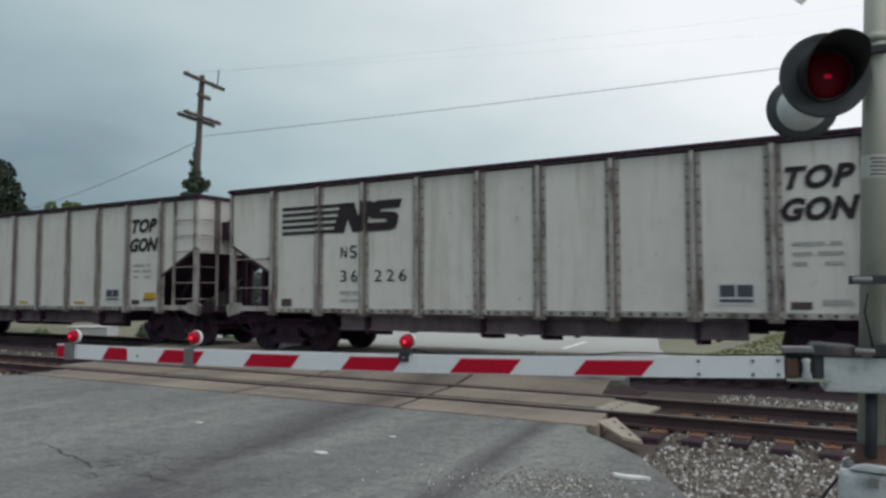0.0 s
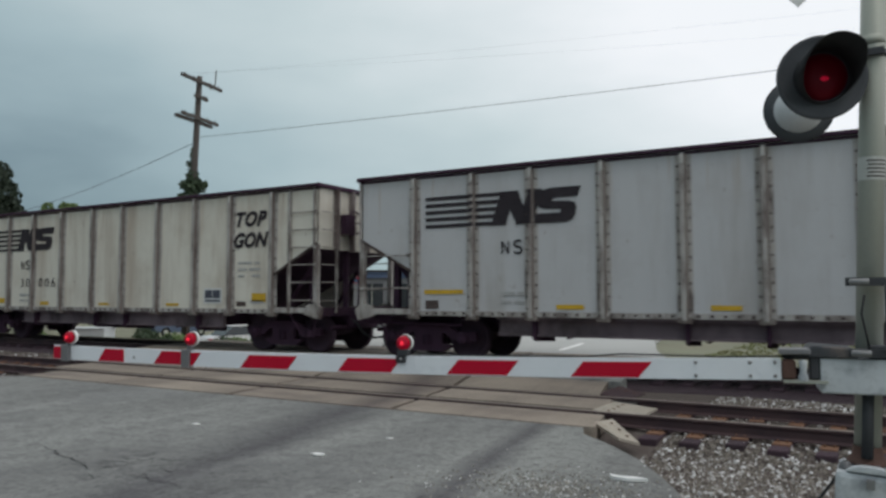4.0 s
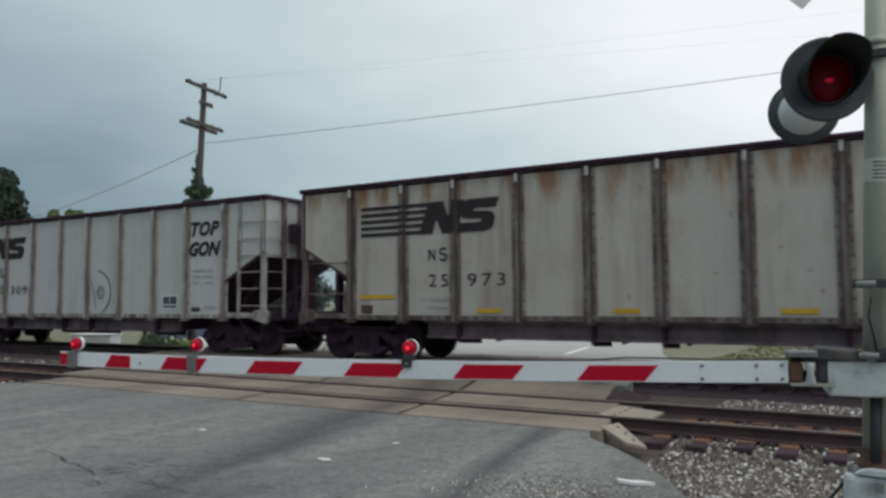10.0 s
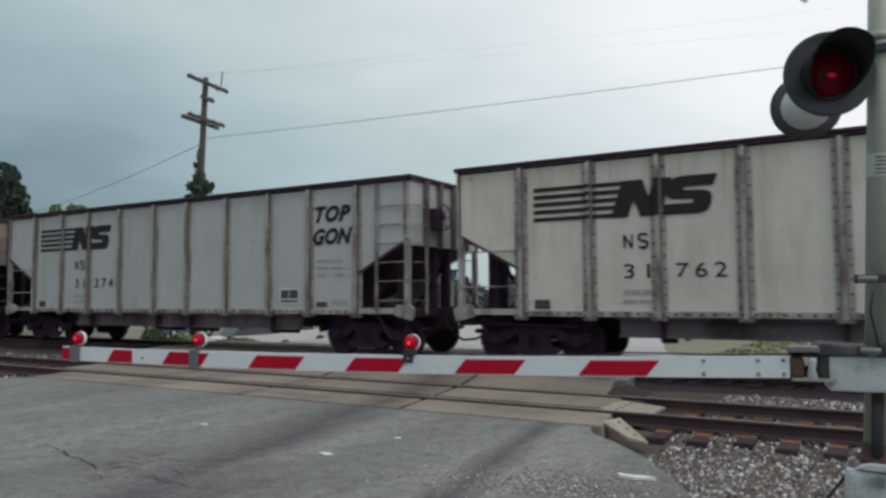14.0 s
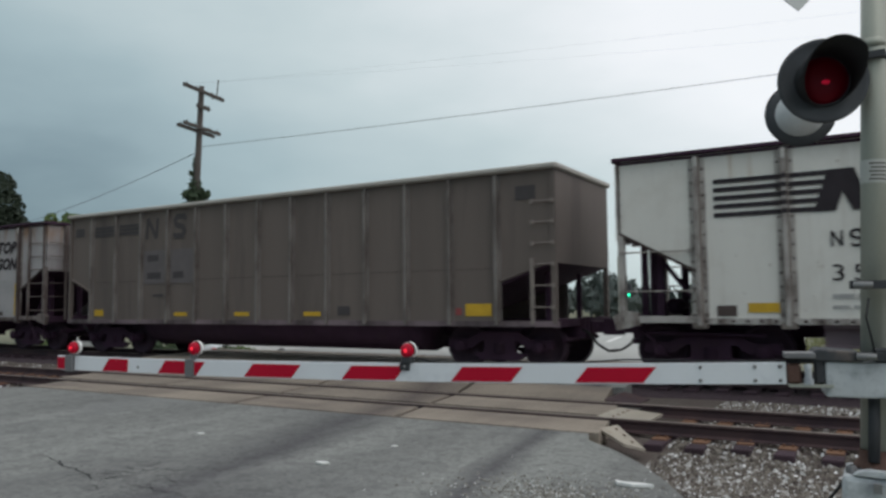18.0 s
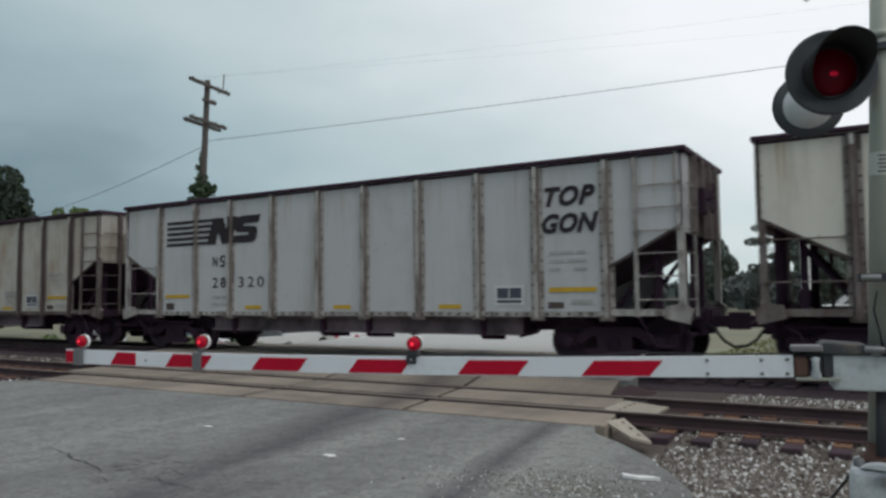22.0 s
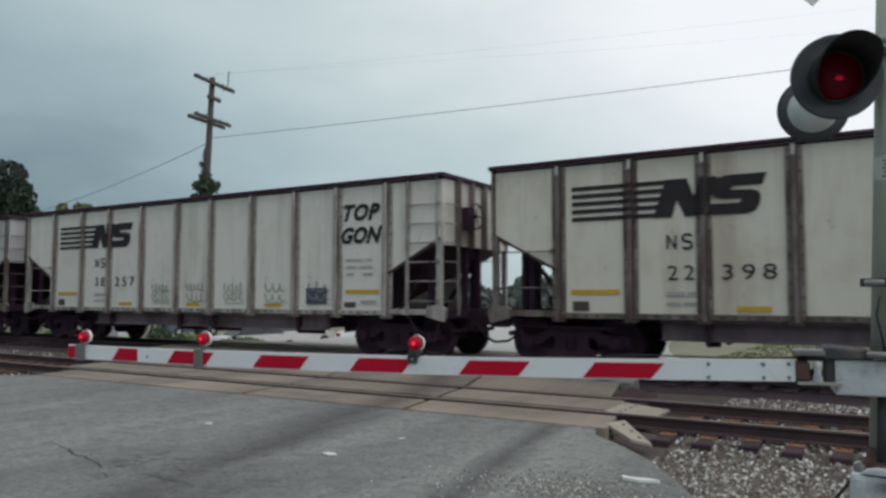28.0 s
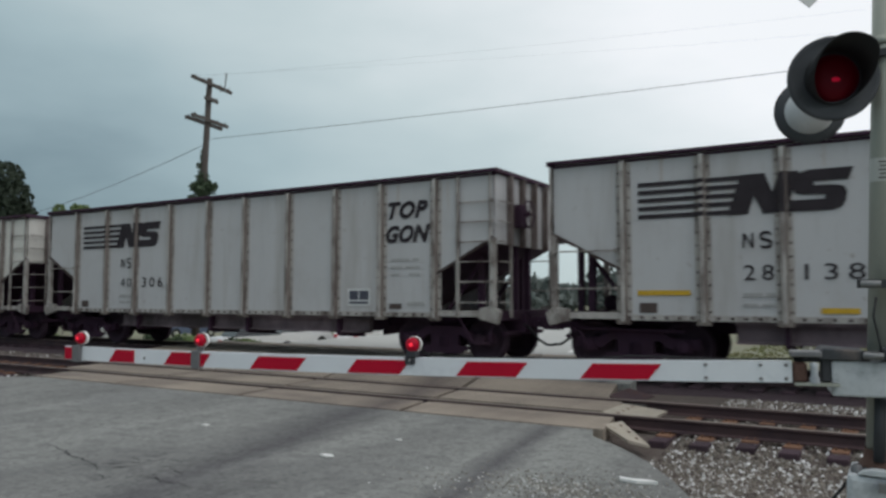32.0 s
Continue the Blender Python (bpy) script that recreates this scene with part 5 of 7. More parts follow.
for z, m in ((2.12, glow("signal_green", (0.02, 0.9, 0.45), 2.5)), (2.46, BLACK), (2.80, BLACK)):
    bm = B()
    lathe(bm, [(0, 0.12), (0.03, 0.09), (0.04, 0.001)], (0, -0.12, z), (0, -1, 0), seg=14)
    part("lens", bm, m, head)


def at_depth(px, py, d):
    """A place d metres ahead of the eye, by its share of the view to the side and upwards."""
    m = aim(30.788, 3.954, -0.462)
    return m @ Vector((px * d, py * d, -d))


def far_tree(px, top, d, spread, material, seed, label, leaf=0.3, count=4200):
    q = at_depth(px, top, d)
    return tree("tree", q.x, q.y, q.z, spread, material, seed, label, leaf=leaf, count=count)


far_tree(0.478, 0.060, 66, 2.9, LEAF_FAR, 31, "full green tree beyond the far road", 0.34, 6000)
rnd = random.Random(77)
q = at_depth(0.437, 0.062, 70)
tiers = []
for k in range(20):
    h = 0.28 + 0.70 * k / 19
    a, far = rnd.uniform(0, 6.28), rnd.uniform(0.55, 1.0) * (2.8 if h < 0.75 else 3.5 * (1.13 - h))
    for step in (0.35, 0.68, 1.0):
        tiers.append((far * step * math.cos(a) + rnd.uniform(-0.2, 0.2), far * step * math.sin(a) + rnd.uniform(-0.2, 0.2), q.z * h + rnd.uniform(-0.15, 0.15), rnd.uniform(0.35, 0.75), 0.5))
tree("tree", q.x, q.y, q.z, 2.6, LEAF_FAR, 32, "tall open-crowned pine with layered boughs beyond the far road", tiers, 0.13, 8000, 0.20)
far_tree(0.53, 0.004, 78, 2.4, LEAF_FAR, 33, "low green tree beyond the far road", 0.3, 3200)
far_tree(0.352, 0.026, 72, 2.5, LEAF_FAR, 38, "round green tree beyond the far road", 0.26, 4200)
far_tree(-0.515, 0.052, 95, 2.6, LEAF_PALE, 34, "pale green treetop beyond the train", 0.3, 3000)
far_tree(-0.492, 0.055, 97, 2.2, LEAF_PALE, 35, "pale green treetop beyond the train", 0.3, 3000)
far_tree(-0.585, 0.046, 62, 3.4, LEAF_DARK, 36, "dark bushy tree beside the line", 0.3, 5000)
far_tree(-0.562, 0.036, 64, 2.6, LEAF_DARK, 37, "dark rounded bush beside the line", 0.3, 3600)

# vine on the utility pole
vine = thing("vine", "green vine climbing the upper part of the utility pole", "climbing plant", Matrix.Translation((-28.55, 24.72, 0)))
bm = B()
pipe(bm, [(-0.3, 0, -1.3), (-0.2, 0, 0), (0.1, -0.2, 2), (-0.15, -0.15, 4), (0.2, -0.05, 6), (0.1, -0.18, 7.6)], 0.04, 6)
part("stem", bm, BARK, vine)
leaves("foliage", [(x * 0.7, y * 0.7, z, r * 0.82) for x, y, z, r in [(-0.1, -0.1, 4.8, 0.6), (0.0, -0.1, 5.5, 0.6), (-0.05, -0.1, 6.1, 0.55), (0.1, -0.1, 6.8, 0.45), (0.1, -0.1, 7.4, 0.35), (-0.1, -0.1, 7.9, 0.25), (0.7, 0.4, 6.9, 0.22), (0.5, 0.3, 6.75, 0.3), (0.75, 0.4, 5.9, 0.3), (0.5, 0.3, 5.7, 0.4), (-0.6, -0.35, 6.2, 0.35), (-0.75, -0.4, 5.5, 0.3), (-0.5, -0.3, 6.9, 0.25), (0.14, -0.12, 8.25, 0.19), (0.18, -0.14, 8.6, 0.12), (0.12, -0.1, 6.9, 0.55)]], 2700, 0.11, LEAF, vine, 41)

# far woods on the horizon, distance haze painted into their leaf colour
rnd = random.Random(51)
blobs = []
for k in range(150):
    a = radians(rnd.uniform(-75, 62))
    d = rnd.uniform(150, 230)
    h = rnd.uniform(3.0, 6.5)
    blobs.append((math.sin(a) * d, math.cos(a) * d, h * 0.55, h * 0.9, 0.8))
for k in range(70):
    a = radians(rnd.uniform(-33, 4))
    d, h = rnd.uniform(80, 115), rnd.uniform(1.6, 3.4)
    blobs.append((math.sin(a) * d, math.cos(a) * d, h * 0.5, h * 0.85, 0.8))
woods = leaves("far_woods", blobs, 52000, 0.8, mat("far_foliage_painted_haze", (0.10, 0.12, 0.112), 0.9, var=0.3, scale=0.3, bump=0), None, 52)
tagged(woods, "green woods along the horizon, paled with painted haze", "woods", kind="stuff")
wire((-27.8, 24.3, 12.1), tuple(at_depth(0.80, 0.352, 45)), 0.25, 0.0025)
wire((-27.6, 23.2, 11.8), tuple(at_depth(0.80, 0.315, 45)), 0.25, 0.0022)


# ---- the coal train ----
# a car's own axes: x from its leading end backwards, y across (the road side is -y), z up from the rail head
RIB_X = [1.42, 2.82, 4.11, 5.555, 7.015, 8.335, 9.795, 11.24, 12.53, 13.93]
END_BAY, CAR_LONG = 1.42, 15.35
Z_SILL, Z_TOP = 0.942, 3.965
SIDE = 1.50

TURN = Matrix.Translation((CAR_LONG, 0, 0)) @ Matrix.Rotation(math.pi, 4, "Z")


def rivets(bm, pts, y, r=0.016):
    for x, z in pts:
        lathe(bm, [(0, r), (0.010, r * 0.8), (0.016, 0.001)], (x, y, z), (0, -1, 0), seg=5)


def wheelset_mesh():
    bm = B()
    for s in (-1, 1):
        lathe(bm, [(0.0, 0.08), (0.0, 0.12), (0.03, 0.14), (0.03, 0.36), (-0.02, 0.39), (-0.02, 0.462), (0.075, 0.457), (0.085, 0.485), (0.11, 0.485), (0.11, 0.40), (0.07, 0.37), (0.07, 0.14), (0.11, 0.11), (0.11, 0.08)],
              (0, s * 0.80, 0), (0, -s, 0), seg=28)
    tube(bm, (0, -1.1, 0), (0, 1.1, 0), 0.075, 12)
    return mesh_of("wheelset", bm, WHEEL)


def side_frame_mesh():
    bm = B()
    y0, y1 = -0.06, 0.06
    prism(bm, [(-1.18, y0, 0.42), (-1.15, y0, 0.60), (-0.70, y0, 0.60), (-0.45, y0, 0.74), (0.45, y0, 0.74), (0.70, y0, 0.60), (1.15, y0, 0.60), (1.18, y0, 0.42), (0.62, y0, 0.42), (0.42, y0, 0.56), (0.34, y0, 0.56), (0.34, y0, 0.34),
               (0.62, y0, 0.30), (0.40, y0, 0.17), (-0.40, y0, 0.17), (-0.62, y0, 0.30), (-0.34, y0, 0.34), (-0.34, y0, 0.56), (-0.42, y0, 0.56), (-0.62, y0, 0.42)], (0, 0.12, 0))
    for s in (-1, 1):
        box(bm, (s * 0.89 - 0.15, y0 - 0.03, 0.36), (s * 0.89 + 0.15, y1 + 0.03, 0.56))
        lathe(bm, [(0, 0.001), (0, 0.13), (0.07, 0.12), (0.09, 0.08), (0.10, 0.001)], (s * 0.89, y0 - 0.02, 0.46), (0, -1, 0), seg=14)
    return mesh_of("side_frame", bm, UNDER)


def spring_mesh():
    bm = B()
    turns = []
    for k in range(6):
        turns += [(k * 0.035, 0.12), (k * 0.035 + 0.012, 0.15), (k * 0.035 + 0.024, 0.12)]
    lathe(bm, turns, (0, 0, 0.32), (0, 0, 1), seg=10)
    return mesh_of("spring", bm, UNDER)


def bolster_mesh():
    bm = B()
    box(bm, (-0.2, -1.06, 0.52), (0.2, 1.06, 0.70))
    box(bm, (-0.16, -0.5, 0.42), (0.16, 0.5, 0.74))
    return mesh_of("bolster", bev(bm, 0.02), UNDER)


WHEELSET, SIDE_FRAME, SPRING, BOLSTER = wheelset_mesh(), side_frame_mesh(), spring_mesh(), bolster_mesh()


def add_trucks(car, long, centre=1.47):
    for x in (centre, long - centre):
        truck = part("truck", BOLSTER, UNDER, car, "grimy dark cast-steel truck", Matrix.Translation((x, 0, 0)))
        for s in (-1, 1):
            part("wheelset", WHEELSET, WHEEL, truck, m=Matrix.Translation((s * 0.89, 0, 0.46)))
            part("side_frame", SIDE_FRAME, UNDER, truck, m=Matrix.Translation((0, s * 1.0, 0)))
            part("spring", SPRING, UNDER, truck, m=Matrix.Translation((0, s * 1.0, 0)))


def coupler_mesh():
    bm = B()
    box(bm, (-0.42, -0.10, 0.72), (0.7, 0.10, 0.94))
    box(bm, (-0.10, -0.30, 0.62), (0.5, 0.30, 1.00))
    box(bm, (-0.16, -0.20, 0.60), (-0.02, 0.20, 1.04))
    tube(bm, (-0.30, -0.85, 0.80), (-0.30, 0.18, 0.86), 0.025, 6)
    tube(bm, (0.10, -0.95, 0.60), (0.10, 0.95, 0.60), 0.05, 6)
    prism(bm, [(-0.70, -0.16, 0.68), (-0.42, -0.13, 0.68), (-0.42, 0.13, 0.68), (-0.58, 0.16, 0.68), (-0.62, 0.02, 0.68)], (0, 0, 0.32))
    return mesh_of("coupler", bm, UNDER)


def hose_mesh():
    bm = B()
    pts = [(-0.02, 0.28, 0.80), (-0.2, 0.3, 0.70), (-0.36, 0.26, 0.48), (-0.52, 0.16, 0.36), (-0.66, 0.1, 0.36)]
    pipe(bm, pts, 0.028, 7)
    return mesh_of("air_hose", bm, HOOD)


def brake_wheel_mesh():
    bm = B()
    for i in range(20):
        a, b = 2 * math.pi * i / 20, 2 * math.pi * (i + 1) / 20
        tube(bm, (0, 0.28 * math.cos(a), 0.28 * math.sin(a)), (0, 0.28 * math.cos(b), 0.28 * math.sin(b)), 0.018, 6)
    for i in range(5):
        a = 2 * math.pi * i / 5
        tube(bm, (0, 0, 0), (0, 0.28 * math.cos(a), 0.28 * math.sin(a)), 0.014, 6)
    tube(bm, (-0.16, 0, 0), (0.03, 0, 0), 0.03, 8)
    box(bm, (-0.3, -0.16, -0.28), (-0.12, 0.16, 0.2))
    return mesh_of("brake_wheel", bm, UNDER)


COUPLER, HOSE, BRAKE_WHEEL = coupler_mesh(), hose_mesh(), brake_wheel_mesh()


def ladder_mesh(x0, x1, y, zs, z_lo, z_hi):
    """A stile at x0 and rungs across to x1, standing just off the side."""
    bm = B()
    box(bm, (x0 - 0.035, y - 0.07, z_lo), (x0 + 0.035, y - 0.02, z_hi))
    for z in zs:
        tube(bm, (x0, y - 0.05, z), (x1, y - 0.05, z), 0.014, 6)
        for x in (x0 + 0.02, x1 - 0.02):
            box(bm, (x - 0.03, y - 0.085, z - 0.04), (x + 0.03, y - 0.045, z + 0.04))
    return mesh_of("ladder", bm, RIB["clean"])


def slope_panel(x_end, x_in, z_end, z_in, z_sill, z_top, y):
    """The side of an end bay, cut away below along the slope sheet, with its edge flange."""
    bm = B()
    prism(bm, [(x_end, y, z_end), (x_in, y, z_in), (x_in, y, z_top), (x_end, y, z_top)], (0, 0.02, 0))
    d = Vector((x_in - x_end, 0, z_in - z_end)).normalized()
    up = Vector((-d.z, 0, d.x)) if d.x > 0 else Vector((d.z, 0, -d.x))
    a, b = Vector((x_end, y - 0.05, z_end)), Vector((x_in, y - 0.05, z_in))
    prism(bm, [a, b, b + up * 0.05, a + up * 0.05], (0, 0.06, 0))
    return bm


def top_gon():
    """The steel gondola, built once with its parts; without lettering."""
    car = thing("coal_gondola", "weathered steel coal gondola", "freight car", group="cars of the coal train")
    L, E = CAR_LONG, END_BAY
    zs, zt, y = Z_SILL, Z_TOP, -SIDE
    panels = {}
    for wide in sorted({round(q - a, 3) for a, q in zip(RIB_X, RIB_X[1:])}):
        bm = B()
        box(bm, (0.0, y, zs + 0.1), (wide, y + 0.02, zt - 0.06))
        for k in range(6):
            rivets(bm, [(0.2 + k * (wide - 0.4) / 5, zs + 0.13)], y)
        panels[wide] = mesh_of("side_panel", bm, PAINT["white"])
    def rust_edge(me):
        """The flange along the slope is bare and rusty; downward faces get the same dark coat."""
        me.materials.append(SEAM_SHADE)
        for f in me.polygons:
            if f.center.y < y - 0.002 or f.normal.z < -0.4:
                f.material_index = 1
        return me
    lead = mesh_of("end_panel", slope_panel(0.02, E, 2.55, 1.80, zs, zt - 0.06, y), PAINT["white"])
    trail = mesh_of("end_panel_rear", slope_panel(L - 0.02, L - E, 2.55, 1.80, zs, zt - 0.06, y), PAINT["white"])
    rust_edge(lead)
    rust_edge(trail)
    bm = B()
    box(bm, (-0.14, y - 0.012, zs + 0.02), (0.14, y, zt - 0.1))
    prism(bm, [(-0.062, y - 0.012, zs - 0.02), (-0.04, y - 0.10, zs - 0.02), (0.04, y - 0.10, zs - 0.02), (0.062, y - 0.012, zs - 0.02)], (0, 0, zt - 0.10 - zs))
    box(bm, (-0.12, y - 0.09, zs - 0.07), (0.12, y + 0.05, zs + 0.03))
    rib = mesh_of("rib", bm, RIB["clean"])
    rib.materials.append(SEAM_SHADE)
    rib.materials.append(FLANGE)
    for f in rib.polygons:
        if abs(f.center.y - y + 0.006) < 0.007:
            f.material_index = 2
        # rib sides: rust and painted side shading; the foot takes this coat too
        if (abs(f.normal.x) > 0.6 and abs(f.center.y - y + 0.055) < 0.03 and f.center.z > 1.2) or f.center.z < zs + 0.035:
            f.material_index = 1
    bm = B()
    rivets(bm, [(s * 0.100, zs + 0.16 + 0.23 * k) for s in (-1, 1) for k in range(12)], y - 0.012, 0.025)
    rivet_rows = mesh_of("rivets", bm, SEAM_SHADE)
    bm = B()
    box(bm, (-0.03, y - 0.112, zt - 0.29), (0.03, y - 0.098, zt - 0.12))
    clip = mesh_of("rib_clip", bm, CLIP)
    bm = B()
    box(bm, (-0.06, y - 0.11, zt - 0.068), (L + 0.06, y + 0.06, zt))
    box(bm, (-0.02, y - 0.03, zt - 0.13), (L + 0.02, y + 0.02, zt - 0.085))
    chord = mesh_of("top_chord", bev(bm, 0.012), COAL_DUST)
    bm = B()
    box(bm, (E - 0.1, y - 0.03, zs), (L - E + 0.1, y + 0.05, zs + 0.10))
    box(bm, (-0.02, y - 0.04, zs + 0.02), (E - 0.1, y + 0.05, zs + 0.14))
    box(bm, (L - E + 0.1, y - 0.04, zs + 0.02), (L + 0.02, y + 0.05, zs + 0.14))
    for k in range(int((L - 2 * E) / 0.22)):
        x = E + 0.1 + k * 0.22
        prism(bm, [(x - 0.035, y - 0.040, zs + 0.030), (x + 0.035, y - 0.040, zs + 0.030), (x + 0.018, y - 0.040, zs + 0.075), (x - 0.018, y - 0.040, zs + 0.075)], (0, 0.009, 0))
    sill = mesh_of("side_sill", bm, RIB["clean"])
    sill.materials.append(SEAM_SHADE)
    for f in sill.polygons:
        # tabs and downward faces of the sill are dark
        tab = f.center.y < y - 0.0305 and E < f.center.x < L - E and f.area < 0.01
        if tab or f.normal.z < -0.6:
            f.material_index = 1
    bm = B()
    prism(bm, [(3.3, a, z) for a, z in ((-1.42, 0.88), (-1.42, 0.945), (-1.16, 0.945), (-1.16, 0.56), (-1.34, 0.56), (-1.34, 0.60), (-1.26, 0.60), (-1.26, 0.88))], (L - 6.6, 0, 0))
    beam = mesh_of("under_sill", bm, UNDER_PALE)
    bm = B()
    prism(bm, [(-0.03, -1.42, 0.90), (-0.03, -1.42, 0.52), (-0.03, -1.30, 0.47), (-0.03, -0.4, 0.42), (-0.03, -0.4, 0.90)], (0.06, 0, 0))
    bracket = mesh_of("cross_bearer", bm, UNDER)
    bm = B()
    box(bm, (0.0, -0.05, 1.05), (0.12, 0.05, 2.56))
    box(bm, (-0.02, -0.055, 2.45), (0.02, 0.055, zt - 0.1))
    rivets(bm, [(0.07, 2.7 + 0.2 * k) for k in range(6)], -0.05)
    corner = mesh_of("corner_post", bm, RIB["clean"])
    bm = B()
    prism(bm, [(-0.05, -0.05, zs - 0.12), (0.38, -0.05, zs - 0.02), (0.34, -0.05, zs + 0.20), (0.05, -0.05, zs + 0.24), (-0.12, -0.05, zs + 0.12)], (0, 0.1, 0))
    tube(bm, (0.12, -0.07, zs + 0.09), (0.12, 0, zs + 0.09), 0.06, 10)
    gusset = mesh_of("corner_casting", bm, RIB["clean"])
    bm = B()
    box(bm, (0.02, -SIDE, 2.45), (0.05, SIDE, zt - 0.06))
    end_wall = mesh_of("end_wall", bm, PAINT["dirty"])
    bm = B()
    prism(bm, [(0.02, -0.06, 2.42), (-0.10, -0.04, 2.42), (-0.10, 0.04, 2.42), (0.02, 0.06, 2.42)], (0, 0, zt - 2.5))
    end_rib = mesh_of("end_rib", bm, RIB["dark"])
    bm = B()
    box(bm, (-0.07, -SIDE - 0.10, zt - 0.09), (0.06, SIDE + 0.10, zt + 0.004))
    end_chord = mesh_of("end_chord", bev(bm, 0.012), COAL_DUST)
    bm = B()
    prism(bm, [(0.03, -SIDE + 0.03, 2.50), (3.55, -SIDE + 0.03, 0.92), (3.55, -SIDE + 0.03, 0.97), (0.03, -SIDE + 0.03, 2.55)], (0, 2 * SIDE - 0.06, 0))
    slope = mesh_of("slope_sheet", bm, COAL_DUST)
    bm = B()
    box(bm, (3.5, -1.2, 0.60), (L - 3.5, 1.2, 0.95))
    floor = mesh_of("floor", bm, COAL_DUST)
    bm = B()
    box(bm, (0.0, -0.22, 0.68), (L, 0.22, 1.0))
    centre = mesh_of("centre_sill", bm, UNDER)
    bm = B()
    box(bm, (0.0, -SIDE, zs - 0.06), (0.12, SIDE, zs + 0.14))
    box(bm, (0.12, -SIDE, zs + 0.02), (1.5, SIDE, zs + 0.05))
    end_sill = mesh_of("end_sill", bm, UNDER)
    bm = B()
    for yy in (-0.95, 0.95):
        box(bm, (0.55, yy - 0.06, zs), (0.68, yy + 0.06, 2.25))
        tube(bm, (0.6, yy, 2.15), (1.5, yy, zs + 0.05), 0.05, 6)
    box(bm, (0.08, -0.35, zs), (0.2, -0.25, 2.5))
    box(bm, (0.08, 0.25, zs), (0.2, 0.35, 2.5))
    strut = mesh_of("end_strut", bm, COAL_DUST)
    bm = B()
    lathe(bm, [(0, 0.001), (0, 0.16), (0.7, 0.16), (0.7, 0.001)], (0.5, 0.45, 1.25), (0, 1, 0), seg=14)
    reservoir = mesh_of("air_reservoir", bm, UNDER)
    bm = B()
    pipe(bm, [(0.25, -1.30, 0.86), (0.55, -1.36, 0.66), (0.62, -1.36, 0.40), (0.45, -1.30, 0.24)], 0.022, 6)
    tube(bm, (0.3, -1.2, 0.78), (2.4, -1.2, 0.74), 0.03, 6)
    box(bm, (0.05, -0.30, 0.56), (0.55, 0.30, 0.70))
    rigging = mesh_of("brake_rigging", bm, UNDER_PALE)
    rigging.materials[0] = UNDER
    grabs = []
    for z in (1.52, 2.22):
        grab = B()
        tube(grab, (0.02, y - 0.06, z), (E - 0.1, y - 0.06, z), 0.014, 6)
        for x in (0.05, E - 0.14):
            box(grab, (x - 0.03, y - 0.075, z - 0.035), (x + 0.03, y + 0.01, z + 0.035))
        grabs.append(mesh_of("grab_iron", grab, RIB["clean"]))
    side_ladder = ladder_mesh(L - 0.86, L - 0.04, y, (1.25, 1.67, 2.08, 2.49, 2.90, 3.31), zs, zt - 0.12)
    bm = B()
    tube(bm, (L - 0.86, y, zs), (L - 0.55, y + 0.06, 0.42), 0.016, 6)
    tube(bm, (L - 0.05, y, zs), (L - 0.2, y + 0.06, 0.42), 0.016, 6)
    tube(bm, (L - 0.55, y + 0.06, 0.42), (L - 0.2, y + 0.06, 0.42), 0.016, 6)
    step = mesh_of("sill_step", bm, UNDER)
    bm = B()
    for z in (1.25, 1.67, 2.08, 2.49, 2.90, 3.31):
        tube(bm, (L + 0.05, y + 0.05, z), (L + 0.05, y + 0.60, z), 0.014, 6)
    box(bm, (L + 0.02, y + 0.57, zs), (L + 0.07, y + 0.63, zt - 0.1))
    end_ladder = mesh_of("end_ladder", bm, RIB["clean"])
    for m in (Matrix.Identity(4), TURN):
        part("side_panel", lead, None, car, m=m)
        part("side_panel", trail, None, car, m=m)
        for j in range(9):
            part("side_panel", panels[round(RIB_X[j + 1] - RIB_X[j], 3)], None, car, m=m @ Matrix.Translation((RIB_X[j], 0, 0)))
        for j in range(10):
            at = m @ Matrix.Translation((RIB_X[j], 0, 0))
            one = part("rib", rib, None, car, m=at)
            if m is not TURN:
                part("rivets", rivet_rows, None, one, kind="stuff")
                part("clip", clip, None, one)
        part("top_chord", chord, None, car, "dark rim with coal dust", m=m)
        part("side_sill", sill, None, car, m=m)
        part("under_sill", beam, None, car, m=m)
        for j in (2, 4, 5, 7):
            part("cross_bearer", bracket, None, car, m=m @ Matrix.Translation((RIB_X[j], 0, 0)))
        part("corner_post", corner, None, car, m=m @ Matrix.Translation((0, y, 0)))
        part("corner_post", corner, None, car, m=m @ Matrix.Translation((L - 0.12, y, 0)))
        part("corner_casting", gusset, None, car, m=m @ Matrix.Translation((0, y, 0)))
        part("corner_casting", gusset, None, car, m=m @ Matrix.Translation((L, y, 0)) @ Matrix.Rotation(math.pi, 4, "Z"))
        part("end_wall", end_wall, None, car, m=m)
        for yy in (-0.9, -0.3, 0.3, 0.9):
            part("end_rib", end_rib, None, car, m=m @ Matrix.Translation((0, yy, 0)))
        part("end_chord", end_chord, None, car, m=m)
        part("slope_sheet", slope, None, car, "coal-black slope sheet", m=m)
        part("end_sill", end_sill, None, car, m=m)
        part("end_strut", strut, None, car, m=m)
        for grab in grabs:
            part("grab_iron", grab, None, car, m=m)
        part("ladder", side_ladder, None, car, m=m)
        part("sill_step", step, None, car, m=m)
        part("brake_rigging", rigging, None, car, m=m)
        part("end_ladder", end_ladder, None, car, m=m)
        part("coupler", COUPLER, None, car, m=m)
        part("air_hose", HOSE, None, car, m=m)
    part("air_reservoir", reservoir, None, car)
    part("brake_wheel", BRAKE_WHEEL, None, car, m=Matrix.Translation((L + 0.30, -0.55, 3.1)))
    part("floor", floor, None, car)
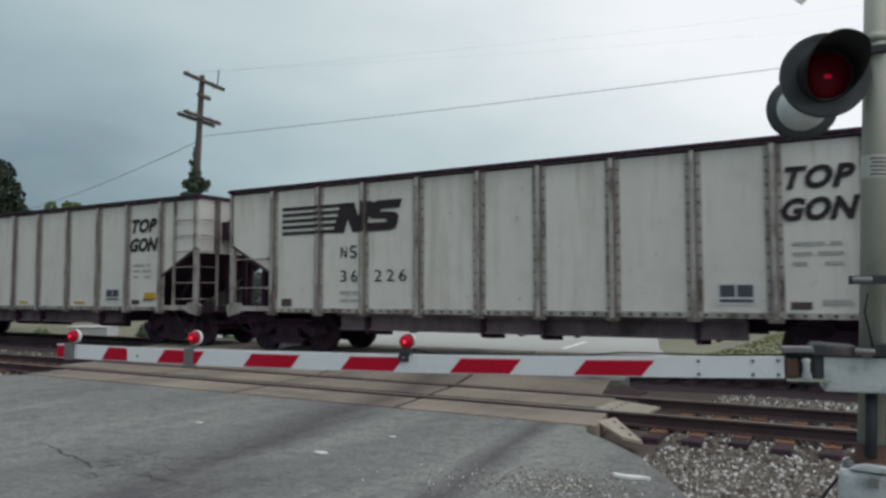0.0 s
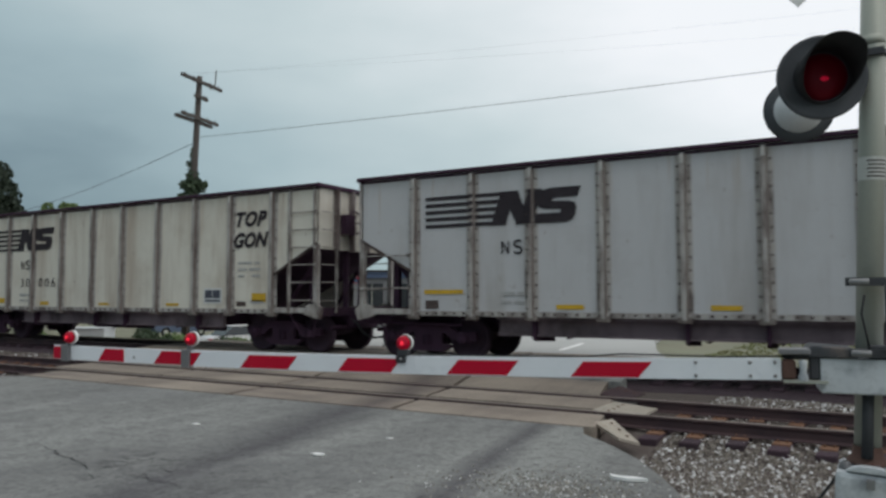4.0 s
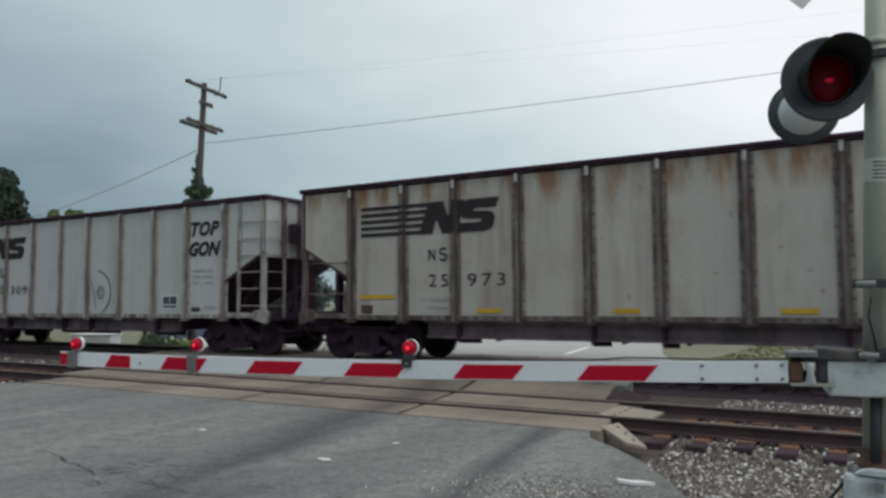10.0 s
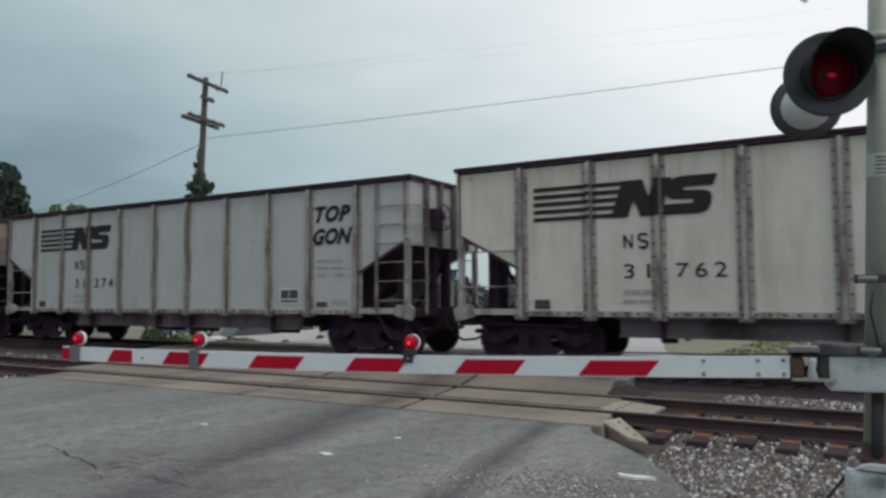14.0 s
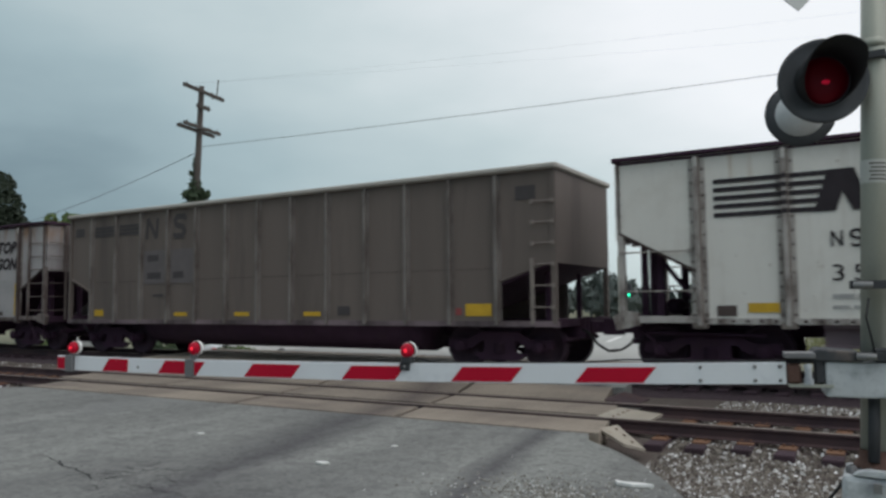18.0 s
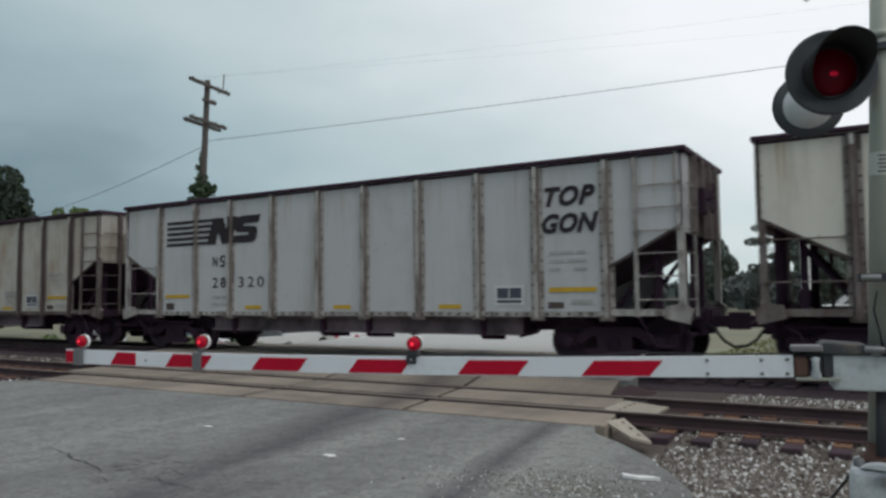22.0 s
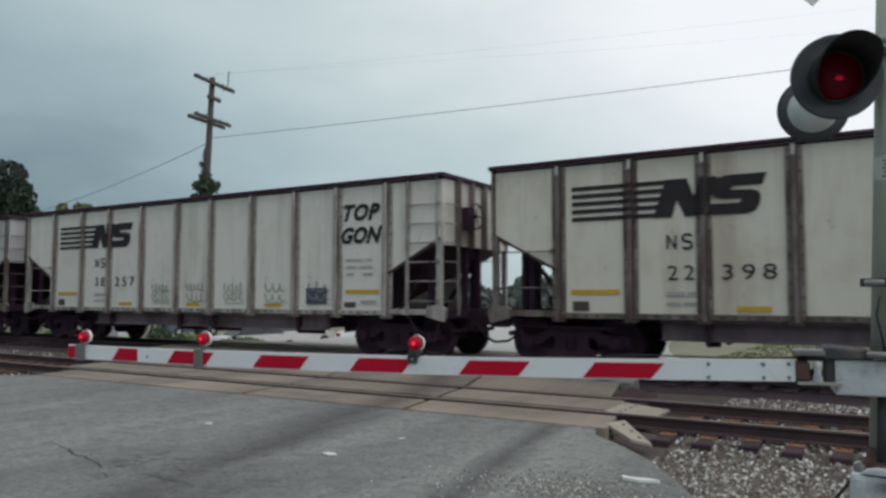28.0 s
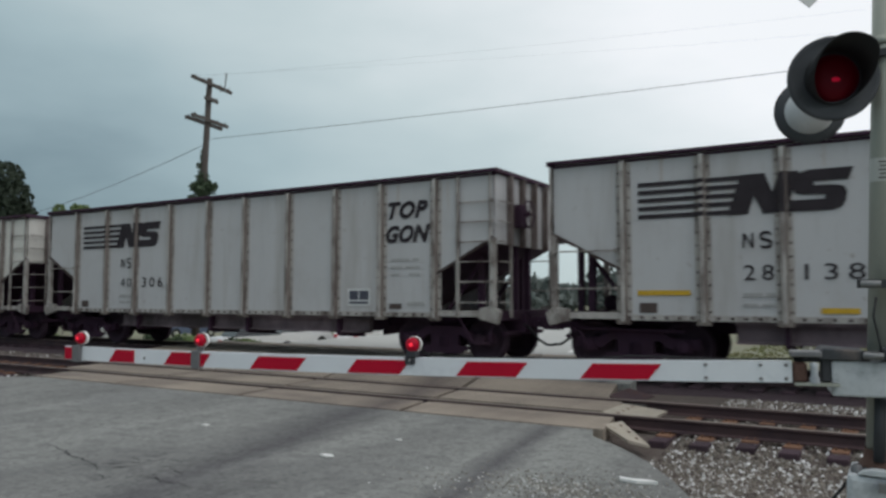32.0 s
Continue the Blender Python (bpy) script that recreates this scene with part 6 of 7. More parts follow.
    part("centre_sill", centre, None, car)
    add_trucks(car, L)
    return car


RIBBED = ("rib", "corner_post", "side_sill", "corner_casting", "ladder", "grab_iron", "end_ladder")


def repaint(car, paint, ribs, end=None):
    """Give a car its own coat; end is the sootier coat of its rear bay, where it has one."""
    for o in car.children:
        kind = o.name.split(".")[0]
        rear = o.data and (o.data.name.startswith("end_panel_rear") or kind == "end_wall")
        if kind in ("side_panel", "end_wall"):
            o.material_slots[0].link, o.material_slots[0].material = "OBJECT", end if end and rear else paint
        elif kind in RIBBED:
            iron = kind in ("ladder", "grab_iron", "end_ladder", "corner_casting") and ribs == RIB["clean"]
            o.material_slots[0].link, o.material_slots[0].material = "OBJECT", RIB["iron"] if iron else ribs
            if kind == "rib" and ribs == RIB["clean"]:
                for k, m in ((1, SEAM_SHADE_WORN), (2, FLANGE_WORN)):
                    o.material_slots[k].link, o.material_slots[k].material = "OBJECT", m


FACE = -SIDE - 0.0165


def plate(bm, x0, z0, x1, z1, y=FACE, lean=0.0, thick=0.004):
    """A thin painted shape on the side; lean pushes its upper edge along x."""
    prism(bm, [(x0, y, z0), (x1, y, z0), (x1 + lean, y, z1), (x0 + lean, y, z1)], (0, thick, 0))


BAY = [0.0] + RIB_X + [CAR_LONG]


def bx(x):
    """Places along the side are counted in even bays of 1.32 m from the first rib on, and stretched to the true bays."""
    return float(np.interp((x - 1.691) / 1.32 + 1, range(12), BAY))


def logo_mesh():
    """Five bars that run into two groups of slanted blocks, painted across panels and ribs alike."""
    bars, first, second = B(), B(), B()
    for k in range(5):
        z = 2.765 + k * 0.145
        plate(bars, bx(1.95), z, bx(3.50) + k * 0.05, z + 0.078)
    y = FACE - 0.002
    x0, x1 = bx(3.44), bx(4.36)
    z0, tall, lean = 2.755, 0.675, 0.22
    prism(first, [(x0 + u * (x1 - x0) + lean * v, y, z0 + tall * v) for u, v in
                  ((0, 0), (0.36, 0), (0.36, 0.45), (0.62, 0), (1, 0), (1, 1), (0.66, 1), (0.66, 0.52), (0.42, 1), (0, 1))], (0, 0.004, 0))
    y -= 0.001
    a, e = x1 + 0.03, bx(5.14)
    prism(second, [(a + u * (e - a) + lean * 0.6 * v, y, z0 + tall * v) for u, v in
                   ((0, 0), (0.80, 0), (0.95, 0.07), (1, 0.22), (1, 0.42), (0.93, 0.55), (0.78, 0.60), (0.38, 0.62), (0.38, 0.71), (0.98, 0.71), (1.02, 1),
                    (0.24, 1), (0.07, 0.94), (0, 0.80), (0, 0.57), (0.07, 0.45), (0.22, 0.40), (0.62, 0.38), (0.62, 0.28), (0, 0.28))], (0, 0.004, 0))
    for k in range(5):
        z = 2.765 + k * 0.145
        plate(bars, RIB_X[1] - 0.042, z, RIB_X[1] + 0.042, z + 0.078, -SIDE - 0.1035, 0, 0.003)
    plate(first, RIB_X[2] - 0.042, z0, RIB_X[2] + 0.042, z0 + tall, -SIDE - 0.1035, 0, 0.003)
    return [mesh_of("logo_shape", b, INK) for b in (bars, first, second)]


LOGO = logo_mesh()
TOP_WORD, _w = letters("TOP", 0.39, 0.3, 1.01, 0.05, 1.12)
GON_WORD, _w = letters("GON", 0.39, 0.3, 0.95, 0.05, 1.06)
for _me in (TOP_WORD, GON_WORD):
    _me.materials.append(INK)


def bars_mesh(name, rects, material, raw=False):
    bm = B()
    for x0, z0, x1, z1, *more in rects:
        plate(bm, x0 if raw else bx(x0), z0, x1 if raw else bx(x1), z1, *more)
    return mesh_of(name, bm, material)


DATA_BARS = bars_mesh("stencil_line", [(12.5, 2.14, 12.95, 2.19), (13.02, 2.14, 13.18, 2.19), (12.5, 1.98, 12.78, 2.03), (12.85, 1.98, 13.2, 2.03), (12.5, 1.82, 12.70, 1.87), (12.95, 1.82, 13.2, 1.87), (12.9, 1.18, 13.3, 1.26)], STENCIL)
NUMBER_BARS = bars_mesh("stencil_line", [(3.66, 1.36, 3.98, 1.43), (4.02, 1.36, 4.18, 1.43), (3.66, 1.20, 3.9, 1.25), (3.96, 1.20, 4.18, 1.25)], STENCIL)
STICKER = bars_mesh("notice", [(11.30, 1.17, 11.95, 1.55)], DECAL_WHITE)
STICKER_OLD = bars_mesh("notice", [(11.30, 1.17, 11.95, 1.55)], DECAL_DARK)
STICKER_BARS = bars_mesh("notice_bar", [(11.35, 1.30, 11.605, 1.505, FACE - 0.004), (11.635, 1.30, 11.90, 1.505, FACE - 0.004), (11.35, 1.21, 11.90, 1.265, FACE - 0.004)], DECAL_DARK)
PLATE_A = bars_mesh("data_plate", [(12.46, 1.10, 12.76, 1.22)], PLATE)
PLATE_B = bars_mesh("data_plate", [(1.95, 1.08, 2.25, 1.26)], PLATE)
STRIPS = {
    "low": [bars_mesh("reflector_strip", [r], YELLOW) for r in ((1.92, 1.39, 2.80, 1.48), (4.80, 1.095, 5.30, 1.185), (7.40, 1.095, 7.90, 1.185), (10.05, 1.095, 10.55, 1.185), (12.48, 1.41, 13.38, 1.50))],
    "patch": [bars_mesh("reflector_strip", [r], YELLOW) for r in ((2.42, 1.14, 2.88, 1.30), (4.70, 1.10, 5.1, 1.20), (7.30, 1.10, 7.75, 1.17), (9.95, 1.10, 10.4, 1.17), (12.95, 1.22, 13.38, 1.42))],
    "upright": [bars_mesh("reflector_strip", [r], YELLOW) for r in ((1.88, 1.05, 1.96, 1.75), (6.0, 1.09, 6.5, 1.16), (8.6, 1.09, 9.1, 1.16), (9.95, 1.09, 10.4, 1.16), (13.34, 1.1, 13.42, 2.1))],
}


def strokes_mesh(name, lines, width, material, x0, z0, size, proud=0.0):
    """One sprayed line: a string of points in units of size, drawn as one band on the side."""
    bm = B()
    w = width / 2
    for line in lines:
        pts = [Vector((x0 + px * size, 0, z0 + pz * size)) for px, pz in line]
        rows = []
        for i, q in enumerate(pts):
            d = (pts[min(i + 1, len(pts) - 1)] - pts[max(i - 1, 0)])
            d = d.normalized() if d.length > 1e-6 else Vector((1, 0, 0))
            nn = Vector((-d.z, 0, d.x)) * w * (0.7 if i in (0, len(pts) - 1) else 1)
            y = FACE - 0.001 - proud - 0.00025 * i
            rows.append([bm.verts.new((a.x, y + e, a.z)) for a, e in ((q - nn, 0), (q + nn, 0), (q + nn, 0.003), (q - nn, 0.003))])
        for ra, rb in zip(rows, rows[1:]):
            for k in range(4):
                bm.faces.new((ra[k], ra[(k + 1) % 4], rb[(k + 1) % 4], rb[k]))
        bm.faces.new(rows[0][::-1])
        bm.faces.new(rows[-1])
    return mesh_of(name, bm, material)


def arc(cx, cz, rx, rz, a0, a1, n=10):
    return [(cx + rx * math.cos(radians(a0 + (a1 - a0) * i / n)), cz + rz * math.sin(radians(a0 + (a1 - a0) * i / n))) for i in range(n + 1)]


MARK_SHAPES = strokes_mesh("reporting_mark", [[(0, 0), (0, 1)], [(0, 1), (0.58, 0)], [(0.58, 0), (0.58, 1)],
                                              [(1.72, 0.84), (1.60, 1), (1.24, 1), (1.10, 0.85), (1.10, 0.66), (1.24, 0.53), (1.58, 0.47), (1.72, 0.35), (1.72, 0.15), (1.58, 0), (1.22, 0), (1.10, 0.15)]],
                           0.046, INK, bx(3.69), 2.19, 0.245)
FRESH = [  # one letter to a panel
    [[(0.1, 0), (0.05, 0.95), (0.5, 1.1)], [(0.05, 0.35), (0.35, 0.45)]],
    [[(0.15, 0.05), (0.1, 1.0)], arc(0.25, 0.85, 0.3, 0.25, 130, -80), [(0.25, 0.58), (0.6, 0.05)]],
    [[(0.55, 1.05), (0.0, 0.95)], [(0.0, 0.55), (0.4, 0.65)], [(0.05, 0.3), (0.25, 0.0), (0.5, 0.45)]],
    [arc(0.5, 0.95, 0.2, 0.15, -60, 100), arc(0.3, 0.9, 0.3, 0.2, 80, 250), [(0.2, 0.7), (0.45, 0.6), (0.5, 0.4), (0.3, 0.0), (0.15, 0.3)]],
    [[(0.05, 1.05), (0.2, 0.25)], [(0.6, 1.0), (0.4, 0.1)], [(-0.1, 0.5), (0.7, 0.55)]],
    [[(0.2, 0.95), (0.85, 0.42), (0.1, 0.42)], [(0.2, 0.95), (0.28, 0.85)]],
]


BUBBLE = [
    [arc(0.25, 0.95, 0.18, 0.12, 200, -20), [(0.08, 0.85), (0.2, 0.5), (0.05, 0.15)], arc(0.6, 0.55, 0.32, 0.38, 120, -200, 16), arc(0.6, 0.5, 0.12, 0.13, 0, 340, 10)],
    [arc(0.35, 0.8, 0.3, 0.25, 90, 250), arc(0.45, 0.38, 0.4, 0.30, 170, 360, 12), [(0.85, 0.4), (0.9, 0.95), (0.72, 0.75)]],
    [arc(0.45, 0.85, 0.3, 0.16, 30, 200), [(0.17, 0.8), (0.3, 0.55), (0.7, 0.5)], arc(0.4, 0.3, 0.36, 0.24, 60, -160, 12), [(0.7, 0.95), (0.95, 1.05)]],
]


def letter_car(car, number, strips, sticker, faded=False, named=True):
    ink = INK_FADED if faded else INK
    logo = part("logo", LOGO[0], ink, car, "five dark bars of a logo")
    for me in LOGO[1:]:
        part("logo_block", me, ink, logo)
    if named:
        part("lettering", TOP_WORD, ink, car, m=Matrix.Translation((bx(12.41), FACE, 3.05)))
        part("lettering", GON_WORD, ink, car, m=Matrix.Translation((bx(12.36), FACE, 2.53)))
    part("stencil_line", DATA_BARS, None, car, kind="stuff")
    part("stencil_line", NUMBER_BARS, None, car, kind="stuff")
    part("reporting_mark", MARK_SHAPES, None, car)
    if number:
        a, b = number.split()
        for s, x, wide in ((a, 3.68, 0.47), (b, 4.60, 0.86)):
            me, w = letters(s, 0.26, 0, 0.9, 0.0, 1.35)
            me.materials.append(INK)
            part("car_number", me, ink, car, m=Matrix.Translation((bx(x), FACE, 1.64)) @ Matrix.Diagonal((wide / w, 1, 1, 1)))
    if sticker == "white":
        note = part("notice", STICKER, None, car, "white notice with dark bars")
        part("notice_bar", STICKER_BARS, None, note)
    elif sticker == "dark":
        part("notice", STICKER_OLD, None, car, "dark square notice")
    part("data_plate", PLATE_A, None, car)
    part("data_plate", PLATE_B, None, car)
    for me in STRIPS.get(strips, ()):
        part("reflector_strip", me, None, car, "yellow reflective strip")


def scribble(seed, x0, z0, w, h, n, paints):
    """A quick sprayed tag: looping, doubling-back lines like a hurried signature, with a slash or two."""
    rnd = random.Random(seed)
    out, paint = [], rnd.choice(paints)
    for k in range(n):
        top, line, loops = h * (1 - k / n), [], rnd.randint(3, 5)
        high = h / n * rnd.uniform(0.8, 1.1)
        for i in range(loops * 8):
            a = 2 * math.pi * i / 8
            tall = high * (0.5 + 0.5 * abs(math.sin(1.7 * (i // 8) + seed)))
            line.append((w * (0.08 + 0.8 * i / (loops * 8)) + 0.05 * w * math.cos(a), top - high * 0.5 + 0.5 * tall * math.sin(a) + rnd.uniform(-0.02, 0.02)))
        out.append(strokes_mesh("graffiti", [line], rnd.uniform(0.020, 0.030), paint, x0, z0, 1.0))
    a = rnd.uniform(0.1, 0.8) * w
    out.append(strokes_mesh("graffiti", [[(a, h * 1.3), (a + rnd.uniform(-0.1, 0.12), h * 1.05)], [(w * 0.1, -0.04), (w * 0.9, rnd.uniform(-0.05, 0.05))]], 0.022, paint, x0, z0, 1.0))
    return out


def aluminium_gon():
    """The tub gondola with its closer ribs and a rounded belly."""
    car = thing("tub_gondola", "dull taupe tub-bottomed coal gondola", "freight car", group="cars of the coal train")
    L, N, E, P = CAR_LONG, 13, 1.05, 1.086
    E2 = L - E - 12 * P
    zs, zt, y = Z_SILL - 0.02, Z_TOP + 0.07, -SIDE
    tan, ribm = PAINT["tan"], RIB["tan"]
    bm = B()
    box(bm, (0, y, 2.0), (P, y + 0.02, zt - 0.05))
    box(bm, (0, y - 0.003, zs + 0.05), (P, y + 0.02, 2.0))
    rivets(bm, [(0.16 + k * 0.11, 2.03) for k in range(8)], y, 0.022)
    mid = mesh_of("side_panel", bm, tan)
    mid.materials.append(SEAM_SHADE)
    mid.materials.append(mat("paint_tan_pale", (0.255, 0.222, 0.205), 0.7, var=0.16, scale=1.8, bump=0.05, stain=(0.13, 0.11, 0.10), stain_at=0.58))
    for f in mid.polygons:
        if f.center.y < y - 0.0032:
            f.material_index = 1
        elif f.center.z < 2.0 and f.center.y < y:
            f.material_index = 2
    lead = mesh_of("side_panel", slope_panel(0.02, E + 0.05, 2.15, 1.72, zs, zt - 0.05, y), tan)
    trail = mesh_of("side_panel", slope_panel(L - 0.02, L - E2 - 0.05, 2.15, 1.72, zs, zt - 0.05, y), tan)
    bm = B()
    box(bm, (-0.09, y - 0.012, zs), (0.09, y, zt - 0.1))
    box(bm, (-0.035, y - 0.09, zs - 0.02), (0.035, y - 0.01, zt - 0.12))
    rivets(bm, [(s * 0.065, zs + 0.2 + 0.22 * k) for s in (-1, 1) for k in range(13)], y - 0.012, 0.02)
    rib = mesh_of("rib", bm, ribm)
    bm = B()
    box(bm, (-0.05, y - 0.13, zt - 0.11), (L + 0.05, y + 0.06, zt))
    chord = mesh_of("top_chord", bev(bm, 0.03), mat("rim_pale_tan", (0.36, 0.34, 0.31), 0.6, var=0.15, scale=3))
    bm = B()
    box(bm, (-0.02, y - 0.05, zs - 0.05), (L + 0.02, y + 0.05, zs + 0.06))
    sill = mesh_of("side_sill", bm, UNDER_PALE)
    bm = B()
    lathe(bm, [(3.2, 0.02), (3.25, 0.85), (L - 3.25, 0.85), (L - 3.2, 0.02)], (0, -0.62, 1.15), (1, 0, 0), seg=20)
    lathe(bm, [(3.2, 0.02), (3.25, 0.85), (L - 3.25, 0.85), (L - 3.2, 0.02)], (0, 0.62, 1.15), (1, 0, 0), seg=20)
    tub = mesh_of("tub", bm, COAL_DUST)
    bm = B()
    box(bm, (0.0, -SIDE, 2.1), (0.04, SIDE, zt - 0.05))
    wall = mesh_of("end_wall", bm, tan)
    bm = B()
    box(bm, (-0.07, -SIDE - 0.1, zt - 0.11), (0.06, SIDE + 0.1, zt + 0.004))
    echord = mesh_of("end_chord", bev(bm, 0.03), chord.materials[0])
    bm = B()
    prism(bm, [(0.03, -SIDE + 0.03, 2.10), (3.4, -SIDE + 0.03, 0.92), (3.4, -SIDE + 0.03, 0.97), (0.03, -SIDE + 0.03, 2.15)], (0, 2 * SIDE - 0.06, 0))
    slope = mesh_of("slope_sheet", bm, COAL_DUST)
    bm = B()
    box(bm, (0, -0.22, 0.68), (L, 0.22, 1.0))
    centre = mesh_of("centre_sill", bm, UNDER)
    bm = B()
    box(bm, (0, -SIDE, zs - 0.06), (0.12, SIDE, zs + 0.1))
    box(bm, (0.12, -SIDE, zs + 0.02), (1.0, SIDE, zs + 0.05))
    esill = mesh_of("end_sill", bm, UNDER)
    bm = B()
    box(bm, (0, -0.05, zs), (0.1, 0.05, zt - 0.1))
    post = mesh_of("corner_post", bm, tan)
    bm = B()
    box(bm, (0.4, -0.05, zs), (0.5, 0.05, 2.05))
    strut = mesh_of("end_strut", bm, COAL_DUST)
    ladder = ladder_mesh(L - 0.5, L - 0.04, y, (1.25, 1.67, 2.08, 2.49, 2.90, 3.31), zs, 2.2)
    ladder.materials[0] = tan
    for m in (Matrix.Identity(4), TURN):
        part("side_panel", lead, None, car, m=m)
        part("side_panel", trail, None, car, m=m)
        for j in range(N - 1):
            part("side_panel", mid, None, car, m=m @ Matrix.Translation((E + j * P, 0, 0)))
        for j in range(N):
            part("rib", rib, None, car, m=m @ Matrix.Translation((E + j * P, 0, 0)))
        for nm, me in (("top_chord", chord), ("side_sill", sill), ("end_wall", wall), ("end_chord", echord), ("slope_sheet", slope), ("end_sill", esill), ("ladder", ladder), ("coupler", COUPLER), ("air_hose", HOSE)):
            part(nm, me, None, car, m=m)
        for yy in (-0.85, 0.85):
            part("end_strut", strut, None, car, m=m @ Matrix.Translation((0, yy, 0)))
        part("corner_post", post, None, car, m=m @ Matrix.Translation((0, y, 0)))
        part("corner_post", post, None, car, m=m @ Matrix.Translation((L - 0.1, y, 0)))
    part("tub", tub, None, car)
    part("centre_sill", centre, None, car)
    add_trucks(car, L)
    # dark lettering patches, faded lines and yellow strips
    g = [E + j * P for j in range(N)]
    dark = mat("patch_dark_taupe", (0.055, 0.048, 0.05), 0.7, var=0.25, scale=4)
    mid_dark = mat("patch_taupe", (0.125, 0.11, 0.112), 0.7, var=0.2, scale=4)
    for r in ((0.25, 3.38, 0.65, 3.62), (g[0] + 0.1, 3.33, g[1] - 0.1, 3.42), (g[0] + 0.1, 3.44, g[1] - 0.1, 3.52), (g[0] + 0.1, 3.54, g[1] - 0.1, 3.62), (g[1] + 0.1, 3.33, g[2] - 0.1, 3.42), (g[1] + 0.1, 3.44, g[2] - 0.1, 3.52), (g[1] + 0.1, 3.54, g[2] - 0.1, 3.62),
              (L - 0.85, 3.36, L - 0.42, 3.64), (g[8] + 0.3, 1.1, g[8] + 0.65, 1.3)):
        part("dark_patch", bars_mesh("dark_patch", [r], dark, True), None, car)
    for r in ((g[2] + 0.1, 1.95, g[3] - 0.1, 2.85), (g[3] + 0.1, 1.95, g[4] - 0.1, 2.85)):
        part("number_patch", bars_mesh("number_patch", [r], mid_dark, True), None, car)
    for x, *line in ((g[2] + 0.2, [(0, 0), (0.08, 1)], [(0.08, 1), (0.72, 0)], [(0.72, 0), (0.80, 1)]), (g[3] + 0.2, [(0.86, 0.82), (0.70, 0.98), (0.22, 0.98), (0.10, 0.80), (0.16, 0.58), (0.66, 0.46), (0.76, 0.28), (0.62, 0.04), (0.12, 0.04), (0.0, 0.18)])):
        part("logo_block", strokes_mesh("logo_block", line, 0.15, dark, x, 3.17, 0.55), None, car)
    part("red_tag", bars_mesh("red_tag", [(g[11] + 0.12, 1.10, g[11] + 0.26, 1.24)], SPRAY_RED, True), None, car, "small red square tag")
    part("stencil_line", bars_mesh("stencil_line", [(g[2] + 0.25, 2.55, g[2] + 0.7, 2.72, FACE - 0.004), (g[2] + 0.25, 2.08, g[2] + 0.8, 2.25, FACE - 0.004), (g[3] + 0.2, 2.08, g[3] + 0.6, 2.25, FACE - 0.004), (g[2] + 0.5, 1.6, g[2] + 0.9, 1.66)], dark, True), None, car)
    for x, w, h in ((g[0] + 0.15, 0.4, 0.18), (g[3] + 0.25, 0.5, 0.1), (g[5] + 0.3, 0.5, 0.1), (g[8] - 0.7, 0.5, 0.1), (g[11] + 0.35, 0.6, 0.25)):
        part("reflector_strip", bars_mesh("reflector_strip", [(x, 1.08, x + w, 1.08 + h)], YELLOW, True), None, car, "yellow reflective strip")
    return car


# the train in order of passing: number, paint, ribs, yellow strips, notice
CARS = [
    (None, "grey", "clean", "low", "white"), (None, "white", "clean", "low", "white"), (None, "dirty", "dark", "low", "white"),
    (None, "white", "clean", "patch", "white"), ("36 226", "white", "clean", "", "white"), ("25 317", "brown", "dark", "", "white"),
    ("33 947", "grey", "clean", "low", "white"), ("34 355", "grey", "dark", "low", "white"), ("30 006", "cream", "clean", "patch", "white"),
    (None, "grey", "clean", "low", "white"), (None, "rusty", "dark", "low", "dark"), ("41 770", "white", "clean", "low", "white"),
    ("25 518", "rusty", "clean", "low", "white"), ("28 637", "grey", "clean", "low", "white"), ("22 251", "white", "clean", "patch", "dark"),
    ("30 309", "grey", "clean", "", "white"), ("25 973", "dirty", "dark", "low", "white"), ("26 169", "white", "clean", "", "white"),
    "tub", ("21 665", "dirty", "dark", "upright", "dark"), ("31 274", "grey", "clean", "", "white"),
    ("31 762", "cream", "clean", "", "dark"), (None, "white", "clean", "low", "white"), (None, "grey", "clean", "patch", "white"),
    ("23 705", "soot", "dark", "upright", "white"), "tub", ("35 183", "white", "clean", "patch", "white"),
    ("22 692", "white", "clean", "low", "white"), ("36 487", "white", "clean", "low", "white"), ("21 287", "stained", "dark", "low", "white"),
    ("28 320", "grey", "clean", "low", "white"), ("25 740", "cream", "dark", "low", "white"), ("42 779", "grey", "clean", "low", "white"),
    ("42 212", "white", "clean", "low", "white"), ("29 612", "white", "clean", "patch", "white"), ("39 132", "dirty", "clean", "low", "white"),
    (None, "grey", "dark", "low", "white"), ("38 257", "white", "clean", "low", "dark"), ("22 398", "cream", "dark", "low", "dark"),
    ("42 676", "grey", "clean", "", "white"), ("27 987", "grey", "clean", "patch", "white"), ("39 858", "white", "clean", "low", "white"),
    ("40 306", "grey", "clean", "", "white"), ("28 138", "grey", "clean", "low", "white"), (None, "white", "clean", "low", "white"),
    (None, "grey", "dark", "low", "white"), (None, "white", "clean", "low", "white"),
]
# cars whose rear bay is grimier than the rest
SOOTY_ENDS = {5: "end_rust", 10: "end_rust", 19: "end_rust"}
TINT = {"white": "chalk-white", "grey": "pale grey", "cream": "cream-coloured", "dirty": "dirty grey", "soot": "sooty grey", "rusty": "rust-streaked grey", "brown": "rust-brown washed", "stained": "buff stained", "tan": "taupe"}
TAGS = {28: [SPRAY], 7: [SPRAY, SPRAY_GREY, SPRAY_RED], 37: [SPRAY_GREEN, SPRAY_GREY]}
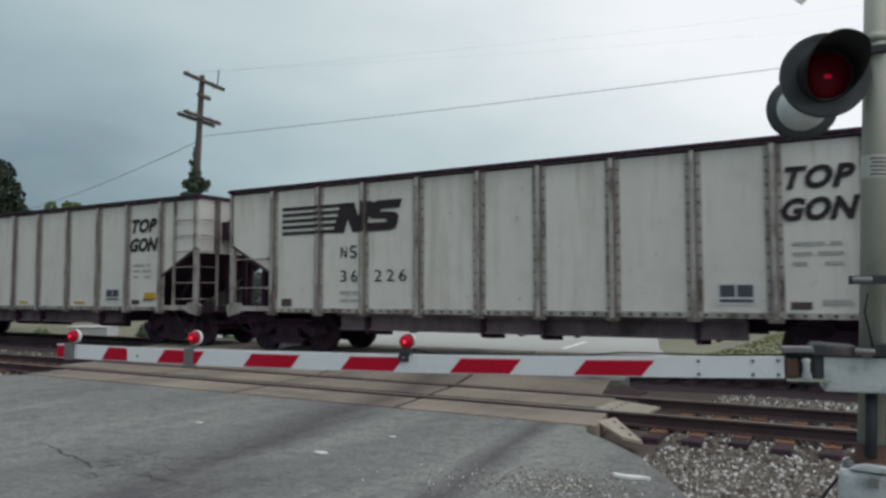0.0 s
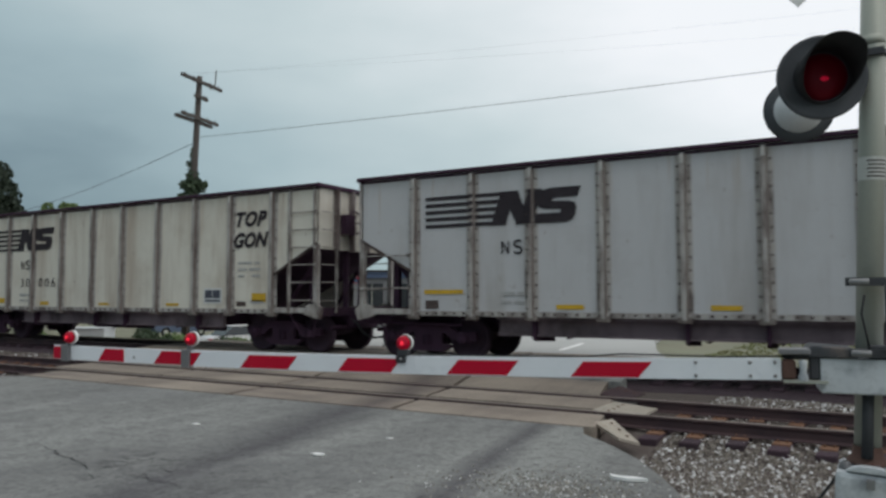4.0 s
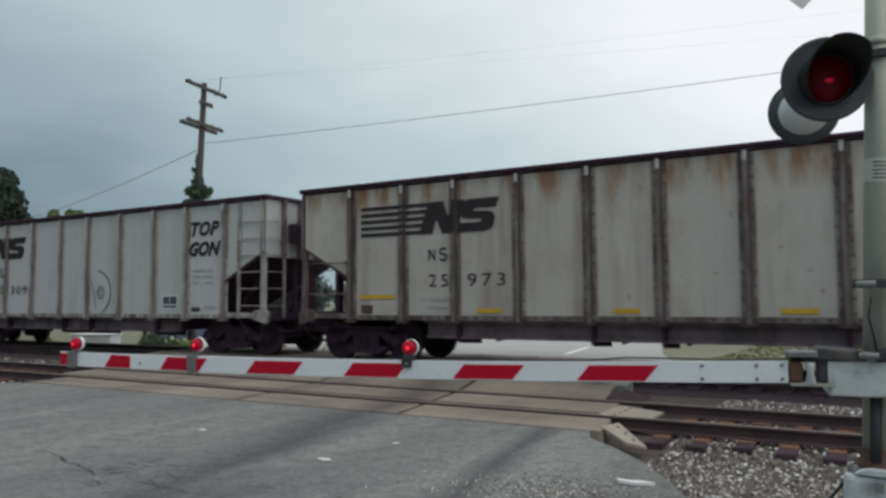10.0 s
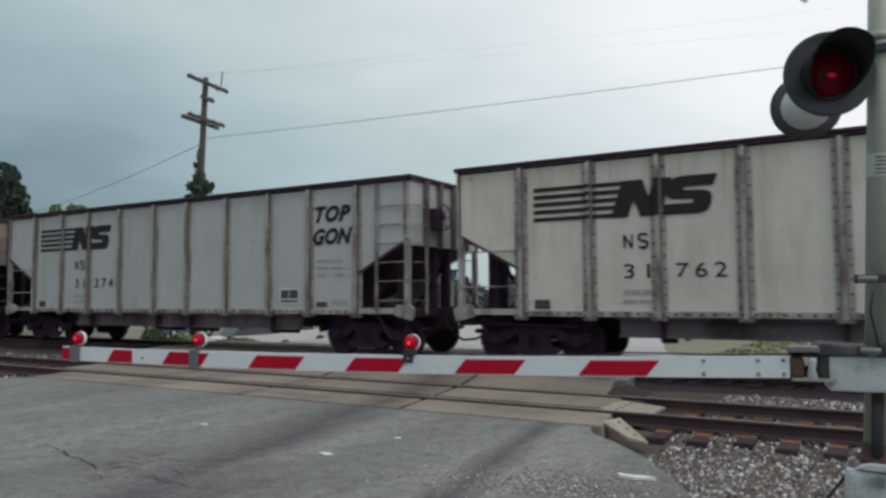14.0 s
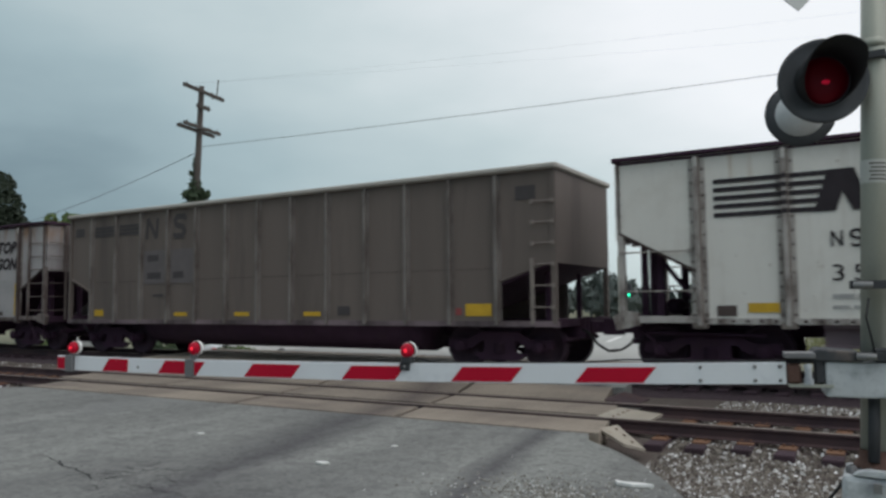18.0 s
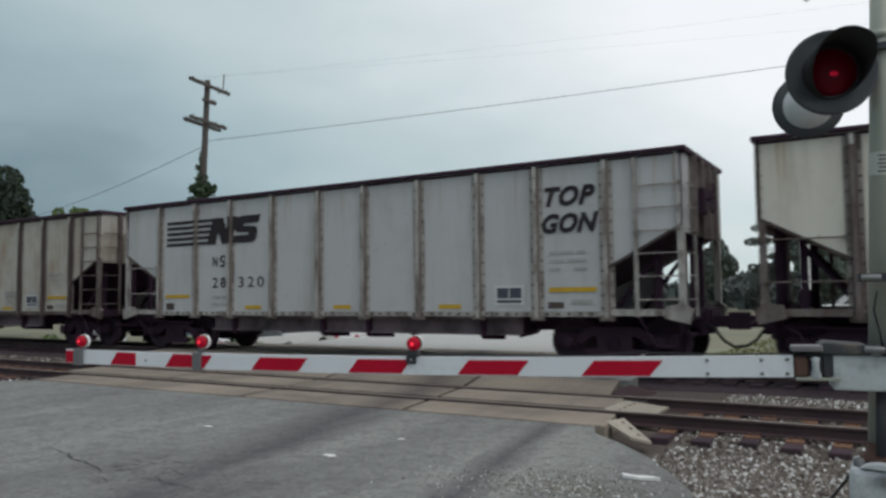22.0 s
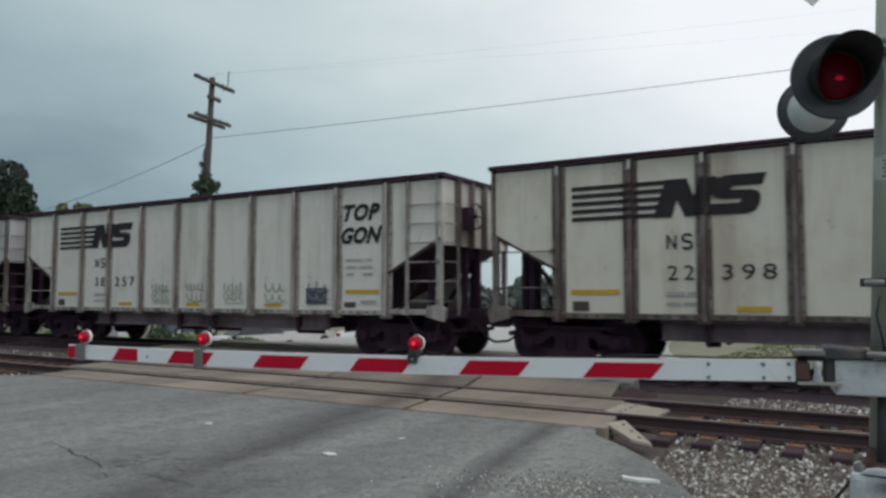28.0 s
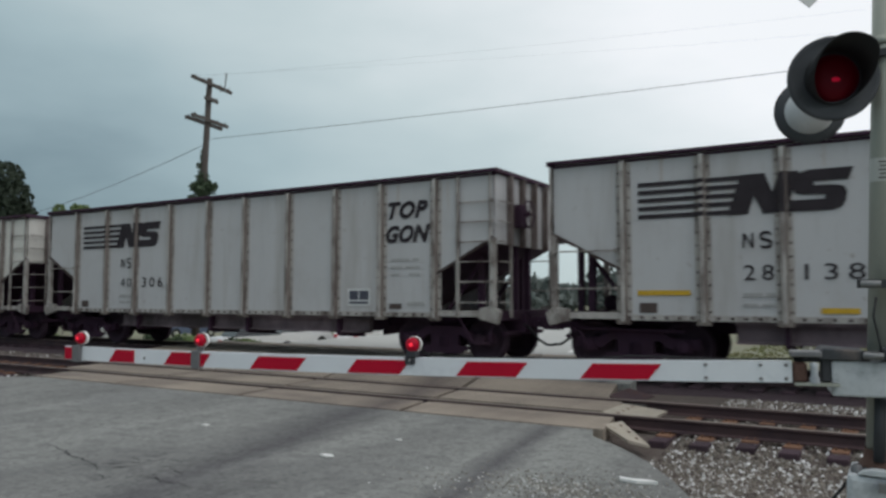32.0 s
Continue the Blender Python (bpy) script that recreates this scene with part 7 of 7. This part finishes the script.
MARKED = {7: ("tags", 5.6, 5), 14: ("fresh", 0, 0), 15: ("spiral", 0, 0), 28: ("tags", 7.1, 2), 37: ("tags", 5.8, 5), 40: ("bubble", 0, 0), 29: ("tags", 8.8, 3)}


def train():
    cars = []
    base = top_gon()
    tub = aluminium_gon()
    used = {"top": False, "tub": False}
    for i, spec in enumerate(CARS):
        kind = "tub" if spec == "tub" else "top"
        sooty = kind == "tub" and i > 20
        src = tub if kind == "tub" else base
        car = src if used[kind] == "last" else copy_thing(src, Matrix.Identity(4))
        if sooty:
            tagged(car, "soot-darkened brown tub-bottomed coal gondola")
            for o in car.children:
                if o.name.split(".")[0] in ("side_panel", "end_wall", "corner_post"):
                    for s in o.material_slots:
                        if s.material.name.startswith("paint_tan"):
                            s.link, s.material = "OBJECT", PAINT["tan_dark"]
                elif o.name.split(".")[0] == "rib":
                    o.material_slots[0].link, o.material_slots[0].material = "OBJECT", RIB["tan_dark"]
        if kind == "top":
            number, paint, ribs, strips, sticker = spec
            repaint(car, PAINT[paint], RIB[ribs], PAINT.get(SOOTY_ENDS.get(i)))
            letter_car(car, number, strips, sticker, i == 12, i != 29)
            words = TINT[paint] + (" steel gondola with grimy ribs" if ribs == "dark" else " steel gondola with lettered sides")
            if i in MARKED:
                style, x, n = MARKED[i]
                words = TINT[paint] + " steel gondola with sprayed graffiti"
                if style == "fresh":
                    for k, letter in enumerate(FRESH):
                        for line in letter:
                            part("graffiti", strokes_mesh("graffiti", [line], 0.075, SPRAY, RIB_X[3 + k] + 0.27, 1.12, 0.92), None, car, "black sprayed letter")
                elif style == "spiral":
                    x0 = RIB_X[5]
                    for line, w in ((arc(0.62, 0.55, 0.09, 0.09, 0, 330), 0.05), (arc(0.62, 0.55, 0.17, 0.17, 40, 400, 14), 0.05), (arc(0.45, 0.55, 0.62, 0.62, 90, -70, 12), 0.06), ([(0.2, 0.9), (0.42, 0.1)], 0.06)):
                        part("graffiti", strokes_mesh("graffiti", [line], w, SPRAY_GREY, x0, 1.1, 1.0), None, car, "grey sprayed scrawl")
                elif style == "bubble":
                    for k, letter in enumerate(BUBBLE):
                        x0 = RIB_X[4 + k] + 0.2
                        for line in letter:
                            part("graffiti", strokes_mesh("graffiti", [line], 0.125, SPRAY_GREY, x0, 1.12, 0.95), None, car, "grey outline of a sprayed letter")
                            part("graffiti", strokes_mesh("graffiti", [line], 0.075, SPRAY_PALE, x0, 1.12, 0.95, 0.006), None, car, "pale sprayed bubble letter")
                else:
                    for k in range(n):
                        for me in scribble(i * 10 + k, x + 0.15 + k * 1.40, 1.20, 0.90, 0.50, 2, TAGS.get(i, [SPRAY_GREY])):
                            part("graffiti", me, None, car, "grey sprayed scrawl")
            tagged(car, words + " on the far track")
        cars.append(car)
    for src in (base, tub):
        for o in [*src.children_recursive, src]:
            bpy.data.objects.remove(o)
    return cars


TRAIN = train()
CAR_PITCH = 16.56
FIRST = -5
SLIP = [(0, -0.23), (0.5, 0.19), (1, 0.16), (1.5, 0.10), (2, -0.14), (2.5, 0.27), (3, -0.08), (3.5, -0.09), (5.5, -0.47), (6, -0.62), (6.5, 0.02), (7, 0.18), (7.5, 0.48), (8, 0.11), (8.5, -0.11), (9, -0.16),
        (9.5, 0.38), (10, -0.14), (10.5, -0.17), (11, -0.36), (11.5, -0.04), (13, -0.04), (13.5, 0.45), (14, 0.06), (14.5, -0.06), (16.5, -0.02), (17, -0.06), (18, 0.07), (18.5, 0.56), (19, 0.10), (20, -0.14), (20.5, 0.15),
        (21, -0.06), (22, -0.43), (23, -0.11), (23.5, -0.36), (24, -0.22), (24.5, 0.40), (25, 0.18), (25.5, 0.38), (27.5, -0.10), (28, -0.11), (29, -0.25), (29.5, 0.5), (30, 0.32), (31, -0.29), (31.5, 0.1), (32, -0.05)]


def train_at(t, n):
    """Where the leading end of car n is: nearly 20 m/s, a little faster towards the end, with a slight surge."""
    q = 2.634246 + t * (0.04048363 + t * (0.02216117 + t * (-0.00139301 + t * 1.66275655e-05)))
    return n * CAR_PITCH + q - 19.792 * t + float(np.interp(t, [s[0] for s in SLIP], [s[1] for s in SLIP]))


def motions():
    for i, car in enumerate(TRAIN):
        rows = []
        for k in range(65):
            t = k / 2
            rows.append((t, pose(train_at(t, i + FIRST), TRACK_Y, TRACK_Z)))
        walk(car, rows)


motions()
